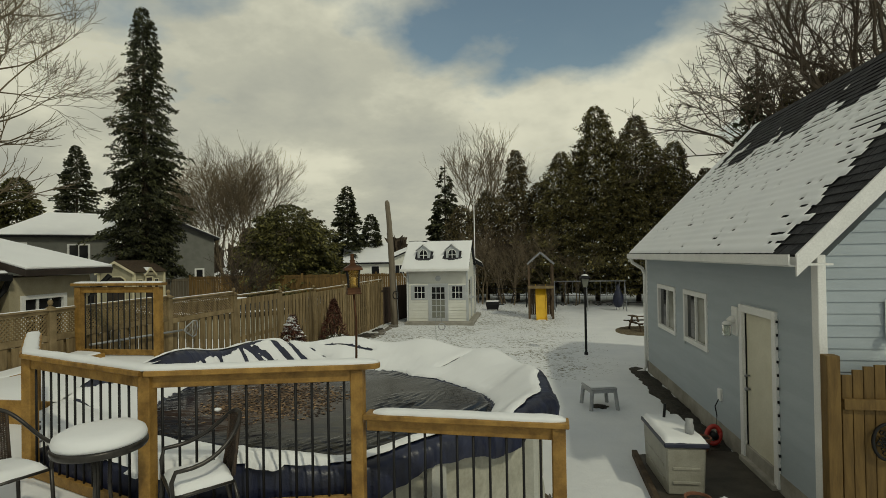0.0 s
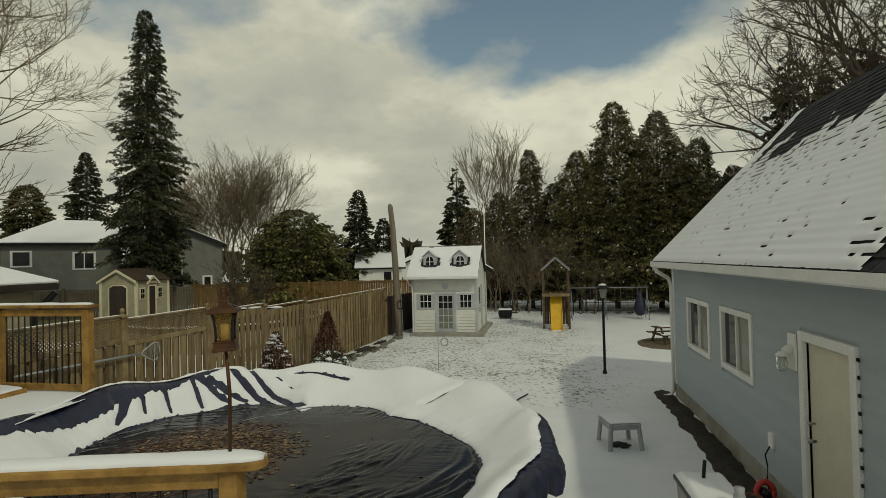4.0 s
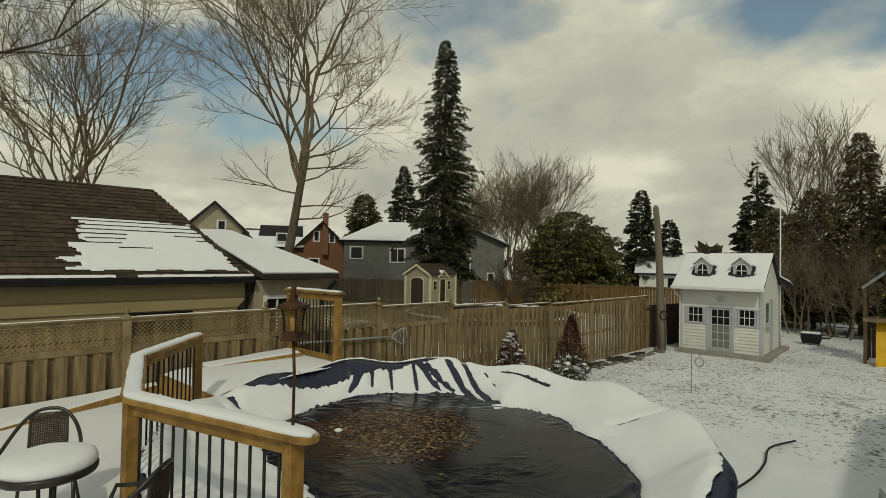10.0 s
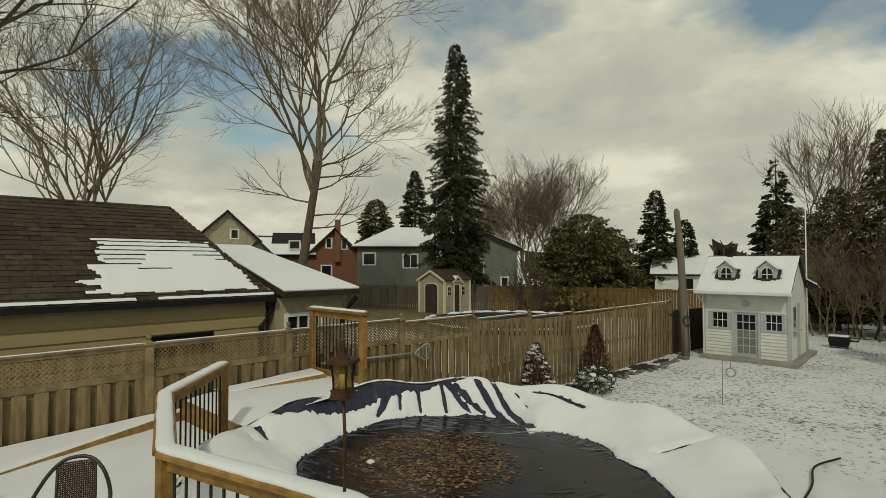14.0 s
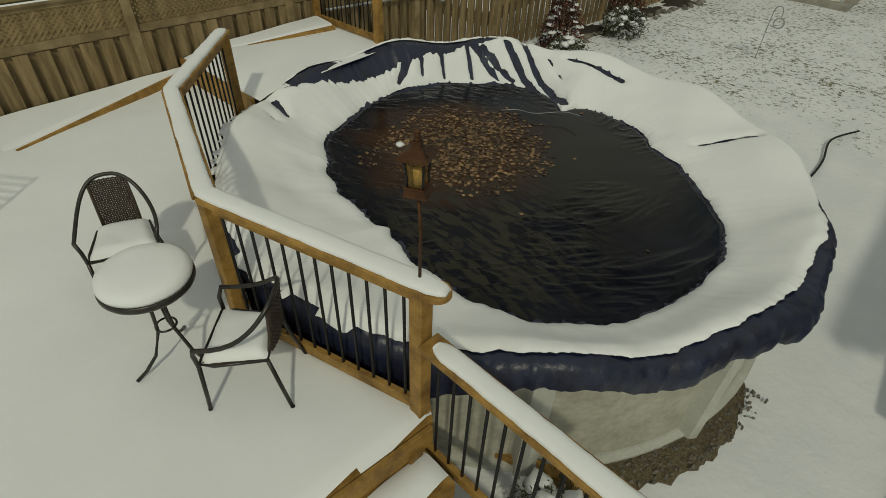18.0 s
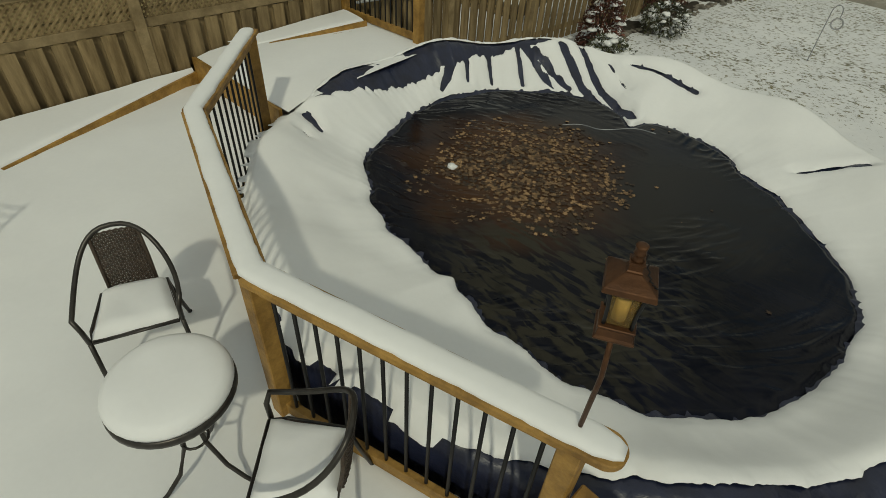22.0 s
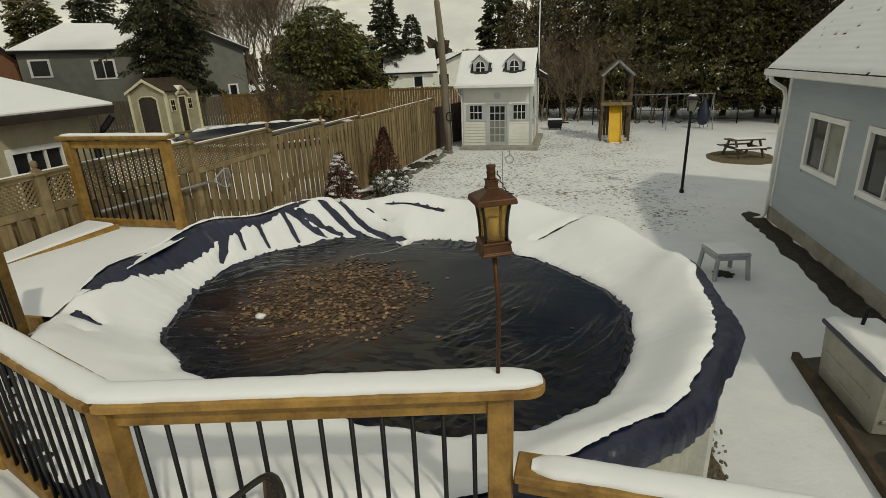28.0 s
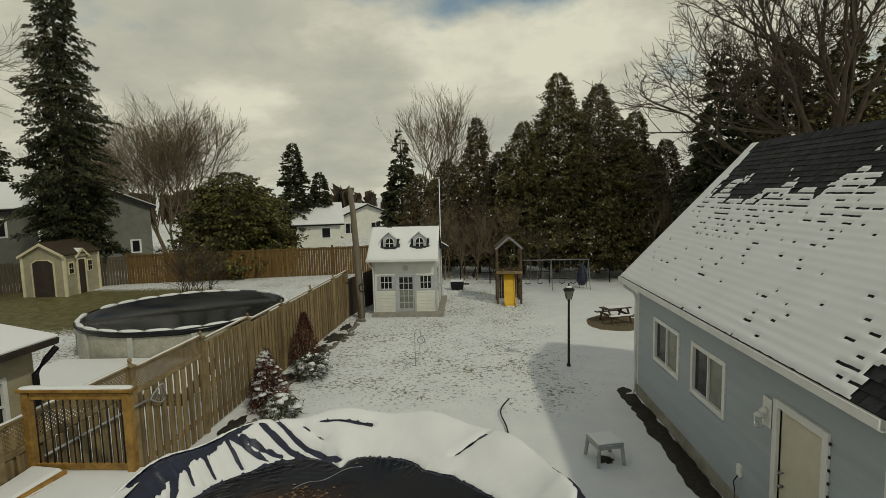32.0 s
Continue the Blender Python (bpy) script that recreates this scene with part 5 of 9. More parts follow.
def build_pool():
    p = thing("swimming_pool", "round above-ground pool with pale resin walls and uprights", "pool", at=(PC.x, PC.y, 0))
    n = 12
    for i in range(n):
        a0, a1 = 2 * math.pi * i / n + 0.2, 2 * math.pi * (i + 1) / n + 0.2
        mb = MB()
        k = 8
        for j in range(k + 1):
            a = a0 + (a1 - a0) * j / k
            for r in (PR_ - 0.08, PR_ - 0.05):
                for z in (-0.1, RIM - 0.10):
                    mb.v.append((r * math.cos(a), r * math.sin(a), z))
        for j in range(k):
            o = j * 4
            mb.f += [(o + 2, o + 6, o + 7, o + 3), (o + 1, o + 5, o + 4, o), (o + 3, o + 7, o + 5, o + 1)]
        part("wall_panel", mb, POOL_WALL, p, smooth=False)
        u = MB()
        m = Matrix.Rotation(a0, 4, "Z")
        u.add([m @ Vector(q) for z in (0.0, RIM - 0.105) for q in ((PR_ - 0.06, -0.10, z), (PR_ + 0.05, -0.07, z), (PR_ + 0.075, 0, z), (PR_ + 0.05, 0.07, z), (PR_ - 0.06, 0.11, z))],
              [(0, 1, 6, 5), (1, 2, 7, 6), (2, 3, 8, 7), (3, 4, 9, 8), (4, 3, 2, 1, 0), (5, 6, 7, 8, 9)])
        part("upright", u, POOL_POST, p)
        l = MB()
        for j in range(k + 1):
            a = a0 + (a1 - a0) * j / k
            for r in (PR_ - 0.12, PR_ + 0.05):
                for z in (RIM - 0.10, RIM - 0.075):
                    l.v.append((r * math.cos(a), r * math.sin(a), z))
        for j in range(k):
            o = j * 4
            l.f += [(o + 2, o + 6, o + 7, o + 3), (o + 1, o + 5, o + 4, o), (o + 3, o + 7, o + 5, o + 1), (o, o + 4, o + 6, o + 2)]
        part("top_ledge", l, POOL_POST, p)
    br = MB()
    br.lathe([(PR_ - 0.12, -0.1), (PR_ + 0.02, -0.1), (PR_ + 0.02, 0.06), (PR_ - 0.03, 0.075)], 72)
    part("base_ring", br, POOL_POST, p)

    # winter cover: one sheet over the rim, hanging outside it
    c = thing("pool_cover", "navy winter tarp sagging over the pool, weighted by meltwater", "pool cover", at=(PC.x, PC.y, RIM))
    na, rs = 720, [0.02 + i * 0.0924 for i in range(30)]
    mb = MB()
    for i in range(na):
        a = 2 * math.pi * i / na
        ca, sa = math.cos(a), math.sin(a)
        for r in rs:
            z = cover_z(r, a) - RIM
            if r > 1.2:
                z += 0.016 * noise.noise(Vector((ca * 30, sa * 30, r * 1.2))) + 0.03 * max(0.0, 0.75 - 3.5 * abs(noise.noise(Vector((ca * 17, sa * 17, r * 0.8)))))
            mb.v.append((r * ca, r * sa, z))
        drop = 0.20 + 0.09 * noise.noise(Vector((ca * 3, sa * 3, 1))) + 0.05 * noise.noise(Vector((ca * 12, sa * 12, 4)))
        drop += 0.10 * math.exp(-(((a + 0.12 + math.pi) % (2 * math.pi) - math.pi) / 0.16) ** 2)
        drop += 0.52 * math.exp(-((math.degrees(a) - 250) / 42) ** 4)
        bulge = 0.055 * max(0.0, noise.noise(Vector((ca * 7, sa * 7, 8)))) + 0.10 * math.exp(-(((a + 0.12 + math.pi) % (2 * math.pi) - math.pi) / 0.14) ** 2)
        fold = 0.022 * noise.noise(Vector((ca * 34, sa * 34, 3))) + 0.014 * max(0.0, 0.8 - 5 * abs(noise.noise(Vector((ca * 22, sa * 22, 6)))))
        top = cover_z(PR_, a) - RIM
        for k, (dr, dz) in enumerate(((0.05, -0.01), (0.085, -0.06), (0.10, -0.55), (0.095, -1.0))):
            zz = top + dz if k < 2 else top - drop * (-dz)
            q = PR_ + dr + (bulge + fold) * (0.4, 0.8, 1.0, 0.9)[k]
            mb.v.append((q * ca, q * sa, zz))
    nr = len(rs) + 4
    for i in range(na):
        q = (i + 1) % na
        for j in range(nr - 1):
            mb.f.append((i * nr + j, i * nr + j + 1, q * nr + j + 1, q * nr + j))
    part("tarp", mb, TARP, c, smooth=True)

    # dark wet middle: ridges of wrinkled tarp just breaking the surface, smooth where ice lies on it
    w, seen = MB(), {}
    st, half = 0.017, 156

    def wet(i, j):
        if (i, j) not in seen:
            x, y = i * st, j * st
            r, a = math.hypot(x, y), math.atan2(y, x)
            near = min(1.0, max(0.0, (0.35 - y + 0.25 * x) / 0.5)) * min(1.0, max(0.0, (r - 0.5) / 0.5))
            left = min(1.0, max(0.0, (-1.0 - x) / 0.35))
            rim = min(1.0, max(0.0, (r - water_r(a) + 0.45) / 0.2))
            bend = 0.5 * noise.noise(Vector((x * 0.55, y * 0.55, 2))) + (0.35 if x > 0 else 0.0)
            c, s_ = math.cos(0.66 + bend), math.sin(0.66 + bend)
            u, v = x * c + y * s_, -x * s_ + y * c
            k1 = 1 - abs(noise.noise(Vector((u * 1.7, v * 7.5, 1)))) * 4.5
            k2 = 1 - abs(noise.noise(Vector((u * 3.0, v * 13, 7)))) * 3.5
            patch = min(1.0, max(0.0, 0.55 + 1.6 * noise.noise(Vector((x * 1.5, y * 1.5, 9)))))
            h = max(near, left, 0.5 * rim) * patch * (0.012 * max(0.0, k1) + 0.012 * max(0.0, k2))
            h += 0.004 * noise.noise(Vector((x * 2, y * 2, 3)))
            edge = max(0.0, (r - water_r(a) + 0.06) / 0.1)
            seen[i, j] = len(w.v)
            w.v.append((x, y, WATER_Z - RIM + 0.02 + h - 0.05 * min(1.3, edge)))
        return seen[i, j]

    for i in range(-half, half):
        for j in range(-half, half):
            x, y = (i + 0.5) * st, (j + 0.5) * st
            r = math.hypot(x, y)
            if r < 1.3 or r < water_r(math.atan2(y, x)) + 0.07:
                w.f.append((wet(i, j), wet(i + 1, j), wet(i + 1, j + 1), wet(i, j + 1)))
    part("meltwater", w, POOL_WET, c, "black wet tarp under a film of meltwater and ice", smooth=True)

    # snow ring: a sheet cut along the level line of a depth field, so that its edges run clean and thin out
    def at_pol(d, r):
        return Vector((r * math.cos(math.radians(d)), r * math.sin(math.radians(d))))

    folds = [(at_pol(d0, r0), at_pol(d1, r1), w0, w1) for d0, r0, d1, r1, w0, w1 in (
        (160, 2.54, 166, 2.32, 0.07, 0.02), (156, 2.50, 157, 2.36, 0.03, 0.015), (149, 2.64, 149.5, 2.32, 0.035, 0.016), (141, 2.66, 140, 2.28, 0.03, 0.022),
        (139, 2.64, 131, 2.24, 0.042, 0.018), (136, 2.60, 126, 2.22, 0.036, 0.024), (129, 2.70, 117, 2.04, 0.045, 0.05), (124, 2.76, 104, 1.78, 0.034, 0.05),
        (116, 2.60, 109, 2.26, 0.012, 0.004), (110, 2.60, 92, 2.50, 0.018, 0.034), (54, 2.12, 49.5, 2.64, 0.012, 0.034), (208, 2.50, 206, 2.68, 0.02, 0.05), (213, 2.52, 212, 2.58, 0.008, 0.016))]
    band = ((130, 2.78), (134, 2.67), (141, 2.63), (150, 2.57), (160, 2.51), (168, 2.46), (176, 2.44), (186, 2.47), (193, 2.55), (198, 2.64), (202, 2.78))

    def ramp(d, lo, hi):
        t = min(1.0, max(0.0, (d - lo) / (hi - lo)))
        return t * t * (3 - 2 * t)

    def depth(a, r):
        deg = math.degrees(a) % 360
        ca, sa = math.cos(a), math.sin(a)
        p = Vector((r * ca, r * sa))
        rough = 0.018 * noise.noise(Vector((p.x * 9, p.y * 9, 2))) + 0.010 * noise.noise(Vector((p.x * 26, p.y * 26, 6)))
        v = r - water_r(a) + 0.5 * rough
        if 128 < deg < 204:
            for (d0, r0), (d1, r1) in zip(band, band[1:]):
                if d0 <= deg <= d1:
                    inner = r0 + (r1 - r0) * (deg - d0) / (d1 - d0)
                    inner += 0.06 * noise.noise(Vector((deg * 0.22, 1, 1))) + 0.035 * noise.noise(Vector((deg * 0.9, 4, 1)))
                    outer = PR_ + 0.0 + 0.03 * noise.noise(Vector((deg * 0.3, 9, 1)))
                    v = min(v, max(inner - r, r - outer) + rough)
        if r > 1.6 and 80 < deg < 215 or 44 < deg < 60:
            for p0, p1, w0, w1 in folds:
                e = p1 - p0
                t = min(1.0, max(0.0, (p - p0).dot(e) / e.length_squared))
                dist = (p - p0 - e * t).length
                if dist < 0.2:
                    v = min(v, dist - (w0 + (w1 - w0) * t) * (1 + 0.4 * noise.noise(Vector((p.x * 7, p.y * 7, 3)))) + rough * 0.6)
        # outer edge
        side = max(ramp(deg, 284, 300), 1 - ramp(deg, 6, 12)) if deg > 180 or deg < 12 else 1 - ramp(deg, 6, 12)
        side = side if deg > 180 or deg < 12 else 0.0
        wall = ramp(deg, 8, 11) * (1 - ramp(deg, 22, 27)) if deg < 60 else 0.0
        near = ramp(deg, 200, 212) * (1 - ramp(deg, 296, 318))
        edge = PR_ + 0.06 + near * 0.02 - wall * 0.05
        edge += near * (0.035 * noise.noise(Vector((deg * 0.16, 3, 9))) + 0.012 * noise.noise(Vector((deg * 0.6, 3, 9))))
        edge = edge * (1 - side) + side * (PR_ - 0.02 + 0.035 * noise.noise(Vector((deg * 0.3, 2, 9))) + 0.012 * noise.noise(Vector((deg * 1.3, 2, 9))))
        return min(v, edge - r + rough)

    na2, nr2, r_in = 900, 70, 1.45
    dr = (PR_ + 0.26 - r_in) / nr2
    field = [[depth(2 * math.pi * i / na2, r_in + dr * j) for j in range(nr2 + 1)] for i in range(na2)]
    sn, idx = MB(), {}

    def put(key, i, j, v):
        """A vertex at grid place (i, j), which may fall between the grid lines; v is the depth there."""
        if key not in idx:
            a = 2 * math.pi * i / na2
            r = r_in + dr * j
            t = min(1.0, v / 0.09)
            z = cover_z(min(r, PR_), a) - RIM - (0.02 if r > PR_ + 0.02 else 0)
            z += 0.010 + (0.045 + 0.012 * noise.noise(Vector((r * 4 * math.cos(a), r * 4 * math.sin(a), 4)))) * math.sqrt(max(0.0, t))
            over = r - (PR_ + 0.08)
            if over > 0:
                z -= over * 1.3 + 0.01
                r = PR_ + 0.14 + over * 0.12 + 0.03 * noise.noise(Vector((math.cos(a) * 34, math.sin(a) * 34, 3)))
            idx[key] = len(sn.v)
            sn.v.append((r * math.cos(a), r * math.sin(a), z))
        return idx[key]

    for i in range(na2):
        q = (i + 1) % na2
        for j in range(nr2):
            cs = ((i, i, j), (i, i, j + 1), (q, i + 1, j + 1), (q, i + 1, j))
            fv = [field[c[0]][c[2]] for c in cs]
            if max(fv) <= 0:
                continue
            loop = []
            for k in range(4):
                c, d = cs[k], cs[(k + 1) % 4]
                f0, f1 = fv[k], fv[(k + 1) % 4]
                if f0 > 0:
                    loop.append(put((c[0], c[2]), c[1], c[2], f0))
                if (f0 > 0) != (f1 > 0):
                    t = f0 / (f0 - f1)
                    e = ((c[0], c[2]), (d[0], d[2]))
                    loop.append(put(("e",) + (e if e[0] < e[1] else e[::-1]), c[1] + (d[1] - c[1]) * t, c[2] + (d[2] - c[2]) * t, 0.0))
            if len(loop) > 2:
                sn.f.append(tuple(loop))
    s = thing("cover_snow", "ring of snow slumped over the pool cover", "snow", kind="stuff", at=(PC.x, PC.y, RIM))
    part("snow_ring", sn, SNOW, s, smooth=True, kind="stuff")
    lump = MB()
    lump.lathe([(0.05, 0.0), (0.048, 0.015), (0.03, 0.03), (0.008, 0.034)], 12, (-1.12, -0.5, WATER_Z - RIM + 0.02))
    lump.v = [(x + 0.02 * noise.noise(Vector((x * 20, y * 20, z * 20))), y + 0.03 * noise.noise(Vector((x * 20, y * 20, 4 + z * 20))), z) for x, y, z in lump.v]
    part("snow_lump", lump, SNOW, s, smooth=True)

    # fallen leaves on the wet middle
    rng = random.Random(4)
    lv = MB()
    shape = [(0, -0.5), (0.16, -0.3), (0.42, -0.28), (0.24, -0.05), (0.45, 0.2), (0.18, 0.18), (0, 0.55), (-0.18, 0.18), (-0.45, 0.2), (-0.24, -0.05), (-0.42, -0.28), (-0.16, -0.3)]
    cnt = 0
    while cnt < 2600:
        x, y = rng.uniform(-1.8, 0.5), rng.uniform(-1.3, 1.3)
        e = ((x + 0.66) / 0.98) ** 2 + ((y + 0.02) / 1.08) ** 2 + 0.5 * noise.noise(Vector((x * 2.2, y * 2.2, 8)))
        if cnt > 2585:
            x, y = rng.uniform(-1.8, 1.8), rng.uniform(-1.8, 1.8)
        elif e > 1 or rng.random() < 0.95 * e:
            continue
        r, a = math.hypot(x, y), math.atan2(y, x)
        if r > water_r(a) - 0.15:
            continue
        sz = rng.uniform(0.028, 0.06)
        m = Matrix.Translation((x, y, WATER_Z - RIM + 0.0225 + 0.004 * rng.random())) @ Euler((rng.gauss(0, 0.05), rng.gauss(0, 0.05), rng.uniform(0, 6.3))).to_matrix().to_4x4()
        lv.add([m @ Vector((px * sz, py * sz, 0.06 * sz * (px * px + py * py) * 4)) for px, py in shape], [tuple(range(12))])
        cnt += 1
    l = thing("fallen_leaves", "brown oak leaves matted on the wet pool cover", "leaves", kind="stuff", at=(PC.x, PC.y, WATER_Z))
    o = part("leaf_litter", lv, DRY_LEAF, l, kind="stuff")
    o.location = (0, 0, RIM - WATER_Z)
    # a thin cord lying across the cover
    k = thing("cover_cord", "thin pale cord across the pool cover", "cord", at=(PC.x, PC.y, WATER_Z))
    t = MB()
    t.tube([(0.05 + 0.04 * i - 0.9, 0.95 + 0.022 * i + 0.05 * math.sin(i * 0.5), 0.06 + 0.004 * i) for i in range(22)], 0.006, 5)
    part("cord", t, GALV, k, smooth=True)


build_pool()


def build_gravel():
    """A crescent of brown gravel along the foot of the pool, with loose stones on it."""
    rng = random.Random(8)
    mb, n = MB(), 60
    for i in range(n + 1):
        d = 316 + 46 * i / n
        a = math.radians(d)
        w = 0.30 * math.sin(math.pi * min(1.0, (i + 2) / n * 0.9 + 0.1)) ** 0.6 + 0.05 * noise.noise(Vector((d * 0.35, 1, 1))) + 0.03 * rng.random()
        for k, (f, z) in enumerate(((0.0, 0.03), (0.45, 0.035), (0.85, 0.025), (1.0, -0.03))):
            r = PR_ - 0.05 + max(0.04, w) * f
            x, y = PC.x + r * math.cos(a), PC.y + r * math.sin(a)
            mb.v.append((x, y, ground_z(x, y) + z + 0.006 * rng.random()))
    for i in range(n):
        for k in range(3):
            o = i * 4 + k
            mb.f.append((o, o + 1, o + 5, o + 4))
    g = tagged(part("gravel_strip", mb, GRAVEL, smooth=True), "brown gravel along the foot of the pool wall", "gravel", kind="stuff")
    st = MB()
    for i in range(260):
        a = math.radians(rng.uniform(320, 358))
        r = PR_ + rng.uniform(-0.02, 0.24)
        x, y = PC.x + r * math.cos(a), PC.y + r * math.sin(a)
        s_, z = rng.uniform(0.012, 0.03), ground_z(x, y) + 0.035
        m = Matrix.Translation((x, y, z)) @ Euler((rng.uniform(0, 3), rng.uniform(0, 3), rng.uniform(0, 3))).to_matrix().to_4x4()
        st.add([m @ Vector(q) for q in ((s_, 0, 0), (-s_, 0, 0), (0, s_ * 0.8, 0), (0, -s_ * 0.8, 0), (0, 0, s_ * 0.6), (0, 0, -s_ * 0.6))],
               [(0, 2, 4), (2, 1, 4), (1, 3, 4), (3, 0, 4), (2, 0, 5), (1, 2, 5), (3, 1, 5), (0, 3, 5)])
    tagged(part("loose_stones", st, ROCK), "loose pebbles scattered beside the pool", "pebbles", kind="stuff")


build_gravel()


# ---- on the deck ----
def build_lantern():
    x, y, z = A_[0] - 0.01, A_[1], DECK_Z + 1.09
    l = thing("rail_lantern", "aged copper candle lantern on a thin stake above the rail", "lantern", at=(x, y, z))
    s = MB()
    s.tube([(0, 0, 0.0), (0.004, 0.0, 0.3), (-0.012, 0, 0.5)], 0.0085, 8)
    part("stake", s, COPPER, l, smooth=True)
    f = MB()
    f.lathe([(0.03, 0.0), (0.035, 0.012), (0.012, 0.03)], 12)
    part("foot_plate", f, BLACK_METAL, l, smooth=True)
    m = Matrix.Translation((-0.012, 0, 0.495)) @ Matrix.Rotation(-0.03, 4, "Y") @ Matrix.Rotation(0.42, 4, "Z") @ Matrix.Scale(0.76, 4)

    def square(secs):
        """A square body through sections (half width, height)."""
        mb, n = MB(), len(secs)
        for r, h in secs:
            mb.v += [tuple(m @ Vector(q)) for q in ((-r, -r, h), (r, -r, h), (r, r, h), (-r, r, h))]
        for i in range(n - 1):
            for k in range(4):
                q = (k + 1) % 4
                mb.f.append((i * 4 + k, i * 4 + q, i * 4 + 4 + q, i * 4 + 4 + k))
        mb.f += [(3, 2, 1, 0), tuple(n * 4 - 4 + k for k in range(4))]
        return mb

    part("base", square([(0.068, 0.0), (0.071, 0.004), (0.070, 0.012), (0.064, 0.016), (0.060, 0.050), (0.064, 0.053), (0.064, 0.061), (0.050, 0.064)]), COPPER, l, "flared copper base", bevel=0.002)
    roof = part("roof", square([(0.084, 0.228), (0.087, 0.230), (0.083, 0.252), (0.063, 0.265), (0.040, 0.277), (0.027, 0.285), (0.024, 0.286)]), COPPER, l, "flared copper roof", bevel=0.002)
    part("neck", square([(0.026, 0.282), (0.026, 0.290), (0.022, 0.294), (0.022, 0.316), (0.025, 0.319), (0.025, 0.325)]), COPPER, roof)
    c = MB()
    c.lathe([(0.017, 0.323), (0.021, 0.326), (0.018, 0.331), (0.019, 0.350), (0.021, 0.353), (0.018, 0.357), (0.019, 0.374), (0.021, 0.378), (0.020, 0.384), (0.012, 0.386)], 14)
    c.v = [tuple(m @ Vector(q)) for q in c.v]
    part("chimney", c, COPPER, roof, smooth=True)
    for sx, sy in ((-1, -1), (1, -1), (1, 1), (-1, 1)):
        b = MB()
        b.tube([m @ Vector((sx * k, sy * k, h)) for k, h in ((0.047, 0.060), (0.0465, 0.09), (0.048, 0.14), (0.053, 0.19), (0.060, 0.230))], 0.0055, 6)
        part("corner_bar", b, BLACK_METAL, l, smooth=True)
    gl = bpy.data.materials.new("amber_lantern_glass")
    gl.use_nodes = True
    gb = gl.node_tree.nodes["Principled BSDF"]
    gb.inputs["Base Color"].default_value, gb.inputs["Roughness"].default_value = (0.55, 0.42, 0.2, 1), 0.12
    gb.inputs["Transmission Weight"].default_value, gb.inputs["IOR"].default_value = 0.9, 1.12
    for k in range(4):
        mm = m @ Matrix.Rotation(k * math.pi / 2, 4, "Z")
        b = MB()
        prof = [(0.0435, 0.062), (0.043, 0.10), (0.045, 0.15), (0.050, 0.195), (0.056, 0.229)]
        for r, h in prof:
            b.v += [tuple(mm @ Vector(q)) for q in ((-r, -r, h), (r, -r, h), (r, -r + 0.003, h), (-r, -r + 0.003, h))]
        for i in range(len(prof) - 1):
            o = i * 4
            b.f += [(o, o + 1, o + 5, o + 4), (o + 3, o + 7, o + 6, o + 2), (o + 1, o + 2, o + 6, o + 5), (o + 3, o, o + 4, o + 7)]
        o = part("glass_pane", b, gl, l, "amber glass pane")
        o.visible_shadow = False
    c = MB()
    c.lathe([(0.026, 0.062), (0.026, 0.15), (0.022, 0.16), (0.004, 0.157)], 14)
    c.v = [tuple(m @ Vector(q)) for q in c.v]
    part("candle", c, SHED_TRIM, l, "cream pillar candle", smooth=True)
    ch = MB()
    hang = [Vector((0.021, -0.01, 0.36)).lerp(Vector((0.078, -0.045, 0.262)), i / 12) - Vector((0, 0, 0.028 * math.sin(math.pi * i / 12))) for i in range(13)]
    ch.tube([m @ (q + Vector((0.004 * (-1) ** i, 0, 0))) for i, q in enumerate(hang)], 0.0022, 5)
    part("chain", ch, BLACK_METAL, l, smooth=True)


build_lantern()


def build_table(x, y):
    z = DECK_Z + 0.045
    t = thing("bistro_table", "small round metal bistro table covered in thick snow", "table", at=(x, y, z))
    rim = MB()
    rim.lathe([(0.23, 0.665), (0.25, 0.665), (0.258, 0.68), (0.258, 0.70), (0.25, 0.712), (0.23, 0.712)], 40)
    part("tabletop", rim, GREY_METAL, t, smooth=True)
    sn = MB()
    sn.lathe([(0.248, 0.713), (0.254, 0.735), (0.244, 0.765), (0.215, 0.782), (0.15, 0.79), (0.02, 0.792)], 40)
    for i, (a, b, c) in enumerate(sn.v):
        sn.v[i] = (a * (1 + 0.012 * noise.noise(Vector((a * 9, b * 9, 2)))), b, c + (0.008 * noise.noise(Vector((a * 7, b * 7, 0))) if c > 0.73 else 0))
    part("table_snow", sn, SNOW, t, "thick disc of snow", smooth=True)
    for k in range(3):
        a = 0.5 + k * 2 * math.pi / 3
        l = MB()
        c, s = math.cos(a), math.sin(a)
        l.tube([(c * r, s * r, h) for r, h in ((0.05, 0.66), (0.045, 0.45), (0.055, 0.3), (0.12, 0.13), (0.2, 0.05), (0.27, 0.012))], 0.011, 8)
        part("leg", l, GREY_METAL, t, smooth=True)
    r = MB()
    r.tube([(0.06 * math.cos(i * 0.3927), 0.06 * math.sin(i * 0.3927), 0.32) for i in range(17)], 0.007, 6)
    part("ring_brace", r, GREY_METAL, t, smooth=True)
    return t


build_table(-2.66, 4.55)


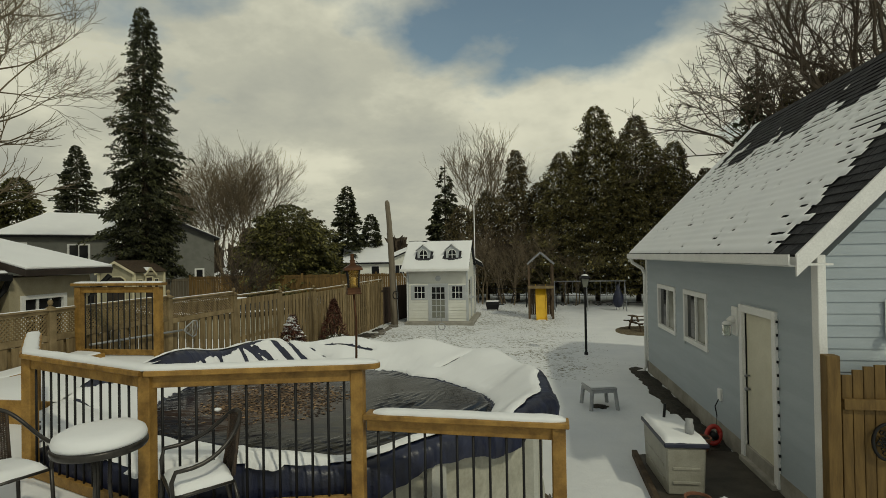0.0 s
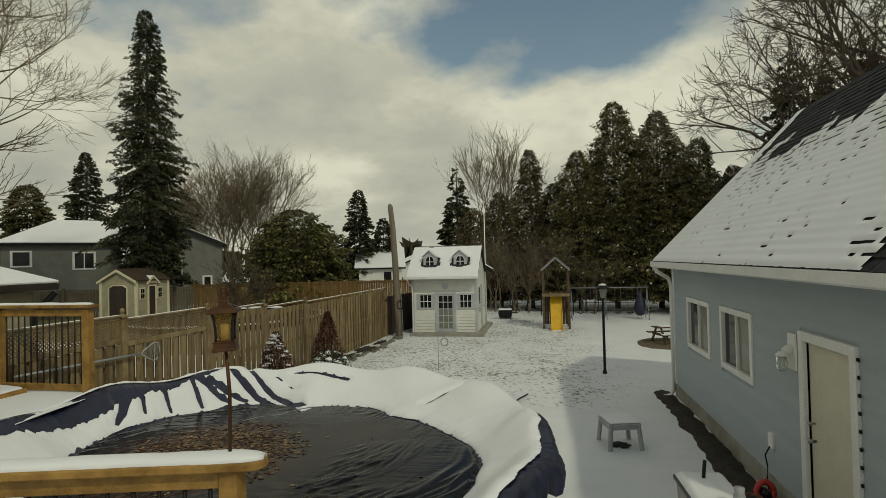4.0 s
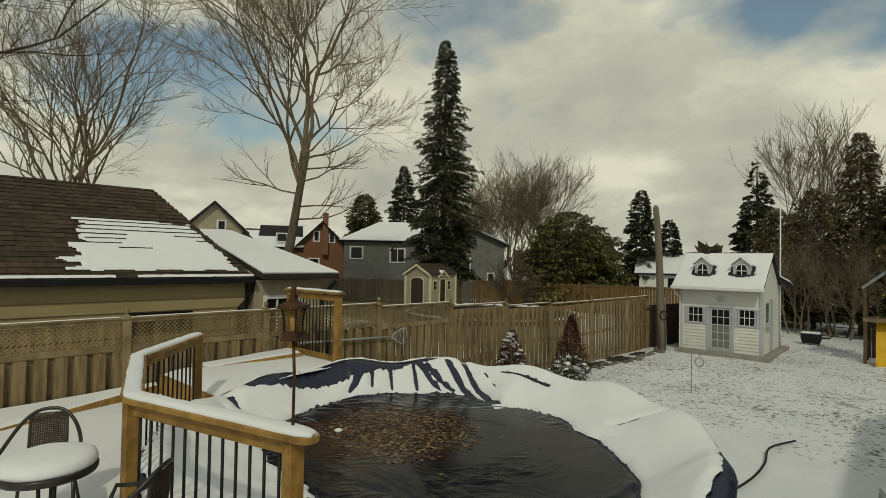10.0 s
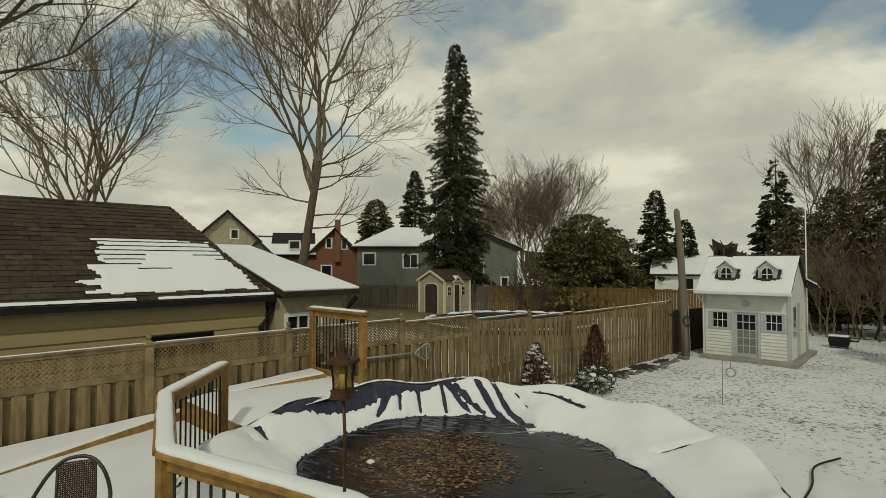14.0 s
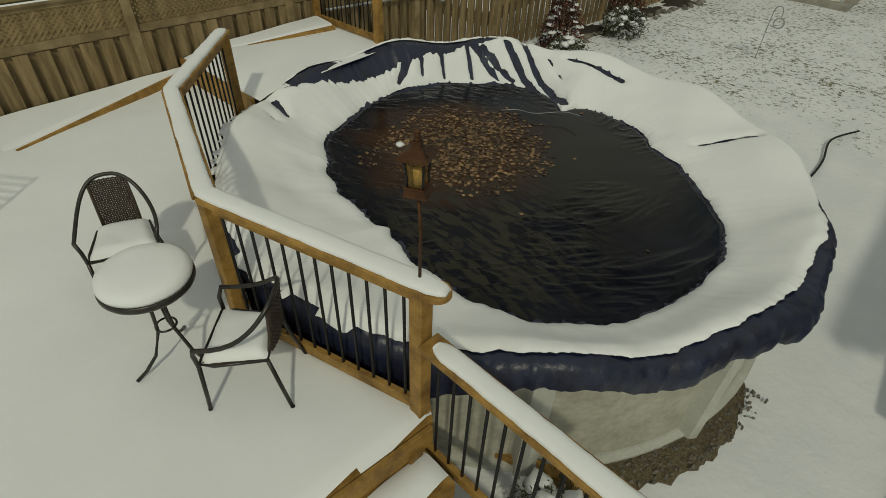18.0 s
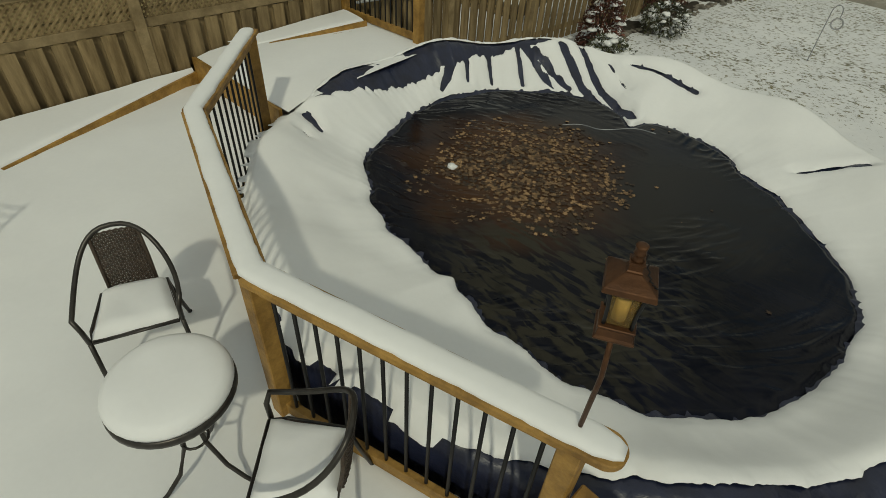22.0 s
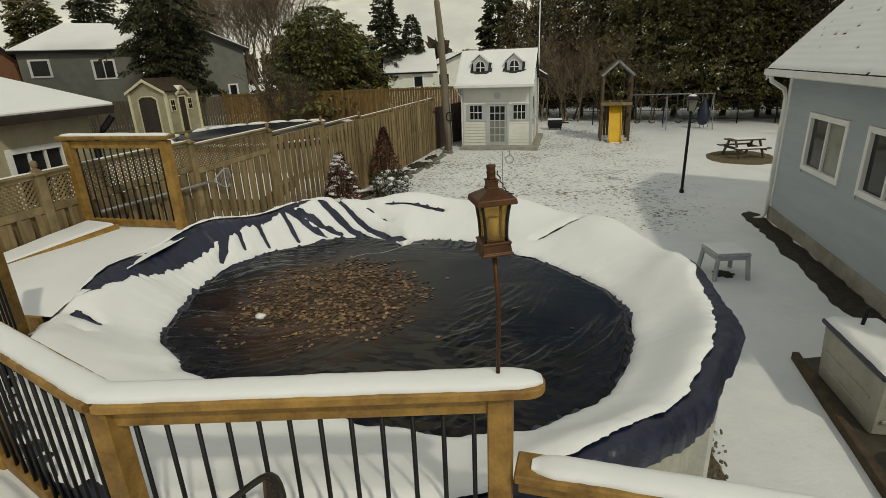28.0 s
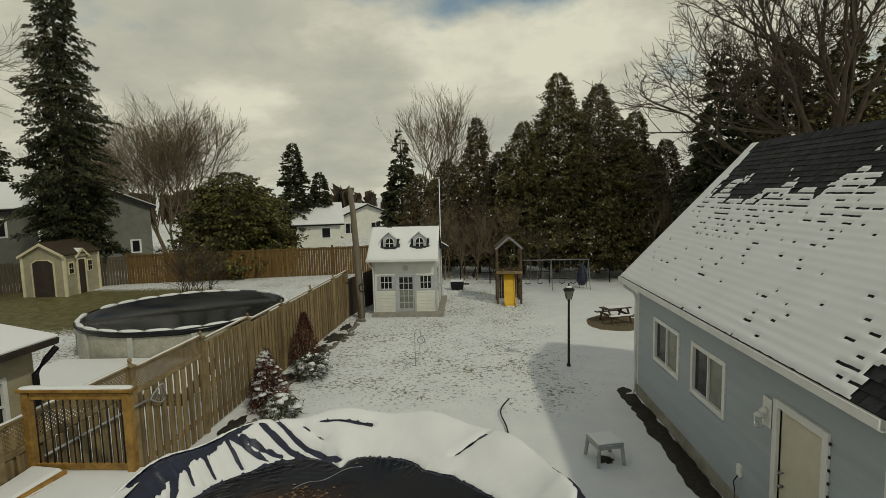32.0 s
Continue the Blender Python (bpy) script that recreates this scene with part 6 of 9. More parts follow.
def build_chair(x, y, rz, label):
    """Stacking bistro chair: hooped tube frame, wicker back, snow on the seat. It faces +y before it is turned."""
    c = thing("bistro_chair", label, "chair", "bistro chairs", at=(x, y, DECK_Z + 0.045))
    c.rotation_euler, c.scale = (0, 0, rz), (0.86, 0.86, 0.9)
    hoop = MB()
    pts = []
    for i in range(25):
        a = math.pi * i / 24
        xx = 0.285 * math.copysign(abs(math.cos(a)) ** 0.8, math.cos(a))
        yy = 0.20 - 0.485 * math.sin(a) ** 0.75
        zz = 0.62 + 0.26 * math.sin(a) ** 2
        pts.append((xx, yy, zz))
    pts = [(0.255, 0.215, 0.44), (0.262, 0.222, 0.55)] + pts + [(-0.262, 0.222, 0.55), (-0.255, 0.215, 0.44)]
    hoop.tube(pts, 0.0155, 8)
    part("arm_hoop", hoop, GREY_METAL, c, "curved tube arms and back hoop", smooth=True)
    for sx in (1, -1):
        for sy, p in ((1, [(sx * 0.255, 0.215, 0.445), (sx * 0.262, 0.23, 0.2), (sx * 0.265, 0.245, 0.0)]),
                      (-1, [(sx * 0.19, -0.2, 0.44), (sx * 0.21, -0.25, 0.22), (sx * 0.24, -0.31, 0.0)])):
            l = MB()
            l.tube(p, 0.0145, 8)
            part("leg", l, GREY_METAL, c, smooth=True)
            ft = MB()
            ft.lathe([(0.016, 0.0), (0.016, 0.02), (0.012, 0.022)], 8, (p[-1][0], p[-1][1], 0))
            part("foot_cap", ft, BLACK_METAL, c, smooth=True)
    sf = MB()
    ring = [(0.235, 0.22), (-0.235, 0.22), (-0.25, 0.12), (-0.2, -0.2), (0.2, -0.2), (0.25, 0.12), (0.235, 0.22)]
    sf.tube([(a, b, 0.44) for a, b in ring], 0.011, 8)
    part("seat_frame", sf, GREY_METAL, c, smooth=True)
    st = MB()
    st.prism([(0.225, 0.21), (-0.225, 0.21), (-0.24, 0.12), (-0.19, -0.19), (0.19, -0.19), (0.24, 0.12)], 0.43, 0.447)
    part("seat", st, WICKER, c)
    # woven back: crossing strands between two uprights
    bk = MB()
    k = 17
    zrow = [0.46 + 0.0165 * i for i in range(24)]
    for j, zz in enumerate(zrow):
        p = []
        for i in range(k):
            xx = -0.13 + 0.26 * i / (k - 1)
            yy = -0.205 - (zz - 0.45) * 0.12 - 0.03 * math.cos(xx * 9) + (0.006 if (i + j) % 2 else -0.006)
            p.append((xx, yy, zz))
        bk.tube(p, 0.0072, 5)
    for i in range(k):
        xx = -0.13 + 0.26 * i / (k - 1)
        bk.tube([(xx, -0.205 - (zz - 0.45) * 0.12 - 0.03 * math.cos(xx * 9) + (-0.006 if (i + j) % 2 else 0.006), zz) for j, zz in enumerate(zrow)], 0.0058, 4)
    part("backrest", bk, WICKER, c, "brown woven wicker backrest", smooth=True, kind="stuff")
    for sx in (1, -1):
        u = MB()
        u.tube([(sx * 0.14, -0.2, 0.44), (sx * 0.14, -0.235, 0.63), (sx * 0.135, -0.25, 0.83)], 0.011, 7)
        part("back_upright", u, WICKER, c, smooth=True)
    sn = MB()
    g = 14
    for j in range(g + 1):
        for i in range(g + 1):
            s, t = i / g * 2 - 1, j / g
            hw = 0.19 + 0.05 * t if t < 0.8 else 0.238
            e = min(1 - abs(s), t * 1.6, (1 - t) * 1.6)
            h = 0.448 + 0.058 * min(1, max(0, e) * 4) ** 0.5 + 0.01 * noise.noise(Vector((s * 2 + x, t * 3, 1))) + 0.13 * max(0, 0.22 - t) * (1 - s * s)
            sn.v.append((s * hw, -0.2 + 0.41 * t, h))
    for j in range(g):
        for i in range(g):
            o = j * (g + 1) + i
            sn.f.append((o, o + 1, o + g + 2, o + g + 1))
    part("seat_snow", sn, SNOW, c, "cushion of snow on the seat", smooth=True)
    return c


build_chair(-3.55, 4.70, -1.95, "metal bistro chair with wicker back and snowy seat beyond the table")
build_chair(-2.17, 4.80, 2.33, "metal bistro chair with wicker back turned against the railing")


def build_rack(x, y, rz):
    c = thing("folding_lounger", "grey metal folding garden chair half buried in snow", "garden chair", at=(x, y, DECK_Z + 0.04))
    c.rotation_euler = (0, 0, rz)
    for sx in (-0.25, 0.25):
        f = MB()
        f.tube([(sx, -0.1, 0.0), (sx, 0.02, 0.4), (sx, 0.12, 0.95)], 0.012, 8)
        part("side_rail", f, GREY_METAL, c, smooth=True)
        f = MB()
        f.tube([(sx, 0.35, 0.0), (sx, 0.05, 0.42)], 0.011, 8)
        part("leg", f, GREY_METAL, c, smooth=True)
        f = MB()
        f.tube([(sx, 0.02, 0.4), (sx, -0.42, 0.42), (sx, -0.44, 0.0)], 0.011, 8)
        part("front_leg", f, GREY_METAL, c, smooth=True)
    for i in range(6):
        f = MB()
        z = 0.45 + 0.09 * i
        f.tube([(-0.25, 0.02 + (z - 0.4) * 0.18, z), (0.25, 0.02 + (z - 0.4) * 0.18, z)], 0.009, 6)
        part("back_slat", f, GREY_METAL, c, smooth=True)


build_rack(-5.15, 3.70, 0.6)


# ---- yard, near the garage ----
def build_deck_box():
    b = thing("storage_box", "resin storage box with a navy rim and snow on its lid", "storage box", at=(1.705, 8.59, 0.04))
    b.rotation_euler = (0, 0, 0.04)
    w, d, h = 0.225, 0.50, 0.56
    m = MB()
    m.add([(sx * w * k, sy * d * k, z) for z, k in ((0.0, 0.93), (h, 1.0)) for sx, sy in ((-1, -1), (1, -1), (1, 1), (-1, 1))],
          [(3, 2, 1, 0), (4, 5, 6, 7), (0, 1, 5, 4), (1, 2, 6, 5), (2, 3, 7, 6), (3, 0, 4, 7)])
    part("body", m, BIN_BODY, b, "pale translucent resin body", bevel=0.02)
    for sx, sy, ex, ey in ((-1, 0, 0, 0.38), (1, 0, 0, 0.38), (0, -1, 0.15, 0), (0, 1, 0.15, 0)):
        for z in (0.14, 0.3):
            r = MB()
            cx, cy = sx * w * 0.975, sy * d * 0.975
            r.box(cx - max(ex, 0.008), cx + max(ex, 0.008), cy - max(ey, 0.008), cy + max(ey, 0.008), z, z + 0.03)
            part("moulded_rib", r, BIN_BODY, b, bevel=0.003)
    m = MB()
    m.box(-w - 0.025, w + 0.025, -d - 0.025, d + 0.025, h, h + 0.055)
    part("lid", m, BIN_RIM, b, "navy lid rim", bevel=0.012)
    s = MB()
    g = 20
    for j in range(g + 1):
        for i in range(g + 1):
            a, c = i / g * 2 - 1, j / g * 2 - 1
            e = min(1 - abs(a), (1 - abs(c)) * 2)
            s.v.append((a * (w + 0.012), c * (d + 0.012), h + 0.056 + 0.05 * min(1, e * 5) ** 0.5 + 0.012 * noise.noise(Vector((a * 2, c * 4, 3)))))
    for j in range(g):
        for i in range(g):
            o = j * (g + 1) + i
            s.f.append((o, o + 1, o + g + 2, o + g + 1))
    part("lid_snow", s, SNOW, b, smooth=True)
    k = thing("glass_jar", "empty glass jar standing on the snowy lid", "jar", at=(1.82, 8.3, 0.70))
    j = MB()
    j.lathe([(0.05, 0.0), (0.052, 0.09), (0.04, 0.13), (0.045, 0.17)], 14)
    part("jar_body", j, PLASTIC_GREY, k, smooth=True)
    p = thing("hand_brush", "black brush handle sticking out of the lid snow", "brush", at=(1.68, 8.9, 0.68))
    j = MB()
    j.tube([(0, 0, 0), (0.02, 0, 0.2)], 0.018, 8)
    part("handle", j, BLACK_METAL, p, smooth=True)


build_deck_box()


def pot(x, y, r, h, label, material=TERRACOTTA):
    p = thing("plant_pot", label, "plant pot", at=(x, y, 0.03))
    m = MB()
    m.lathe([(r * 0.68, 0.0), (r * 0.95, h * 0.82), (r * 1.06, h * 0.82), (r * 1.08, h), (r * 0.96, h), (r * 0.9, h * 0.84)], 22)
    part("pot_body", m, material, p, smooth=False)
    s = MB()
    s.lathe([(r * 0.93, h * 0.86), (r * 0.85, h * 0.9), (r * 0.3, h * 0.93), (0.01, h * 0.92)], 18)
    part("soil", s, SOIL, p, smooth=True)
    return p


pot(1.70, 7.62, 0.13, 0.22, "brown terracotta pot beside the storage box")
pot(2.36, 9.62, 0.12, 0.2, "small dark pot by the garage door")


def foliage_ball(name, label, category, x, y, z, rx, rz, count, size, material, seed, tops=None, core=True, group="", snow=0):
    """A shrub: stems and many small leaf sprays filling an uneven mound or cone."""
    rng = random.Random(seed)
    t = thing(name, label, category, group, at=(x, y, z))
    st = MB()
    for k in range(7):
        a = rng.uniform(0, 6.28)
        st.tube([(0, 0, -0.05), (0.3 * rx * math.cos(a), 0.3 * rx * math.sin(a), rz * 0.5), (0.5 * rx * math.cos(a), 0.5 * rx * math.sin(a), rz * 0.85)], [0.02 * rz, 0.014 * rz, 0.004], 5)
    part("stems", st, TWIG, t)
    lv = MB()
    for k in range(count):
        f = rng.random() ** 0.8
        prof = tops(f) if tops else math.sqrt(max(0.02, 1 - (f * 2 - 0.9) ** 2 / 1.3))
        a = rng.uniform(0, 6.2832)
        lump = 1 + 0.30 * noise.noise(Vector((math.cos(a) * 2, math.sin(a) * 2, f * 3 + seed))) + 0.22 * noise.noise(Vector((math.cos(a) * 5, math.sin(a) * 5, f * 8 + seed)))
        r = rx * prof * lump * math.sqrt(rng.uniform(0.25, 1.0))
        p = Vector((r * math.cos(a), r * math.sin(a), rz * f))
        s = size * rng.uniform(0.6, 1.3)
        m = Matrix.Translation(p) @ Euler((rng.uniform(-1, 1), rng.uniform(-1, 1), a)).to_matrix().to_4x4()
        lv.add([m @ Vector(q) for q in ((0, -s * 0.35, 0), (s * 0.55, 0, s * 0.15), (s * 1.1, s * 0.05, 0), (s * 0.5, s * 0.35, s * 0.1))], [(0, 1, 3), (1, 2, 3)])
    part("foliage", lv, material, t, kind="stuff")
    if snow:
        caps = MB()
        for k in range(snow):
            f = rng.uniform(0.25, 0.98)
            a = rng.uniform(0, 6.2832)
            prof = tops(f) if tops else math.sqrt(max(0.02, 1 - (f * 2 - 0.9) ** 2 / 1.3))
            r, w = rx * prof * rng.uniform(0.55, 1.0), rng.uniform(0.045, 0.115)
            o = len(caps.v)
            caps.lathe([(w, 0.0), (w * 0.92, w * 0.3), (w * 0.55, w * 0.55), (0.004, w * 0.6)], 8, (r * math.cos(a), r * math.sin(a), rz * f))
            for i in range(o, len(caps.v)):
                q = Vector(caps.v[i])
                caps.v[i] = tuple(q + Vector((noise.noise(q * 14), noise.noise(q * 14 + Vector((5, 0, 0))), 0.5 * noise.noise(q * 14 + Vector((0, 9, 0))))) * 0.05)
        part("snow_clumps", caps, SNOW, t, "clumps of snow on the twigs", smooth=True, kind="stuff")
    return t


foliage_ball("potted_shrub", "snow-covered low shrub beside the storage box", "shrub", 2.0, 7.36, 0.03, 0.25, 0.26, 500, 0.05, SNOWY_SHRUB, 3, snow=26)
CONE = lambda f: max(0.04, 1.0 - f ** 1.5) * (0.75 + 0.25 * min(1, f * 5))
foliage_ball("snowy_shrub", "rust-brown conical shrub dusted with snow by the fence", "shrub", -5.87, 14.25, -0.05, 0.50, 1.42, 2600, 0.085, RUSTY, 5, CONE, group="fence shrubs", snow=55)
foliage_ball("rust_shrub", "narrow rust-red conifer beside the fence", "shrub", -5.95, 17.35, -0.08, 0.46, 1.6, 2600, 0.085, RUST_CLEAR, 6, CONE, group="fence shrubs")
foliage_ball("low_evergreen", "low evergreen weighed down with snow", "shrub", -5.38, 13.75, -0.05, 0.42, 0.5, 1300, 0.075, SNOWY_SHRUB, 7, group="fence shrubs", snow=34)
foliage_ball("low_evergreen", "snowy green shrub at the foot of the red conifer", "shrub", -5.50, 16.4, -0.06, 0.5, 0.62, 1700, 0.075, SNOWY_SHRUB, 8, group="fence shrubs", snow=46)
foliage_ball("bed_plant", "small snowy plant in the timber-edged bed", "plant", -0.45, 5.8, 0.0, 0.3, 0.34, 420, 0.055, SNOWY_SHRUB, 9, snow=9)


def build_rocks():
    rng = random.Random(12)
    shapes = []
    for k in range(5):
        bm = bmesh.new()
        bmesh.ops.create_icosphere(bm, subdivisions=2, radius=1.0)
        for v in bm.verts:
            v.co *= 0.8 + 0.35 * noise.noise(v.co * 1.4 + Vector((k * 9, 0, 0)))
            v.co.z *= 0.6
        me = bpy.data.meshes.new("stone")
        bm.to_mesh(me)
        bm.free()
        me.materials.append(ROCK)
        shapes.append(me)
    e = thing("stone_edging", "row of field stones edging the fence bed", "stones", kind="structure")
    for k in range(64):
        y = 12.6 + k * 0.165 + rng.uniform(-0.06, 0.06)
        x = fence_x(y) + 0.75 + 0.22 * noise.noise(Vector((y * 0.5, 1, 1))) + rng.uniform(-0.13, 0.13)
        o = part("stone", shapes[k % 5], None, e)
        s = rng.uniform(0.06, 0.15)
        o.location, o.scale, o.rotation_euler = (x, y, ground_z(x, y) + s * 0.2), (s, s * rng.uniform(0.7, 1.2), s), (0, 0, rng.uniform(0, 6))


build_rocks()
for i in range(7):
    yy = 13.2 + 1.45 * i
    flat_patch("bed_soil", SOIL, fence_x(yy) + 0.42, yy, 0.2 + 0.1 * (i % 3), 0.55, 0.005, "dark earth showing along the fence", "soil", 30 + i, 0.5, 0.025)

for i in range(6):
    yy = 10.15 + 0.92 * i
    flat_patch("wall_soil", SOIL, 2.62 - 0.03 * (i % 2), yy, 0.22, 0.78, 0.01, "wet bare earth along the garage footing", "soil", 50 + i, 0.25, 0.02)


def build_pad():
    p = thing("concrete_pad", "wet dark concrete slab by the garage door", "slab", kind="structure")
    m = MB()
    m.prism([(2.0, 6.6), (2.81, 6.6), (2.81, 9.6), (2.15, 9.6), (1.44, 9.35), (1.37, 6.6)], -0.2, 0.045)
    part("slab", m, PAVER, p, bevel=0.01)
    t = MB()
    t.beam((1.40, 9.4, 0.04), (1.32, 6.6, 0.04), 0.07, 0.1)
    part("timber_edge", t, PLAY_WOOD, p, bevel=0.006)


build_pad()


def build_cable_reel():
    r = thing("cable_reel", "red cable reel lying by the garage door", "cable reel", at=(2.6, 9.85, 0.06))
    m = MB()
    m.tube([(0.09 * math.cos(i * 0.4), 0.05 * math.sin(i * 0.4) + 0.02, 0.12 + 0.11 * math.sin(i * 0.4 + 0.3)) for i in range(17)], 0.035, 8)
    part("coil", m, RED, r, smooth=True)
    m = MB()
    m.tube([(0, -0.06, 0.12), (0, 0.08, 0.12)], 0.05, 10)
    part("hub", m, BLACK_METAL, r, smooth=True)


build_cable_reel()


def build_stool():
    s = thing("side_table", "small grey resin side table with thin snow on top", "side table", at=(1.25, 11.80, 0.0))
    s.rotation_euler = (0, 0, 0.25)
    m = MB()
    m.box(-0.25, 0.25, -0.25, 0.25, 0.36, 0.40)
    part("top", m, PLASTIC_GREY, s, bevel=0.012)
    for sx in (-1, 1):
        for sy in (-1, 1):
            l = MB()
            l.beam((sx * 0.215, sy * 0.215, 0.36), (sx * 0.25, sy * 0.25, -0.01), 0.055, 0.055)
            part("leg", l, PLASTIC_GREY, s, bevel=0.006)
    for a, b in (((-0.2, -0.23), (0.2, -0.23)), ((-0.2, 0.23), (0.2, 0.23)), ((-0.23, -0.2), (-0.23, 0.2)), ((0.23, -0.2), (0.23, 0.2))):
        l = MB()
        l.beam((*a, 0.335), (*b, 0.335), 0.02, 0.05)
        part("apron", l, PLASTIC_GREY, s)
    sn = MB()
    sn.box(-0.235, 0.235, -0.235, 0.235, 0.401, 0.425)
    part("top_snow", sn, SNOW, s, bevel=0.012)
    flat_patch("bare_patch", SOIL, 1.25, 11.78, 0.17, 0.15, 0.008, "dark patch on the ground under the side table", "soil", 71, 0.5, 0.012)


build_stool()


def build_lamp_post():
    x, y = 1.62, 17.15
    l = thing("lamp_post", "black garden lamp post with a lantern head in the snow", "lamp post", at=(x, y, ground_z(x, y)))
    m = MB()
    m.lathe([(0.055, -0.1), (0.055, 0.06), (0.035, 0.09), (0.034, 1.0), (0.03, 1.85), (0.045, 1.88), (0.03, 1.92)], 12)
    part("pole", m, BLACK_METAL, l, smooth=True)
    m = MB()
    m.add([(s * a, t * a, z) for a, z in ((0.06, 1.92), (0.11, 2.17)) for s, t in ((-1, -1), (1, -1), (1, 1), (-1, 1))],
          [(3, 2, 1, 0), (4, 5, 6, 7), (0, 1, 5, 4), (1, 2, 6, 5), (2, 3, 7, 6), (3, 0, 4, 7)])
    part("glass", m, GLASS_PALE, l, "frosted lantern glass")
    for s, t in ((-1, -1), (1, -1), (1, 1), (-1, 1)):
        k = MB()
        k.tube([(s * 0.062, t * 0.062, 1.91), (s * 0.113, t * 0.113, 2.18)], 0.008, 6)
        part("cage_bar", k, BLACK_METAL, l)
    m = MB()
    m.lathe([(0.17, 2.17), (0.17, 2.185), (0.11, 2.24), (0.03, 2.28), (0.02, 2.33), (0.03, 2.35), (0.005, 2.37)], 8)
    part("cap", m, BLACK_METAL, l)
    sn = MB()
    sn.lathe([(0.1, 2.245), (0.085, 2.27), (0.02, 2.295)], 8)
    part("cap_snow", sn, SNOW, l, smooth=True)


build_lamp_post()


def build_hook():
    x, y = -2.73, 17.3
    h = thing("feeder_hook", "thin shepherd's hook with a hanging ring in the lawn", "garden hook", at=(x, y, ground_z(x, y)))
    m = MB()
    m.tube([(0, 0, -0.1), (0, 0, 0.95)] + [(0.09 - 0.09 * math.cos(a), 0, 0.95 + 0.13 * math.sin(a)) for a in (0.5, 1.0, 1.57, 2.1, 2.6, 3.14)] + [(0.18, 0, 0.88)], 0.009, 6)
    part("hook", m, GALV, h, smooth=True)
    m = MB()
    m.tube([(0.18 + 0.1 * math.sin(i * 0.524), 0, 0.76 + 0.1 * math.cos(i * 0.524)) for i in range(13)], 0.016, 6)
    part("ring", m, PLASTIC_GREY, h, "grey hanging ring", smooth=True)


build_hook()


def build_hose():
    for name, lab, pts, r in (("garden_hose", "black hose end lying over the snow", [(-0.24, 9.36, 1.2), (-0.2, 9.6, 0.8), (-0.3, 10.0, 0.3), (-0.5, 10.6, 0.06), (-0.6, 11.1, 0.05), (-0.44, 12.2, 0.05), (-0.42, 13.0, 0.05), (-0.5, 13.86, 0.05), (-0.25, 14.6, 0.04)], 0.016),):
        h = thing(name, lab, "hose")
        m = MB()
        v = [Vector(p) for p in pts]
        fine = []
        for k in range(len(v) - 1):
            a, b, c, d = v[max(k - 1, 0)], v[k], v[k + 1], v[min(k + 2, len(v) - 1)]
            for t in (0, 0.2, 0.4, 0.6, 0.8):
                fine.append(0.5 * ((2 * b) + (c - a) * t + (2 * a - 5 * b + 4 * c - d) * t * t + (3 * b - a - 3 * c + d) * t ** 3))
        m.tube(fine + [v[-1]], r, 7)
        part("hose", m, BLACK_METAL, h, smooth=True)


build_hose()


def build_bed():
    b = thing("planting_bed", "timber-edged planting bed beside the pool", "planting bed", kind="structure")
    for p, q in (((-1.05, 5.95), (0.05, 6.35)), ((0.05, 6.39), (0.27, 5.5))):
        m = MB()
        m.beam((*p, 0.06), (*q, 0.06), 0.09, 0.14)
        part("edge_timber", m, DECK_WOOD, b, bevel=0.008)
    w = thing("watering_can", "dark green watering can lying in the snow", "watering can", at=(-0.1, 5.8, 0.03))
    w.rotation_euler = (0, 0, 0.7)
    m = MB()
    m.lathe([(0.10, 0.0), (0.115, 0.02), (0.11, 0.2), (0.085, 0.24)], 18)
    part("body", m, GREEN, w, smooth=True)
    m = MB()
    m.tube([(0.09, 0, 0.05), (0.2, 0, 0.14), (0.3, 0, 0.27)], [0.026, 0.02, 0.015], 10)
    part("spout", m, GREEN, w, smooth=True)
    m = MB()
    m.tube([(-0.09, 0, 0.06), (-0.2, 0, 0.12), (-0.19, 0, 0.26), (-0.08, 0, 0.33), (0.04, 0, 0.27)], 0.012, 8)
    part("handle", m, GREEN, w, smooth=True)


build_bed()


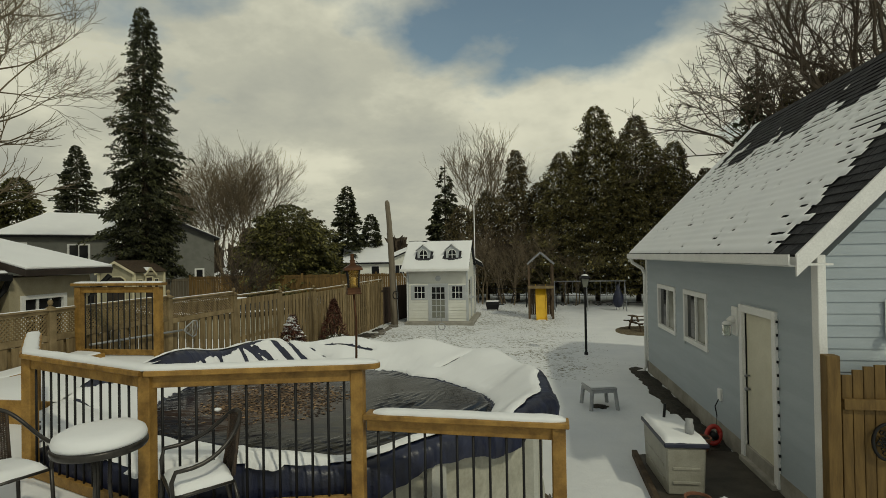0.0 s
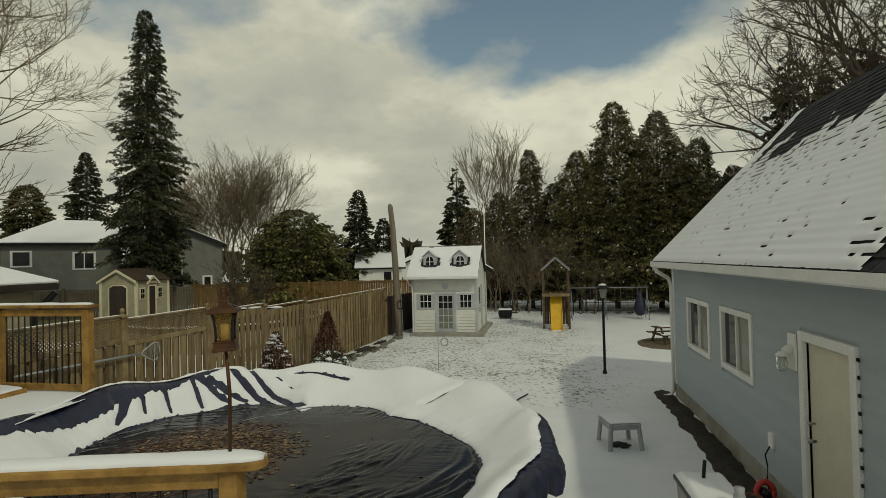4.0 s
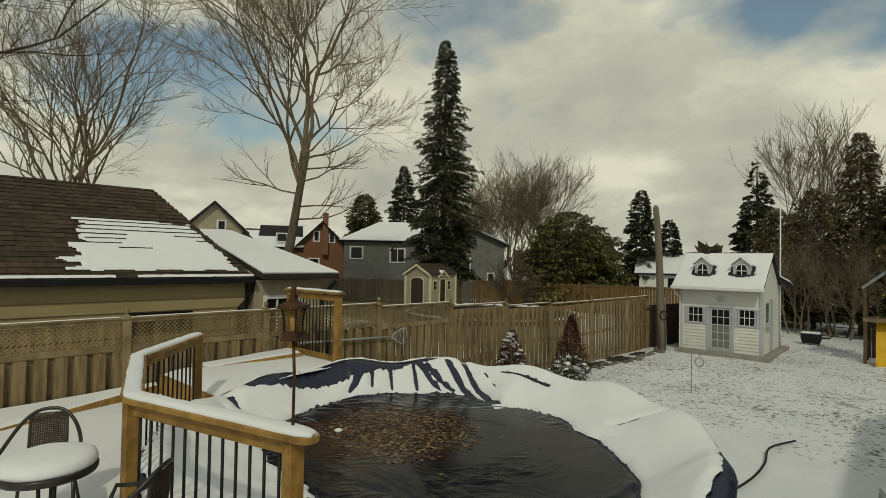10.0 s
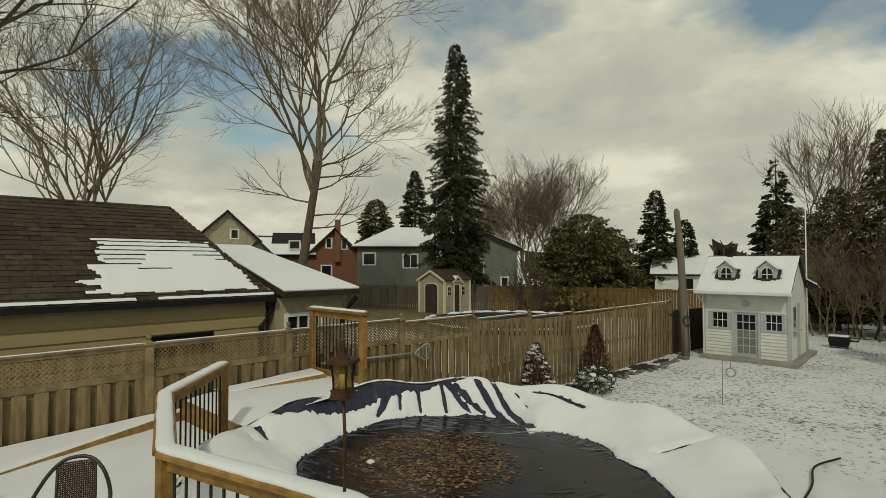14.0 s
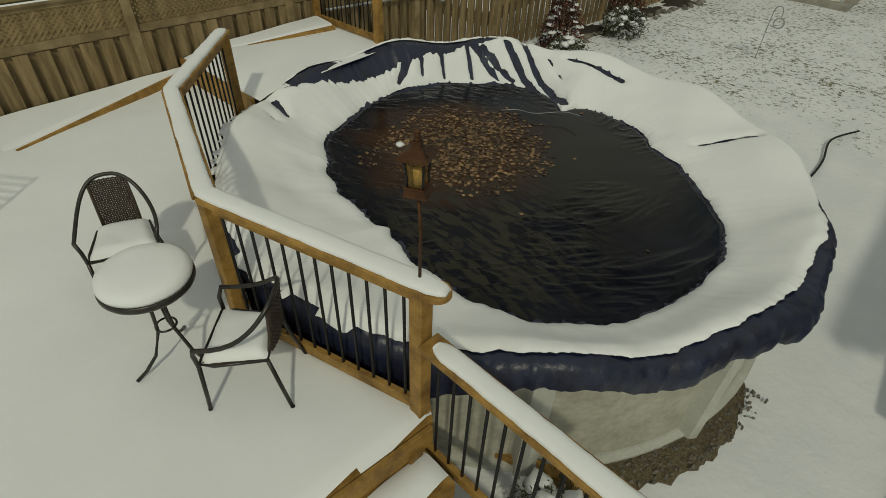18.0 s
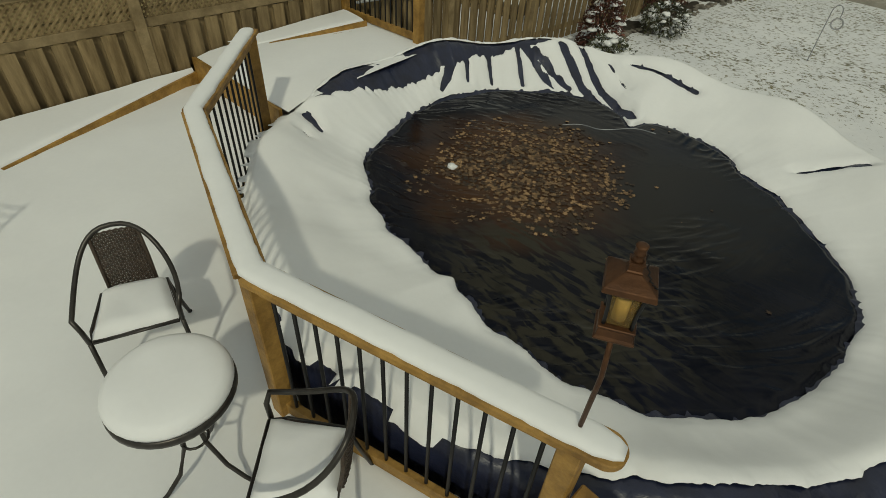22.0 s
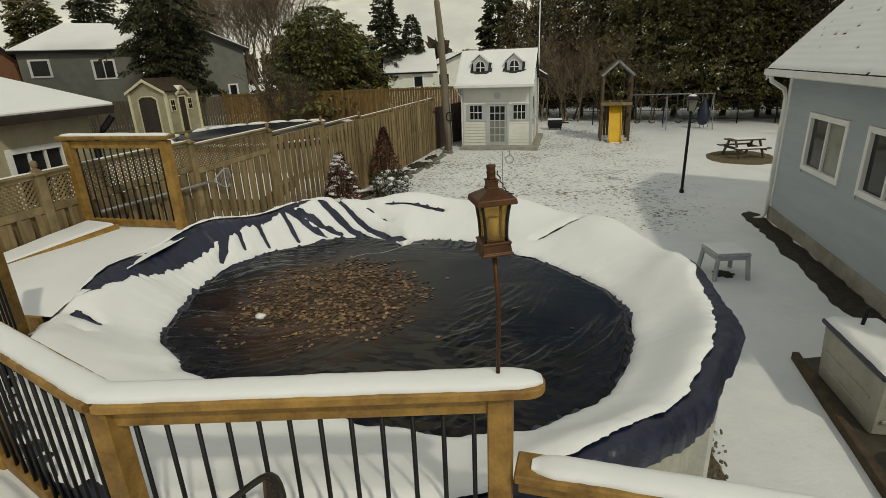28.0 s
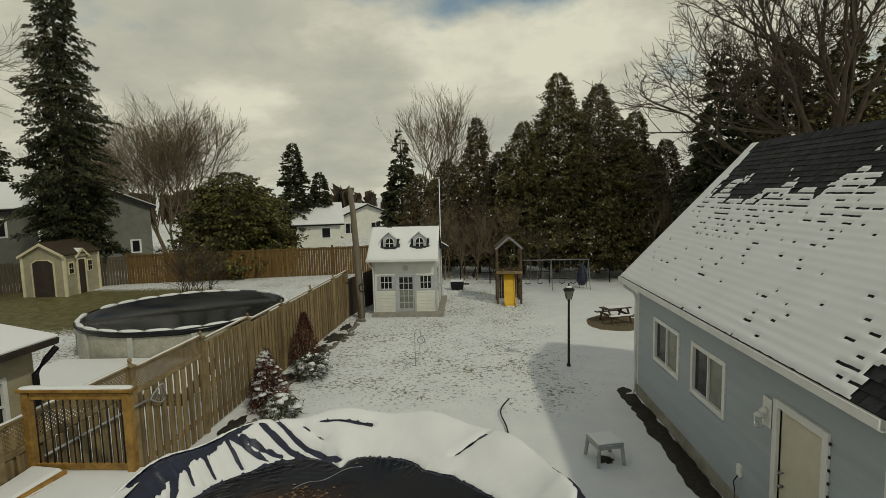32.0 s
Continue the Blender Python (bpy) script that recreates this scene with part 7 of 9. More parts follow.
def build_gate():
    g = thing("garden_gate", "brown timber gate with an arched top and round iron ornament", "gate")
    y, x0, x1 = 7.25, 2.90, 3.66
    n = 8
    for i in range(n):
        a, b = x0 + (x1 - x0) * i / n + 0.003, x0 + (x1 - x0) * (i + 1) / n - 0.003
        t = (i + 0.5) / n * 2 - 1
        m = MB()
        m.box(a, b, y - 0.012, y + 0.012, 0.1, 1.62 + 0.13 * (1 - t * t))
        part("gate_board", m, GATE_WOOD, g, bevel=0.003)
    for z in (0.35, 1.38):
        m = MB()
        m.box(x0, x1, y - 0.055, y - 0.013, z - 0.05, z + 0.05)
        part("gate_rail", m, GATE_WOOD, g, bevel=0.004)
    m = MB()
    c = Vector((3.26, y - 0.06, 1.04))
    m.tube([c + Vector((0.13 * math.cos(i * 0.314), 0, 0.17 * math.sin(i * 0.314))) for i in range(21)], 0.016, 6)
    for k in range(5):
        for s in range(6):
            a = s * 1.047 + k * 0.3
            q = c + Vector((0.1 * (k / 5) * math.cos(a), 0, 0.14 * (k / 5) * math.sin(a)))
            m.tube([q + Vector((0.022 * math.cos(i * 1.047), 0, 0.022 * math.sin(i * 1.047))) for i in range(7)], 0.006, 4)
    part("iron_ornament", m, BLACK_METAL, g, "black oval ironwork", smooth=True)
    m = MB()
    m.tube([(3.6, y - 0.02, 0.95), (3.6, y - 0.07, 1.0), (3.6, y - 0.07, 1.15), (3.6, y - 0.02, 1.2)], 0.01, 6)
    part("pull_handle", m, BLACK_METAL, g, smooth=True)
    f = thing("gate_fence", "brown timber fence panel beside the gate", "fence", kind="structure")
    for x, h in ((2.81, 1.84), (3.74, 1.72), (5.78, 1.72)):
        m = MB()
        m.box(x - 0.06, x + 0.06, y - 0.06, y + 0.06, -0.1, h)
        part("fence_post", m, GATE_WOOD, f, bevel=0.006)
    for i in range(13):
        m = MB()
        m.box(3.81 + 0.148 * i, 3.81 + 0.148 * i + 0.138, y - 0.01, y + 0.01, 0.1, 1.4)
        part("fence_board", m, GATE_WOOD, f)
    for z in (0.4, 1.42, 1.7):
        m = MB()
        m.box(3.80, 5.72, y - 0.04, y + 0.035, z - 0.03, z + 0.03)
        part("fence_rail", m, GATE_WOOD, f)
    m = MB()
    lattice(m, (3.80, y), (5.72, y), 1.45, 1.68, 0.08)
    part("lattice_panel", m, GATE_WOOD, f, kind="stuff")


build_gate()


# ---- far end of the yard ----
def build_playhouse():
    zb = -0.12
    y0, y1, x0, x1 = 24.05, 26.9, -5.08, -2.5
    p = thing("playhouse", "white lap-sided playhouse with two dormers and a snowy roof", "playhouse", at=(-3.8, 25.2, -0.10))
    inv = Matrix.Translation((3.8, -25.2, 0.25))

    def own(ob):
        ob.matrix_parent_inverse = inv
        return ob
    m = MB()
    m.box(x0 - 0.05, x1 + 0.3, y0 - 0.55, y1 + 0.5, -0.45, zb)
    own(part("plinth", m, CONCRETE, p, "grey concrete plinth", bevel=0.01))
    # walls
    ze, zr, yr = 2.24, 3.36, 25.4
    mf = frame_of((x0, y0, 0), (1, 0))
    ms = frame_of((x1, y0, 0), (0, 1))
    W, D = x1 - x0, y1 - y0
    fh = [(0.28, 0.75, 0.84, 1.37), (0.98, 1.68, zb, 1.40), (1.92, 2.38, 0.84, 1.37)]
    sh = [(1.25, 1.7, zb + 0.05, 1.65), (0.5, 0.95, 0.95, 1.6)]
    mb = MB()
    mb.box(x0, x1, y0, y0 + 0.08, zb, ze).box(x0, x1, y1 - 0.08, y1, zb, ze).box(x0, x0 + 0.08, y0 + 0.08, y1 - 0.08, zb, ze).box(x1 - 0.08, x1, y0 + 0.08, y1 - 0.08, zb, ze)
    for x in (x0, x1 - 0.08):
        mb.add([(x + dx, yy, zz) for dx in (0, 0.08) for yy, zz in ((y0, ze), (y1, ze), (yr, zr - 0.05))], [(0, 1, 2), (5, 4, 3), (0, 3, 4, 1), (1, 4, 5, 2), (2, 5, 3, 0)])
    own(part("wall", mb, CREAM_SIDING, p))
    for mm, L, hs, lim in ((mf, W, fh, None), (ms, D, sh, lambda z: (0.0, D) if z < ze else ((z - ze) / (zr - ze) * (yr - y0), D - (z - ze) / (zr - ze) * (y1 - yr)))):
        whole = MB()
        z = zb
        top = 1.46 if lim is None else zr - 0.1
        while z < top - 0.02:
            zt = min(z + 0.115, top)
            a, b = (0, L) if lim is None else lim(zt)
            for s, e in cut_spans(a, b, z, zt, hs):
                whole.add([mm @ Vector(q) for q in ((s, 0.003, z), (e, 0.003, z), (e, 0.03, z), (s, 0.03, z), (s, 0.003, zt), (e, 0.003, zt), (e, 0.006, zt), (s, 0.006, zt))],
                          [(0, 1, 2, 3), (7, 6, 5, 4), (3, 2, 6, 7), (0, 3, 7, 4), (1, 5, 6, 2)])
            z = zt
        own(part("siding", whole, CREAM_SIDING, p, kind="stuff"))
    for a, b, c, d in (fh[0], fh[2]):
        fr = MB()
        for q in ((a - 0.05, a, c - 0.05, d + 0.05), (b, b + 0.05, c - 0.05, d + 0.05), (a, b, d, d + 0.05), (a, b, c - 0.05, c)):
            fr.box(q[0], q[1], 0.0, 0.045, q[2], q[3], mf)
        wf = own(part("window", fr, GREY_TRIM, p))
        for q in ((a - 0.14, a - 0.06), (b + 0.06, b + 0.14)):
            sh_ = MB()
            sh_.box(q[0], q[1], 0.0, 0.04, c - 0.06, d + 0.04, mf)
            part("shutter", sh_, GREY_TRIM, wf)
        for i in range(3):
            for j in range(2):
                g = MB()
                g.box(a + (b - a) * i / 3 + 0.012, a + (b - a) * (i + 1) / 3 - 0.012, -0.0, 0.012, c + (d - c) * j / 2 + 0.012, c + (d - c) * (j + 1) / 2 - 0.012, mf)
                part("pane", g, GLASS, wf)
        bars = MB()
        bars.box(a, b, 0.0, 0.008, c, d, mf)
        part("sash", bars, WHITE_TRIM, wf)
    # glazed front door
    a, b, c, d = fh[1]
    fr = MB()
    for q in ((a - 0.08, a, c, d + 0.08), (b, b + 0.08, c, d + 0.08), (a, b, d, d + 0.08)):
        fr.box(q[0], q[1], 0.0, 0.05, q[2], q[3], mf)
    fr.box(a, b, 0.0, 0.012, c, d, mf)
    df = own(part("door", fr, GREY_TRIM, p, "pale grey glazed door"))
    for i in range(3):
        for j in range(5):
            g = MB()
            zz0, zz1 = c + 0.12, d - 0.06
            g.box(a + 0.06 + (b - a - 0.12) * i / 3 + 0.016, a + 0.06 + (b - a - 0.12) * (i + 1) / 3 - 0.016, 0.0, 0.018, zz0 + (zz1 - zz0) * j / 5 + 0.016, zz0 + (zz1 - zz0) * (j + 1) / 5 - 0.016, mf)
            part("pane", g, GLASS_PALE if j < 3 else GLASS, df)
    # side door, side window with shelf, round vent
    a, b, c, d = sh[0]
    g = MB()
    g.box(a - 0.05, b + 0.05, 0.0, 0.03, c, d + 0.05, ms)
    own(part("side_door", g, GREY_TRIM, p, "pale grey side door"))
    a, b, c, d = sh[1]
    g = MB()
    g.box(a - 0.04, b + 0.04, 0.0, 0.035, c - 0.04, d + 0.04, ms)
    sw = own(part("side_window", g, GREY_TRIM, p))
    g = MB()
    g.box(a, b, 0.03, 0.04, c, d, ms)
    part("pane", g, GLASS_PALE, sw)
    g = MB()
    g.box(a - 0.1, b + 0.1, 0.0, 0.2, c - 0.12, c - 0.08, ms)
    own(part("counter_shelf", g, GREY_TRIM, p))
    g = MB()
    q = mf @ Vector((1.33, 0.003, 1.70))
    g.tube([q, q + Vector((0, -0.02, 0)), q + Vector((0, -0.03, 0))], [0.12, 0.12, 0.09], 16)
    own(part("round_vent", g, GREY_TRIM, p))
    for cx, cy in ((x0, y0), (x1, y0), (x1, y1)):
        g = MB()
        g.box(cx - 0.045, cx + 0.045, cy - 0.04, cy + 0.05, zb, ze)
        own(part("corner_trim", g, GREY_TRIM, p))
    # roof
    r = MB()
    ov = 0.36
    sl = (zr - ze) / (yr - y0)
    ef = (y0 - ov, ze - sl * ov * 0.35 - 0.02)
    r.slab(((x0 - 0.22, ef[0], ef[1]), (x1 + 0.12, ef[0], ef[1]), (x1 + 0.12, yr, zr), (x0 - 0.22, yr, zr)), 0.06)
    eb = (y1 + 0.3, ze - 0.22)
    r.slab(((x0 - 0.22, yr, zr), (x1 + 0.12, yr, zr), (x1 + 0.12, eb[0], eb[1]), (x0 - 0.22, eb[0], eb[1])), 0.06)
    r.slab(((x1 + 0.12, y1 - 0.35, ze + 0.26), (x1 + 0.46, y1 - 0.35, ze + 0.06), (x1 + 0.46, eb[0], ze - 0.12), (x1 + 0.12, eb[0], ze + 0.06)), 0.05)
    own(part("roof", r, SHINGLE, p, "dark shingle roof"))
    ms_ = slope_frame((x0 - 0.22, ef[0], ef[1]), (1, 0, 0), (0, yr - ef[0], zr - ef[1]))

    def bare_front(u, v):
        if v > 2.06 + 0.05 * noise.noise(Vector((u * 2, 0, 0))):
            return False
        for dx in (-4.42, -3.16):
            e = abs(u - (dx - x0 + 0.22))
            if (e / 0.42) ** 2 + ((v - 0.84) / 0.24) ** 2 < 1 + 0.3 * noise.noise(Vector((u * 5, v * 5, 1))) or (e < 0.36 and 0.8 < v < 1.25):
                return False
        return True

    own(roof_snow(p, ms_, W + 0.34, math.hypot(yr - ef[0], zr - ef[1]), bare_front, 0.04, 0.05, 0.004))
    mb_ = slope_frame((x1 + 0.12, eb[0], eb[1]), (-1, 0, 0), (0, yr - eb[0], zr - eb[1]))
    own(roof_snow(p, mb_, W + 0.34, math.hypot(yr - eb[0], zr - eb[1]), lambda u, v: True, 0.05, 0.15, 0.004))
    sn = MB()
    sn.slab(((x1 + 0.13, y1 - 0.34, ze + 0.31), (x1 + 0.45, y1 - 0.34, ze + 0.11), (x1 + 0.45, eb[0], ze - 0.07), (x1 + 0.13, eb[0], ze + 0.11)), 0.04)
    own(part("eave_snow", sn, SNOW, p))
    g = MB()
    g.box(x0 - 0.24, x1 + 0.14, ef[0] - 0.07, ef[0], ef[1] - 0.1, ef[1] + 0.01)
    own(part("gutter", g, WHITE_TRIM, p, bevel=0.01))
    g = MB()
    g.tube([(x0 - 0.19, ef[0], ef[1] - 0.05), (x0 - 0.16, y0 - 0.03, ef[1] - 0.3), (x0 - 0.02, y0 - 0.06, 1.7), (x0 - 0.02, y0 - 0.06, zb)], 0.025, 6)
    own(part("downpipe", g, WHITE_TRIM, p))
    # dormers with arched windows
    for dx in (-4.42, -3.16):
        dm = MB()
        yf = y0 + 0.28
        z0_, hw = 2.50, 0.27
        zt_ = z0_ + 0.42
        dm.add([(dx - hw, yf, z0_ - 0.1), (dx + hw, yf, z0_ - 0.1), (dx + hw, yf, zt_), (dx, yf, zt_ + 0.22), (dx - hw, yf, zt_),
                (dx - hw, yf + 0.9, z0_ + 0.2), (dx + hw, yf + 0.9, z0_ + 0.2), (dx + hw, yf + 0.9, zt_), (dx, yf + 0.9, zt_ + 0.22), (dx - hw, yf + 0.9, zt_)],
               [(0, 1, 2, 3, 4), (1, 6, 7, 2), (4, 9, 5, 0), (9, 8, 7, 6, 5)])
        dorm = own(part("dormer", dm, GREY_TRIM, p, "grey arched dormer"))
        rr = MB()
        for s in (1, -1):
            q = ((dx, yf - 0.08, zt_ + 0.26), (dx + s * (hw + 0.07), yf - 0.08, zt_ - 0.02), (dx + s * (hw + 0.07), yf + 0.85, zt_ - 0.02), (dx, yf + 0.85, zt_ + 0.26))
            rr.slab(q, 0.03)
        part("dormer_roof", rr, SNOW, dorm, "snow-covered dormer roof")
        gl = MB()
        pts = [(dx - 0.16, z0_ + 0.02), (dx + 0.16, z0_ + 0.02)] + [(dx + 0.16 * math.cos(t), z0_ + 0.27 + 0.16 * math.sin(t)) for t in [i * math.pi / 8 for i in range(9)]]
        k = len(pts)
        gl.add([(a, yf - 0.015, b) for a, b in pts] + [(a, yf - 0.002, b) for a, b in pts], [tuple(range(k))] + [(i, k + i, k + (i + 1) % k, (i + 1) % k) for i in range(k)])
        part("pane", gl, GLASS, dorm)
        bar = MB()
        bar.box(dx - 0.013, dx + 0.013, yf - 0.03, yf - 0.016, z0_ + 0.02, z0_ + 0.42).box(dx - 0.16, dx + 0.16, yf - 0.029, yf - 0.016, z0_ + 0.19, z0_ + 0.215)
        bar.tube([(dx + 0.17 * math.cos(t), yf - 0.02, z0_ + 0.27 + 0.17 * math.sin(t)) for t in [i * math.pi / 10 for i in range(11)]], 0.016, 5)
        part("glazing_bar", bar, WHITE_TRIM, dorm)
    # white mast behind
    a = thing("flag_mast", "thin white mast behind the playhouse", "mast", at=(-2.42, 26.9, -0.25))
    g = MB()
    g.tube([(0, 0, -0.1), (0, 0, 5.7)], [0.03, 0.02], 8)
    part("mast", g, WHITE_TRIM, a, smooth=True)
    g = MB()
    g.lathe([(0.01, 5.7), (0.05, 5.75), (0.01, 5.8)], 8)
    part("finial", g, WHITE_TRIM, a, smooth=True)


build_playhouse()


def build_pole():
    p = thing("utility_pole", "weathered leaning timber pole beside the fence", "pole", at=(-5.52, 23.4, -0.15))
    m = MB()
    m.tube([(0, 0, -0.2), (-0.05, 0, 1.2), (-0.10, 0, 2.8), (-0.18, 0, 4.4), (-0.26, 0, 5.25), (-0.28, 0, 5.35)], [0.15, 0.14, 0.13, 0.115, 0.1, 0.05], 12)
    part("shaft", m, POLE_WOOD, p, smooth=True)
    m = MB()
    m.tube([(0.16, -0.03, 0.3), (0.12, -0.06, 1.6), (0.1, -0.06, 2.0)], 0.02, 6)
    part("conduit", m, GALV, p, smooth=True)
    m = MB()
    m.tube([(0.1 + 0.13 * math.cos(i * 0.5), -0.14, 1.35 + 0.16 * math.sin(i * 0.5)) for i in range(14)], 0.02, 6)
    part("hose_coil", m, BLACK_METAL, p, smooth=True)


build_pole()


def build_play_tower():
    t = thing("play_tower", "dark timber play tower with a gabled frame roof", "play tower", at=(0.64, 26.2, -0.1))
    for sx in (-0.52, 0.52):
        for sy in (-0.45, 0.5):
            m = MB()
            m.box(sx - 0.045, sx + 0.045, sy - 0.045, sy + 0.045, -0.1, 2.5)
            part("post", m, PLAY_WOOD, t)
    for i in range(7):
        m = MB()
        m.box(-0.55, 0.55, -0.5 + 0.15 * i, -0.36 + 0.15 * i, 1.45, 1.49)
        part("floor_board", m, PLAY_WOOD, t)
    for sy in (-0.5, 0.54):
        m = MB()
        m.box(-0.58, 0.58, sy - 0.02, sy + 0.02, 1.38, 1.5)
        part("beam", m, FENCE_RAIL, t)
    for sx in (-0.55, 0.55):
        for z in (0.9, 1.75, 2.05):
            m = MB()
            m.box(sx - 0.018, sx + 0.018, -0.45, 0.5, z, z + 0.1)
            part("side_rail", m, PLAY_WOOD, t)
    for i in range(9):
        m = MB()
        m.box(-0.5 + 0.112 * i, -0.4 + 0.112 * i, 0.51, 0.53, 0.1, 1.4)
        part("back_board", m, PLAY_WOOD, t)
    for sy in (-0.5, 0.5):
        for s in (1, -1):
            m = MB()
            m.beam((0, sy, 3.0), (s * 0.6, sy, 2.47), 0.035, 0.08)
            part("rafter", m, GALV, t, "pale snow-dusted rafter")
    m = MB()
    m.slab(((-0.62, -0.5, 2.51), (0, -0.5, 3.05), (0, 0.6, 3.05), (-0.62, 0.6, 2.51)), -0.012)
    m.slab(((0, -0.5, 3.05), (0.62, -0.5, 2.51), (0.62, 0.6, 2.51), (0, 0.6, 3.05)), -0.012)
    part("canopy", m, PLAY_WOOD, t)
    s = thing("slide", "bright yellow plastic slide with snow at its foot", "slide", at=(0.64, 25.4, -0.25))
    m = MB()
    line = [(0.75, 1.55), (0.68, 1.5), (0.45, 1.05), (0.2, 0.55), (0.02, 0.22), (-0.12, 0.16), (-0.25, 0.15)]
    prof = [(-0.24, 0.14), (-0.21, 0.14), (-0.2, 0.02), (0.2, 0.02), (0.21, 0.14), (0.24, 0.14), (0.23, -0.02), (-0.23, -0.02)]
    n = len(prof)
    for y, z in line:
        m.v += [(x, y, z + h) for x, h in prof]
    for i in range(len(line) - 1):
        for k in range(n):
            m.f.append((i * n + k, i * n + (k + 1) % n, (i + 1) * n + (k + 1) % n, (i + 1) * n + k))
    m.f += [tuple(range(n)), tuple((len(line) - 1) * n + k for k in reversed(range(n)))]
    part("chute", m, YELLOW, s)
    m = MB()
    m.box(-0.23, 0.23, -0.3, -0.02, -0.02, 0.14)
    part("foot_block", m, YELLOW, s, bevel=0.02)
    m = MB()
    m.box(-0.18, 0.18, -0.26, 0.0, 0.172, 0.19)
    part("foot_snow", m, SNOW, s, bevel=0.006)


build_play_tower()


def build_swing():
    s = thing("swing_set", "grey tubular swing and climbing frame before the cedar hedge", "swing set", at=(3.15, 29.2, -0.15))
    s.scale = (0.69, 0.8, 0.8)
    top = 1.95
    m = MB()
    m.tube([(-2.6, 0, top), (2.6, 0, top)], 0.03, 8)
    part("top_bar", m, GALV, s, smooth=True)
    for x in (-2.5, -0.2, 2.5):
        for sy in (-0.6, 0.6):
            m = MB()
            m.tube([(x, 0, top), (x, sy, -0.05)], 0.028, 8)
            part("leg", m, GALV, s, smooth=True)
    for x in (-1.9, -1.0, 0.6, 1.4):
        for dx in (-0.2, 0.2):
            m = MB()
            m.tube([(x + dx, 0, top), (x + dx * 0.9, 0, 0.5)], 0.008, 4)
            part("chain", m, GALV, s)
        m = MB()
        m.tube([(x - 0.2, 0, 0.5), (x, 0, 0.42), (x + 0.2, 0, 0.5)], 0.03, 6)
        part("seat", m, BLACK_METAL, s)
    for x in (1.9, 2.15):
        m = MB()
        m.tube([(x, 0.1, top), (x, 0.1, 0.0)], 0.02, 6)
        part("ladder_rail", m, GALV, s)
    for i in range(5):
        m = MB()
        m.tube([(1.9, 0.1, 0.3 + 0.33 * i), (2.15, 0.1, 0.3 + 0.33 * i)], 0.016, 6)
        part("rung", m, GALV, s)


build_swing()


def build_picnic():
    flat_patch("picnic_patch", GRAVEL, 4.3, 22.2, 1.1, 1.3, 0.015, "bare brown ground under the picnic table", "bare ground", 81, 0.15, 0.02)
    t = thing("picnic_table", "small timber picnic table with snow on its boards", "picnic table", at=(4.3, 22.2, -0.06))
    t.rotation_euler, t.scale = (0, 0, 0.3), (0.78, 0.78, 0.85)
    for i in range(4):
        m = MB()
        m.box(-0.7, 0.7, -0.3 + 0.155 * i, -0.16 + 0.155 * i, 0.62, 0.66)
        part("top_board", m, PLAY_WOOD, t, bevel=0.004)
    for sy in (-0.62, 0.62):
        m = MB()
        m.box(-0.7, 0.7, sy - 0.12, sy + 0.12, 0.36, 0.4)
        part("bench_board", m, PLAY_WOOD, t, bevel=0.004)
        m = MB()
        m.box(-0.68, 0.5, sy - 0.11, sy + 0.11, 0.401, 0.43)
        part("bench_snow", m, SNOW, t, bevel=0.01)
    m = MB()
    m.box(-0.5, 0.6, -0.25, 0.2, 0.661, 0.69)
    part("top_snow", m, SNOW, t, bevel=0.01)
    for sx in (-0.5, 0.5):
        for s in (1, -1):
            m = MB()
            m.beam((sx, s * 0.2, 0.63), (sx, s * 0.6, 0.0), 0.05, 0.09)
            part("leg", m, PLAY_WOOD, t)
        m = MB()
        m.beam((sx + 0.05, -0.62, 0.34), (sx + 0.05, 0.62, 0.34), 0.04, 0.09)
        part("cross_brace", m, PLAY_WOOD, t)
    b = thing("barbecue", "low dark covered barbecue with snow on its lid by the hedge", "barbecue", at=(-1.75, 29.4, -0.25))
    b.scale = (0.85, 0.85, 0.85)
    m = MB()
    m.add([(sx * w, sy * d, z) for z, w, d in ((0.28, 0.34, 0.24), (0.55, 0.4, 0.28), (0.72, 0.38, 0.24)) for sx, sy in ((-1, -1), (1, -1), (1, 1), (-1, 1))],
          [(3, 2, 1, 0), (8, 9, 10, 11)] + [(o + k, o + (k + 1) % 4, o + 4 + (k + 1) % 4, o + 4 + k) for o in (0, 4) for k in range(4)])
    part("hood", m, BLACK_METAL, b, bevel=0.02)
    m = MB()
    m.box(-0.4, 0.36, -0.25, 0.25, 0.721, 0.79)
    part("hood_snow", m, SNOW, b, bevel=0.025)
    m = MB()
    m.box(0.38, 0.72, -0.2, 0.2, 0.54, 0.57)
    part("side_shelf", m, BLACK_METAL, b, bevel=0.006)
    for sx in (-0.3, 0.3):
        for sy in (-0.2, 0.2):
            m = MB()
            m.tube([(sx, sy, 0.3), (sx, sy, -0.04)], 0.02, 6)
            part("leg", m, BLACK_METAL, b)
    p = thing("pod_swing", "navy fabric pod swing hanging from the swing frame", "swing", at=(4.55, 29.2, -0.15))
    p.scale = (0.8, 0.8, 0.8)
    m = MB()
    m.lathe([(0.03, 1.75), (0.12, 1.5), (0.3, 1.0), (0.34, 0.62), (0.22, 0.35), (0.02, 0.28)], 14)
    part("fabric_pod", m, TARP, p, smooth=True)
    m = MB()
    m.tube([(0, 0, 1.72), (0, 0, 1.95)], 0.012, 5)
    part("rope", m, BLACK_METAL, p)


build_picnic()


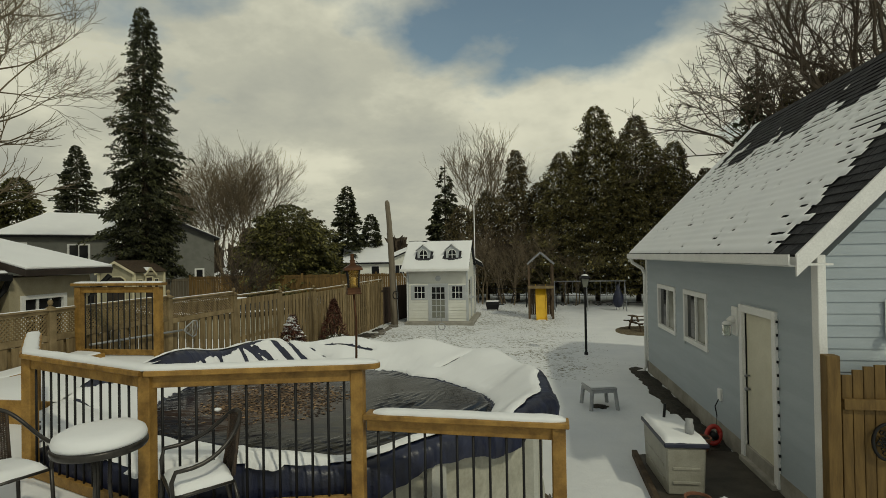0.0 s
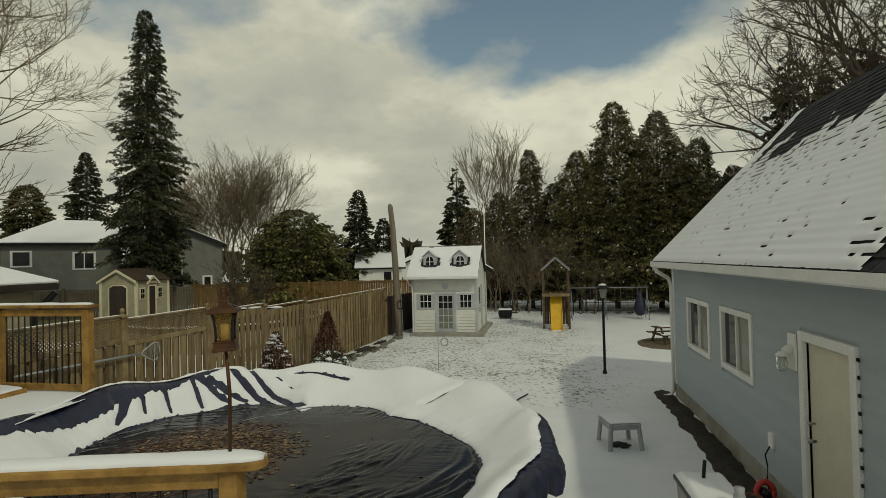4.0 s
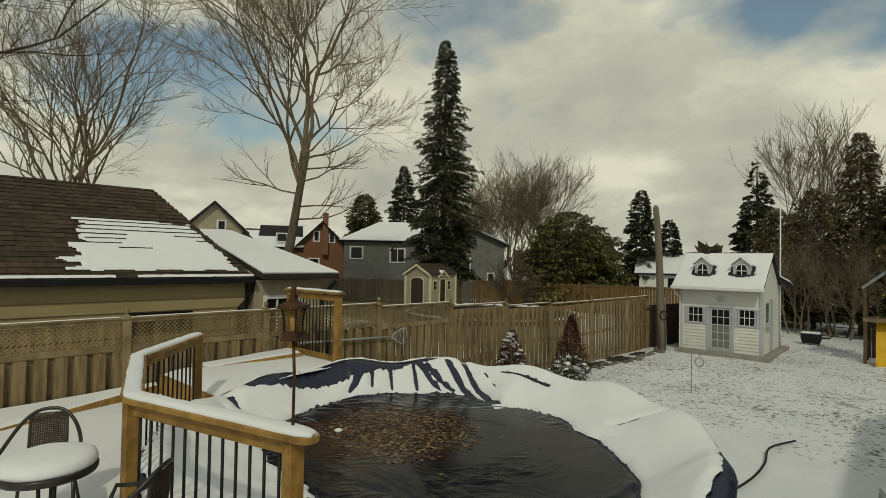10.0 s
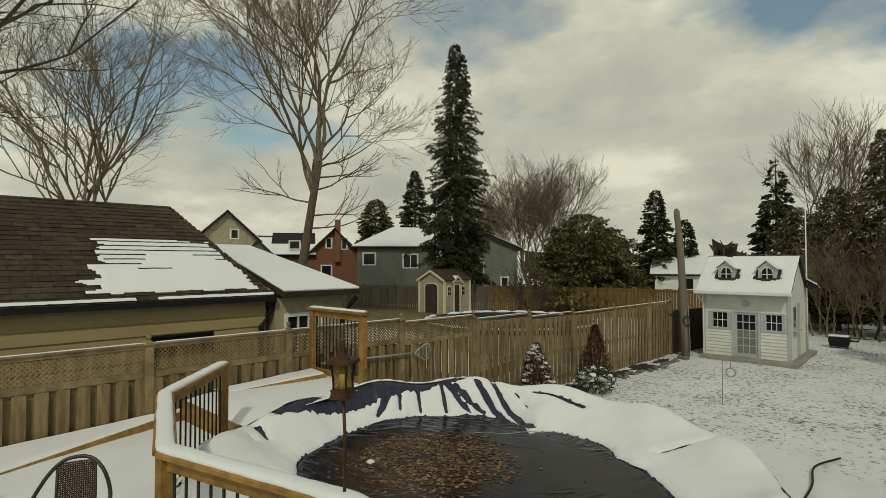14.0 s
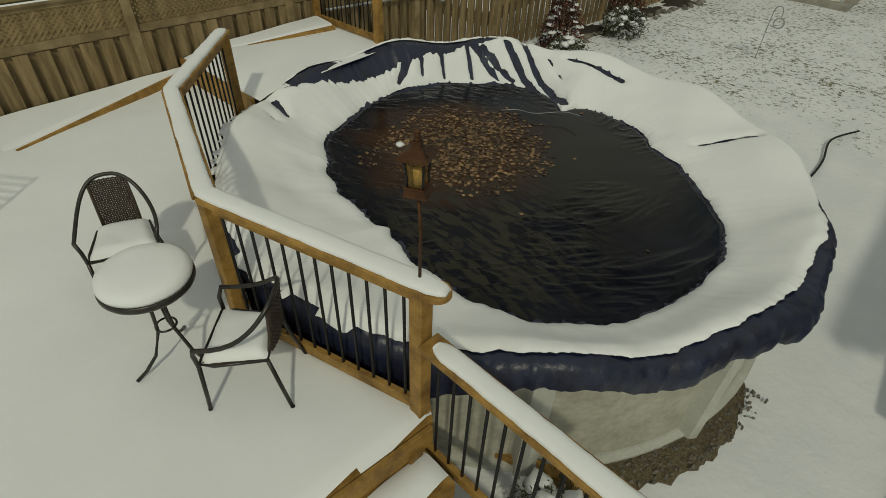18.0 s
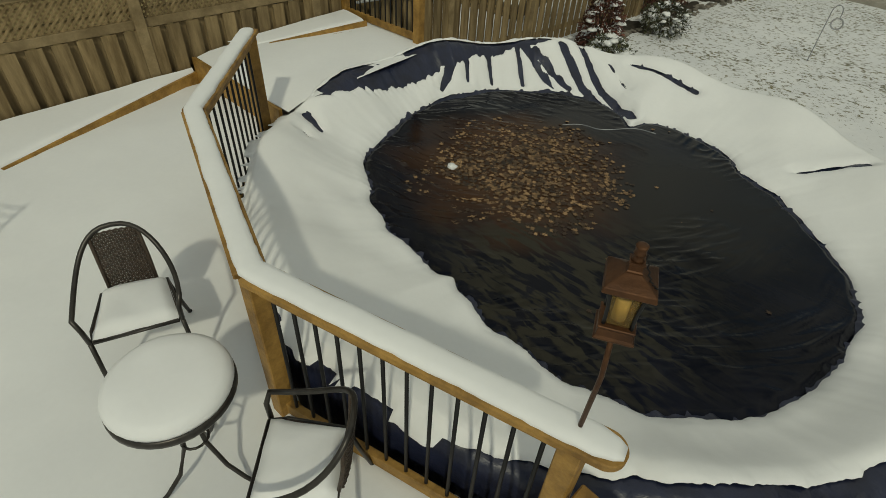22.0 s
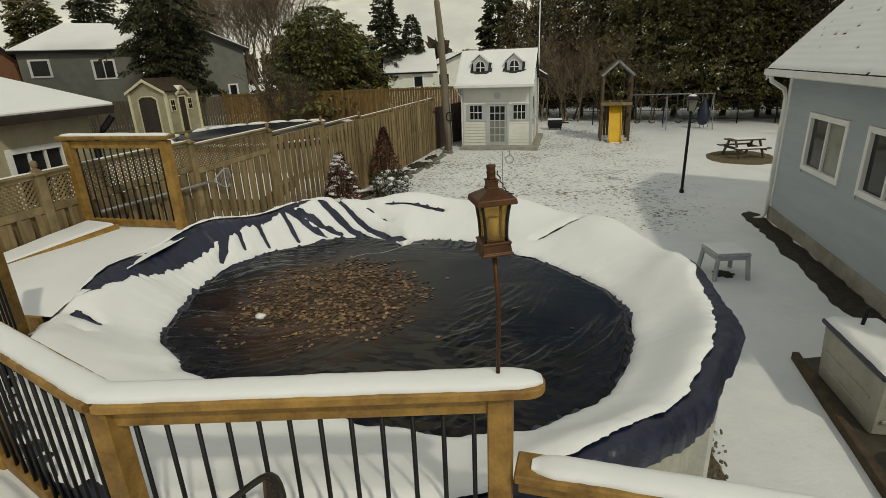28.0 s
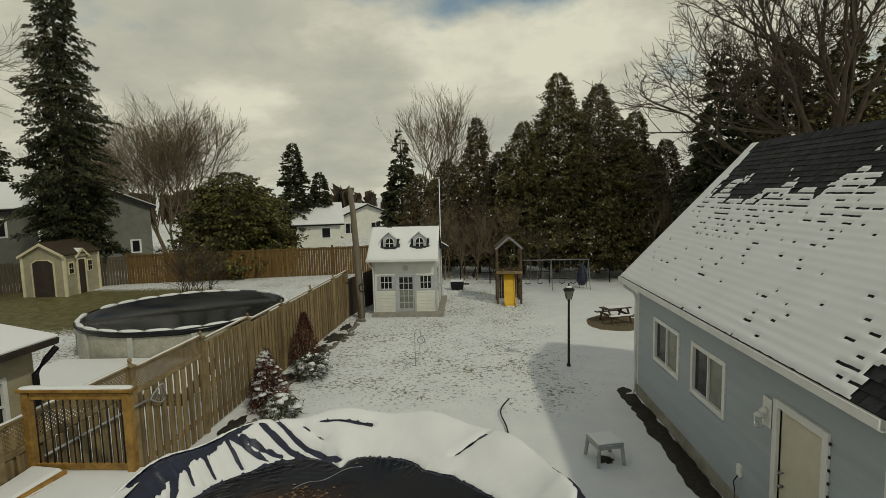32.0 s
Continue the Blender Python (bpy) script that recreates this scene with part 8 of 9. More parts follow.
def build_net():
    n = thing("pool_net", "aluminium leaf net hung along the fence", "pool net")
    a, b = Vector((fence_x(9.0) + 0.11, 9.0, 1.54)), Vector((fence_x(11.1) + 0.11, 11.1, 1.47))
    m = MB()
    m.tube([a, b], 0.019, 8)
    part("handle", m, PLASTIC_GREY, n, "blue-grey pole", smooth=True)
    m = MB()
    hoop = [(0.0, 0.0), (0.06, 0.05), (0.30, 0.15), (0.40, 0.13), (0.43, 0.0), (0.38, -0.15), (0.28, -0.17), (0.06, -0.05), (0.0, 0.0)]
    m.tube([b + Vector((0.04, y, z)) for y, z in hoop], 0.014, 6)
    part("hoop", m, PLASTIC_GREY, n, smooth=True)
    m = MB()
    for i in range(9):
        y = 0.05 + 0.043 * i
        k = min(0.14, 0.045 + 0.36 * max(0.0, y - 0.06))
        m.tube([b + Vector((0.04, y, -k)), b + Vector((0.02, y, 0)), b + Vector((0.04, y, k))], 0.0035, 4)
    part("mesh_strands", m, PLASTIC_GREY, n)


build_net()


# ---- neighbouring plots ----
FD = Vector((0.0545, 1.0, 0)).normalized()


def build_tan_garage():
    g = thing("neighbour_garage", "tan-sided neighbouring garage with a brown shingle roof", "garage", kind="structure")
    y_far, y_near = 8.75, -5.0
    fx = lambda y: -8.27 - (8.75 - y) * 0.0545
    L = (y_far - y_near) * math.hypot(1, 0.0545)
    m = frame_of((fx(y_near), y_near, 0), (FD.x, FD.y))
    hole = [(L - 2.0, L - 0.95, 1.75, 2.08)]
    wall_core(g, TAN_SIDING, m, L, -0.3, 2.66, 0.12, hole)
    lap_siding(g, TAN_SIDING, m, L, -0.1, 2.66, 0.2, hole, proud=0.03)
    window_unit(m, hole[0][0], hole[0][1], hole[0][2], hole[0][3], "long low dark window under the tan garage eave", BLACK_METAL, 1, 1, 0.03, name="slot_window")
    depth, zr = 6.0, 4.5
    e = MB()
    e.add([m @ Vector(p) for p in ((0, -0.12, -0.3), (0, -depth, -0.3), (0, -depth, 2.66), (0, -depth / 2, zr - 0.1), (0, -0.12, 2.66))], [(0, 1, 2, 3, 4)])
    e.add([m @ Vector(p) for p in ((L, -0.12, -0.3), (L, -depth, -0.3), (L, -depth, 2.66), (L, -0.12, 2.66))], [(0, 1, 2, 3)])
    part("end_wall", e, TAN_SIDING, g)
    ov, uo, hipx = 0.12, 0.12, 0.9
    v3 = Vector((0, -depth / 2 - ov, zr - 2.66))
    up = m.to_3x3() @ v3
    o = m @ Vector((-uo, ov, 2.66))
    ul = L + 2 * uo
    ms = slope_frame(o, tuple(FD), tuple(up))
    vl = up.length
    rd = MB()
    a, b = m @ Vector((-uo, ov, 2.65)), m @ Vector((L + uo, ov, 2.65))
    c, d = m @ Vector((L + uo - hipx, -depth / 2, zr - 0.01)), m @ Vector((-uo, -depth / 2, zr - 0.01))
    rd.slab((a, b, c, d), 0.08)
    a2, b2 = m @ Vector((-uo, -depth - ov, 2.65)), m @ Vector((L + uo, -depth - ov, 2.65))
    rd.slab((d, c, b2, a2), 0.08)
    rd.add([b, b2, c, b - Vector((0, 0, 0.08)), b2 - Vector((0, 0, 0.08)), c - Vector((0, 0, 0.08))], [(0, 1, 2), (5, 4, 3), (0, 3, 4, 1)])
    part("roof_deck", rd, BROWN_SHINGLE, g)
    shingle_courses(g, BROWN_SHINGLE, ms, ul, vl, 0.16, 0.34, lambda v: (0.0, ul - hipx * v / vl), (ul - 6.6, ul, vl * 0.42, vl))

    def covered(u, v):
        w = ul - u
        cc = int(v / 0.16)
        t = v / vl
        left = 2.95 - 0.9 * t + 0.25 * noise.noise(Vector((cc * 0.8, 2, 5))) + 0.2 * noise.noise(Vector((u * 3, v * 9, 2)))
        right = hipx * t + 0.14 + 0.12 * noise.noise(Vector((cc * 1.7, 3, 8)))
        if v < 0.07:
            return noise.noise(Vector((u * 0.8, 4, 4))) > -0.3
        if v < 0.22 + 0.05 * noise.noise(Vector((u * 2.66, 3, 3))):
            return False
        edge = 0.56 + 0.05 * noise.noise(Vector((u * 1.1, 1, 8)))
        if right < w < left and t < edge:
            return not (v % 0.16 < 0.05 and noise.noise(Vector((u * 0.9, cc * 2.1, 3))) > -0.42 + 2.4 * (edge - t))
        return noise.noise(Vector((u * 1.7, v * 2.4, 31))) > 0.66 and t < 0.5
    roof_snow(g, ms, ul, vl, covered, 0.03, 0.045, 0.02, vstep=0.04)
    ge = MB()
    ge.beam(m @ Vector((-uo, ov + 0.05, 2.61)), m @ Vector((L + uo, ov + 0.05, 2.61)), 0.10, 0.10)
    part("gutter", ge, BLACK_METAL, g, "dark brown gutter")
    dp = MB()
    q = [m @ Vector(p) for p in ((L + 0.1, ov + 0.05, 2.58), (L + 0.1, ov - 0.05, 2.41), (L - 0.1, 0.06, 2.1), (L - 0.1, 0.06, 0.0))]
    dp.tube(q, 0.05, 8)
    part("downpipe", dp, BLACK_METAL, g)
    # rear building, beige, with a shallow snowy hipped roof
    h = thing("neighbour_extension", "beige rendered building with a shallow snowy roof", "house", kind="structure")
    m2 = frame_of((-8.17, 8.9, 0), (FD.x, FD.y))
    L2 = 1.5
    hole = [(0.18, 1.0, 1.45, 2.3)]
    wall_core(h, BEIGE_STUCCO, m2, L2, -0.3, 2.6, 0.14, hole)
    window_unit(m2, *hole[0], "white-framed window in the beige wall", WHITE_TRIM, 3, 2, 0.07, name="neighbour_window", bar=0.03)
    bx = MB()
    bx.box(0.0, L2, -4.2, -0.14, -0.3, 2.59, m2)
    part("rear_wall", bx, BEIGE_STUCCO, h)
    r, sn = MB(), MB()
    for q in (((0.02, 0.32, 2.72), (L2 + 0.2, 0.32, 2.72), (L2 - 0.5, -3.4, 3.66), (0.02, -3.4, 3.66)),
              ((L2 + 0.2, 0.32, 2.72), (L2 + 0.9, -4.2, 2.72), (L2 - 0.4, -4.2, 3.66), (L2 - 0.5, -3.4, 3.66))):
        r.slab([m2 @ Vector(p) for p in q], 0.10)
        sn.slab([m2 @ (Vector(p) + Vector((0, 0, 0.055))) for p in q], 0.05)
    part("roof", r, SHED_DOOR, h, "dark brown roof edge")
    part("roof_snow", sn, SNOW, h, bevel=0.015)
    dp = MB()
    dp.tube([m2 @ Vector(p) for p in ((L2 + 0.15, 0.3, 2.58), (L2 + 0.05, 0.18, 2.4), (L2 - 0.05, 0.07, 2.2), (L2 - 0.05, 0.07, 0.0))], 0.05, 8)
    part("downpipe", dp, BLACK_METAL, h)


build_tan_garage()


def build_shed():
    """One resin shed: a gabled end with a wide door, and a long side with a second door under its own small gable."""
    x0, x1, y0, y1, zb, h, hp = -24.75, -22.45, 29.2, 31.75, -0.22, 2.12, 2.72
    cx = (x0 + x1) / 2
    s = thing("garden_shed", "beige resin garden shed with dark brown doors and cream trim", "shed", at=(cx, y0, zb))
    inv = Matrix.Translation((-cx, -y0, -zb))

    def add(name, mb, material, label="", parent=None):
        o = part(name, mb, material, parent or s, label)
        if parent is None:
            o.matrix_parent_inverse = inv
        return o
    b = MB()
    b.add([(x0, y0, zb), (x1, y0, zb), (x1, y0, h), (cx, y0, hp), (x0, y0, h), (x0, y1, zb), (x1, y1, zb), (x1, y1, h), (cx, y1, hp), (x0, y1, h)],
          [(0, 1, 2, 3, 4), (9, 8, 7, 6, 5), (1, 6, 7, 2), (5, 0, 4, 9)])
    add("wall", b, SHED_WALL)
    k = 0.60
    arch = [(cx - k, zb), (cx + k, zb), (cx + k, 1.72), (cx + k * 0.55, 1.88), (cx - k * 0.55, 1.88), (cx - k, 1.72)]
    d = MB()
    d.add([(a_, y0 - 0.03, z) for a_, z in arch] + [(a_, y0 - 0.002, z) for a_, z in arch], [tuple(range(6))] + [(i, i + 6, (i + 1) % 6 + 6, (i + 1) % 6) for i in range(6)])
    add("door", d, SHED_DOOR, "dark brown double door")
    t = MB()
    for p, q in zip(arch[1:], arch[2:] + arch[:1]):
        t.beam((p[0], y0 - 0.03, p[1]), (q[0], y0 - 0.03, q[1]), 0.05, 0.09, (0, 1, 0))
    add("door_trim", t, SHED_TRIM)
    for x, y in ((x0, y0), (x1, y0), (x1, y1)):
        t = MB()
        t.box(x - 0.07, x + 0.07, y - 0.05, y + 0.07, zb, h - 0.03)
        add("corner_trim", t, SHED_TRIM)
    for sx in (-1, 1):
        e = cx + sx * ((x1 - x0) / 2 + 0.14)
        r = MB()
        r.slab(((cx, y0 - 0.14, hp + 0.07), (e, y0 - 0.14, h - 0.02), (e, y1 + 0.12, h - 0.02), (cx, y1 + 0.12, hp + 0.07)), 0.05 * -sx)
        roof = add("roof", r, BROWN_SHINGLE, "dark brown resin roof panel")
        f = MB()
        f.add([(cx, yy, hp + dz) for yy in (y0 - 0.17, y0 - 0.141) for dz in (-0.07, 0.08)] + [(e, yy, h + dz) for yy in (y0 - 0.17, y0 - 0.141) for dz in (-0.14, 0.0)],
              [(0, 4, 5, 1), (2, 3, 7, 6), (1, 5, 7, 3), (0, 2, 6, 4), (4, 6, 7, 5)])
        add("gable_trim", f, SHED_TRIM)
        for i, (u0, u1, v0, v1) in enumerate(((0.02, 0.3, 0.55, 1.0), (0.42, 0.55, 0.7, 1.0), (0.66, 0.98, 0.5, 0.98), (0.1, 0.2, 0.1, 0.35))):
            c = [(u, v) for u, v in ((u0, v0), (u1, v0), (u1, v1), (u0, v1))]
            n = MB()
            n.slab([(e + (cx - e) * v, y0 - 0.1 + (y1 - y0 + 0.2) * u, h - 0.02 + (hp + 0.09 - h) * v + 0.03) for u, v in c], 0.03 * sx)
            part("snow", n, SNOW, roof)
    # the long side
    ms = frame_of((x1, y0, 0), (0, 1))
    dr = MB()
    dr.box(0.95, 1.45, 0.0, 0.04, zb, 1.78, ms)
    add("side_door", dr, SHED_DOOR, "narrow dark brown door")
    t = MB()
    t.box(0.86, 0.95, 0.0, 0.06, zb, 1.86, ms).box(1.45, 1.54, 0.0, 0.06, zb, 1.86, ms).box(0.95, 1.45, 0.0, 0.06, 1.78, 1.86, ms)
    add("side_door_trim", t, SHED_TRIM)
    g = MB()
    g.add([ms @ Vector(q) for q in ((0.7, 0.12, 1.94), (1.7, 0.12, 1.94), (1.2, 0.12, 2.34), (0.7, -0.5, 2.1), (1.7, -0.5, 2.1), (1.2, -0.8, 2.38))], [(0, 1, 2), (0, 2, 5, 3), (1, 4, 5, 2), (0, 3, 4, 1)])
    gab = add("side_gable", g, SHED_WALL, "small gable over the side door")
    for q in (((0.66, 0.14, 1.9), (1.2, 0.14, 2.36)), ((1.74, 0.14, 1.9), (1.2, 0.14, 2.36))):
        f = MB()
        f.beam(ms @ Vector(q[0]), ms @ Vector(q[1]), 0.05, 0.1)
        part("trim", f, SHED_TRIM, gab)
    n = MB()
    n.slab([ms @ Vector(q) for q in ((0.72, 0.1, 2.0), (1.2, 0.1, 2.40), (1.2, -0.6, 2.42), (0.72, -0.4, 2.15))], 0.03)
    part("snow", n, SNOW, gab)
    for u in (0.45, 1.85):
        f = MB()
        f.box(u - 0.19, u + 0.19, 0.0, 0.04, 1.05, 1.72, ms)
        wf = add("window", f, SHED_TRIM)
        for i in range(2):
            for j in range(2):
                p = MB()
                p.box(u - 0.14 + 0.15 * i, u - 0.01 + 0.15 * i, 0.04, 0.046, 1.10 + 0.29 * j, 1.36 + 0.29 * j, ms)
                part("pane", p, GLASS, wf)


build_shed()


def build_far_pool():
    x, y, r = -11.1, 20.6, 3.35
    p = thing("neighbour_pool", "neighbour's above-ground pool with a dark covered surface", "pool", at=(x, y, -0.2))
    m = MB()
    m.lathe([(r, 0.0), (r, 1.2), (r - 0.05, 1.2), (r - 0.05, 0.5)], 64)
    part("wall", m, POOL_WALL, p)
    t = MB()
    t.lathe([(r + 0.06, 1.1), (r + 0.08, 1.2), (r + 0.03, 1.26), (r - 0.15, 1.24), (r - 0.3, 1.05), (r - 0.5, 0.95), (0.05, 0.93)], 72)
    for i, (a, b, c) in enumerate(t.v):
        t.v[i] = (a, b, c + 0.03 * noise.noise(Vector((a * 3, b * 3, 1))))
    part("cover", t, WET_TARP, p, "black winter cover", smooth=True)
    k = 26
    for i in range(k):
        if noise.noise(Vector((i * 0.9, 0, 3))) < -0.22:
            continue
        s = MB()
        pts = [((r - 0.05) * math.cos(a), (r - 0.05) * math.sin(a), 1.25) for a in [2 * math.pi * (i + f / 5 * 0.96) / k for f in range(6)]]
        s.tube(pts, [0.03, 0.07, 0.08, 0.08, 0.07, 0.03], 6)
        part("rim_snow", s, SNOW, p, smooth=True)
    for i in range(12):
        u = MB()
        a = i * math.pi / 6
        u.box(r - 0.02, r + 0.06, -0.08, 0.08, 0.0, 1.15, Matrix.Rotation(a, 4, "Z"))
        part("upright", u, POOL_POST, p)
    s = MB()
    b = thing("red_ball", "red ball lying in the neighbour's snow", "ball", at=(-8.9, 15.2, -0.02))
    s.lathe([(0.02, -0.14), (0.1, -0.1), (0.145, 0.0), (0.1, 0.1), (0.02, 0.14)], 14)
    part("ball_skin", s, RED, b, smooth=True)
    d = thing("neighbour_terrace", "low snow-covered terrace with a lattice skirt", "terrace", kind="structure", at=(0, 0, 0))
    m = MB()
    m.prism([(-13.8, 14.2), (-8.0, 14.4), (-8.6, 17.3), (-13.2, 17.2)], -0.2, 0.25)
    part("platform", m, GREY_FENCE, d)
    m = MB()
    m.prism([(-13.75, 14.25), (-8.05, 14.45), (-8.65, 17.25), (-13.15, 17.15)], 0.252, 0.3)
    part("terrace_snow", m, SNOW, d, bevel=0.03)
    m = MB()
    lattice(m, (-13.75, 14.17), (-8.1, 14.37), -0.1, 0.2, 0.11)
    part("lattice_panel", m, FENCE_WOOD, d, kind="stuff")


build_far_pool()


def house(name, label, p, q, depth, eave, ridge, wall, roof_mat, snow=1.0, windows=(), gable=False, zb=-0.3, over=0.4, chimney=None, hip=0.0):
    """A house whose front runs from p to q, with the rest behind; gable: the front is the gable end."""
    h = thing(name, label, "house", kind="structure")
    a = Vector((*p, 0))
    d = Vector((q[0] - p[0], q[1] - p[1], 0))
    L = d.length
    m = frame_of(p + (0,), (d.x, d.y))
    w = MB()
    w.box(0, L, -depth, 0, zb, eave, m)
    if gable:
        for n in (0, -depth):
            w.add([m @ Vector(t) for t in ((0, n, eave), (L, n, eave), (L / 2, n, ridge - 0.1))], [(0, 1, 2)])
    else:
        for u in ((L,) if hip else (0, L)):
            w.add([m @ Vector(t) for t in ((u, 0, eave), (u, -depth, eave), (u, -depth / 2, ridge - 0.1))], [(0, 1, 2)])
    part("wall", w, wall, h)
    o = over
    if gable:
        s = (ridge - eave) / (L / 2)
        quads = [((-o, o, eave - s * o), (L / 2, o, ridge), (L / 2, -depth - o, ridge), (-o, -depth - o, eave - s * o)),
                 ((L / 2, o, ridge), (L + o, o, eave - s * o), (L + o, -depth - o, eave - s * o), (L / 2, -depth - o, ridge))]
    else:
        s = (ridge - eave) / (depth / 2)
        quads = [((-o, o, eave - s * o), (L + o, o, eave - s * o), (L + o, -depth / 2, ridge), (-o, -depth / 2, ridge)),
                 ((-o, -depth / 2, ridge), (L + o, -depth / 2, ridge), (L + o, -depth - o, eave - s * o), (-o, -depth - o, eave - s * o))]
    if hip:
        # the ridge stops short and a third slope closes the end
        top = (hip, -depth / 2, ridge)
        quads = [((-o, o, eave - s * o), (L + o, o, eave - s * o), (L + o, -depth / 2, ridge), top),
                 (top, (L + o, -depth / 2, ridge), (L + o, -depth - o, eave - s * o), (-o, -depth - o, eave - s * o))]
        r = MB()
        tri = [m @ Vector(t) for t in ((-o, o, eave - s * o), top, (-o, -depth - o, eave - s * o))]
        r.add(tri + [t - Vector((0, 0, 0.16)) for t in tri], [(0, 1, 2), (5, 4, 3), (0, 2, 5, 3)])
        part("hip_roof", r, roof_mat, h)
    for k, qd in enumerate(quads):
        r = MB()
        r.slab([m @ Vector(t) for t in qd], 0.16)
        rf = part("roof", r, roof_mat, h)
        if snow:
            a0, b0, c0, d0 = (Vector(t) for t in qd)
            lift = Vector((0, 0, 0.05))
            if gable and k == 0:
                b1, c1 = a0.lerp(b0, snow), d0.lerp(c0, snow)
                pts = (a0, b1, c1, d0)
            elif gable:
                a1, d1 = b0.lerp(a0, snow), c0.lerp(d0, snow)
                pts = (a1, b0, c0, d1)
            elif k == 0:
                pts = (a0, b0, b0.lerp(c0, snow), a0.lerp(d0, snow))
            else:
                pts = (d0.lerp(a0, snow), c0.lerp(b0, snow), c0, d0)
            n = MB()
            n.slab([m @ (t + lift) for t in pts], 0.046)
            part("snow", n, SNOW, rf)
    for (u0, u1, z0, z1) in windows:
        f = MB()
        f.box(u0 - 0.1, u1 + 0.1, 0.0, 0.06, z0 - 0.1, z1 + 0.1, m)
        wf = part("window", f, WHITE_TRIM, h)
        k = max(1, round((u1 - u0) / 0.7))
        for i in range(k):
            g = MB()
            g.box(u0 + (u1 - u0) * i / k + 0.03, u0 + (u1 - u0) * (i + 1) / k - 0.03, 0.06, 0.075, z0, z1, m)
            part("pane", g, GLASS, wf)
    if chimney:
        c = MB()
        u, n, zt = chimney
        c.box(u - 0.24, u + 0.24, n - 0.3, n + 0.3, eave - 1, zt, m)
        part("chimney", c, BRICK, h)
    return h


house("grey_house", "grey-green bungalow with a snowy hipped roof behind the spruce", (-32.9, 30.2), (-28.6, 35.0), 7.0, 4.75, 6.35, GREY_HOUSE, SHINGLE, 0.97, [(0.55, 1.45, 3.15, 4.0), (3.75, 4.85, 2.9, 3.9)], hip=2.9)
house("grey_house_wing", "gabled wing of the grey bungalow with wide garage windows", (-29.2, 36.9), (-24.6, 40.65), 8.0, 4.65, 5.95, GREY_HOUSE, SHINGLE, 0.9, [(1.45, 3.05, 1.8, 3.25), (4.6, 5.1, 1.2, 2.0)], gable=True)
house("brown_house", "dark brown house behind bare trees", (-24.6, 47.2), (-19.6, 51.0), 8.0, 4.2, 5.8, SHED_DOOR, BROWN_SHINGLE, 0.0, [(2, 3, 2, 3)])
house("brick_house", "red brick house with a steep gable and chimney", (-38.3, 29.5), (-35.95, 32.7), 9.0, 4.36, 6.3, BRICK, SHINGLE, 0.5, [(1.3, 1.7, 4.6, 5.35), (2.6, 3.0, 4.5, 5.35), (0.9, 1.7, 2.0, 3.0)], gable=True, chimney=(2.25, 0.1, 7.0))
house("brick_house_wing", "red brick wing with a snowy grey roof", (-39.9, 27.0), (-38.3, 29.5), 8.0, 4.15, 6.05, BRICK, SHINGLE, 0.45, [(1.2, 2.0, 4.5, 5.1)])
house("cream_house", "cream house with a snow-edged gable", (-39.7, 20.4), (-37.9, 24.3), 9.0, 5.3, 7.35, BEIGE_STUCCO, SHINGLE, 0.75, [(2.4, 2.9, 5.2, 5.8)], gable=True)
house("cream_garage", "cream outbuilding with a snowy gable roof", (-33.1, 20.4), (-31.95, 22.65), 6.0, 3.62, 4.85, BEIGE_STUCCO, SHINGLE, 0.8, [], gable=True)
house("white_garage", "white garage with a snow-covered roof", (-17.6, 52.4), (-13.6, 53.6), 7.0, 2.4, 4.2, CREAM_SIDING, SHINGLE, 1.0, [(2.4, 3.2, 0.9, 1.8)])
house("white_house", "white house with snowy roof beyond the garage", (-16.6, 62), (-9.0, 65), 8.0, 2.2, 3.9, CREAM_SIDING, SHINGLE, 1.0, [(1.5, 2.6, 0.6, 1.7), (4.5, 5.6, 0.6, 1.7)], gable=True)
house("pale_house", "pale house far behind the playhouse", (-9.5, 70), (-2.0, 72), 8.0, 3.6, 6.0, CREAM_SIDING, SHINGLE, 1.0, [(1.5, 2.6, 1, 2.3), (4.5, 5.6, 1, 2.3)])
house("hidden_house", "snow-roofed house glimpsed between the conifers", (13.0, 46), (22.0, 44), 8.0, 4.5, 7.0, GREY_HOUSE, SHINGLE, 1.0, [(1.5, 2.6, 1, 2.3)])
house("distant_house", "low house on the far street", (-62, 30), (-57, 40), 8.0, 4.2, 6.8, BEIGE_STUCCO, BROWN_SHINGLE, 0.9, [(2, 3, 1.5, 2.8)])
house("distant_house", "white house on the far street", (-35, 75), (-24, 80), 8.0, 4.0, 6.5, CREAM_SIDING, SHINGLE, 1.0, [(2, 3, 1.5, 2.8), (6, 7, 1.5, 2.8)])


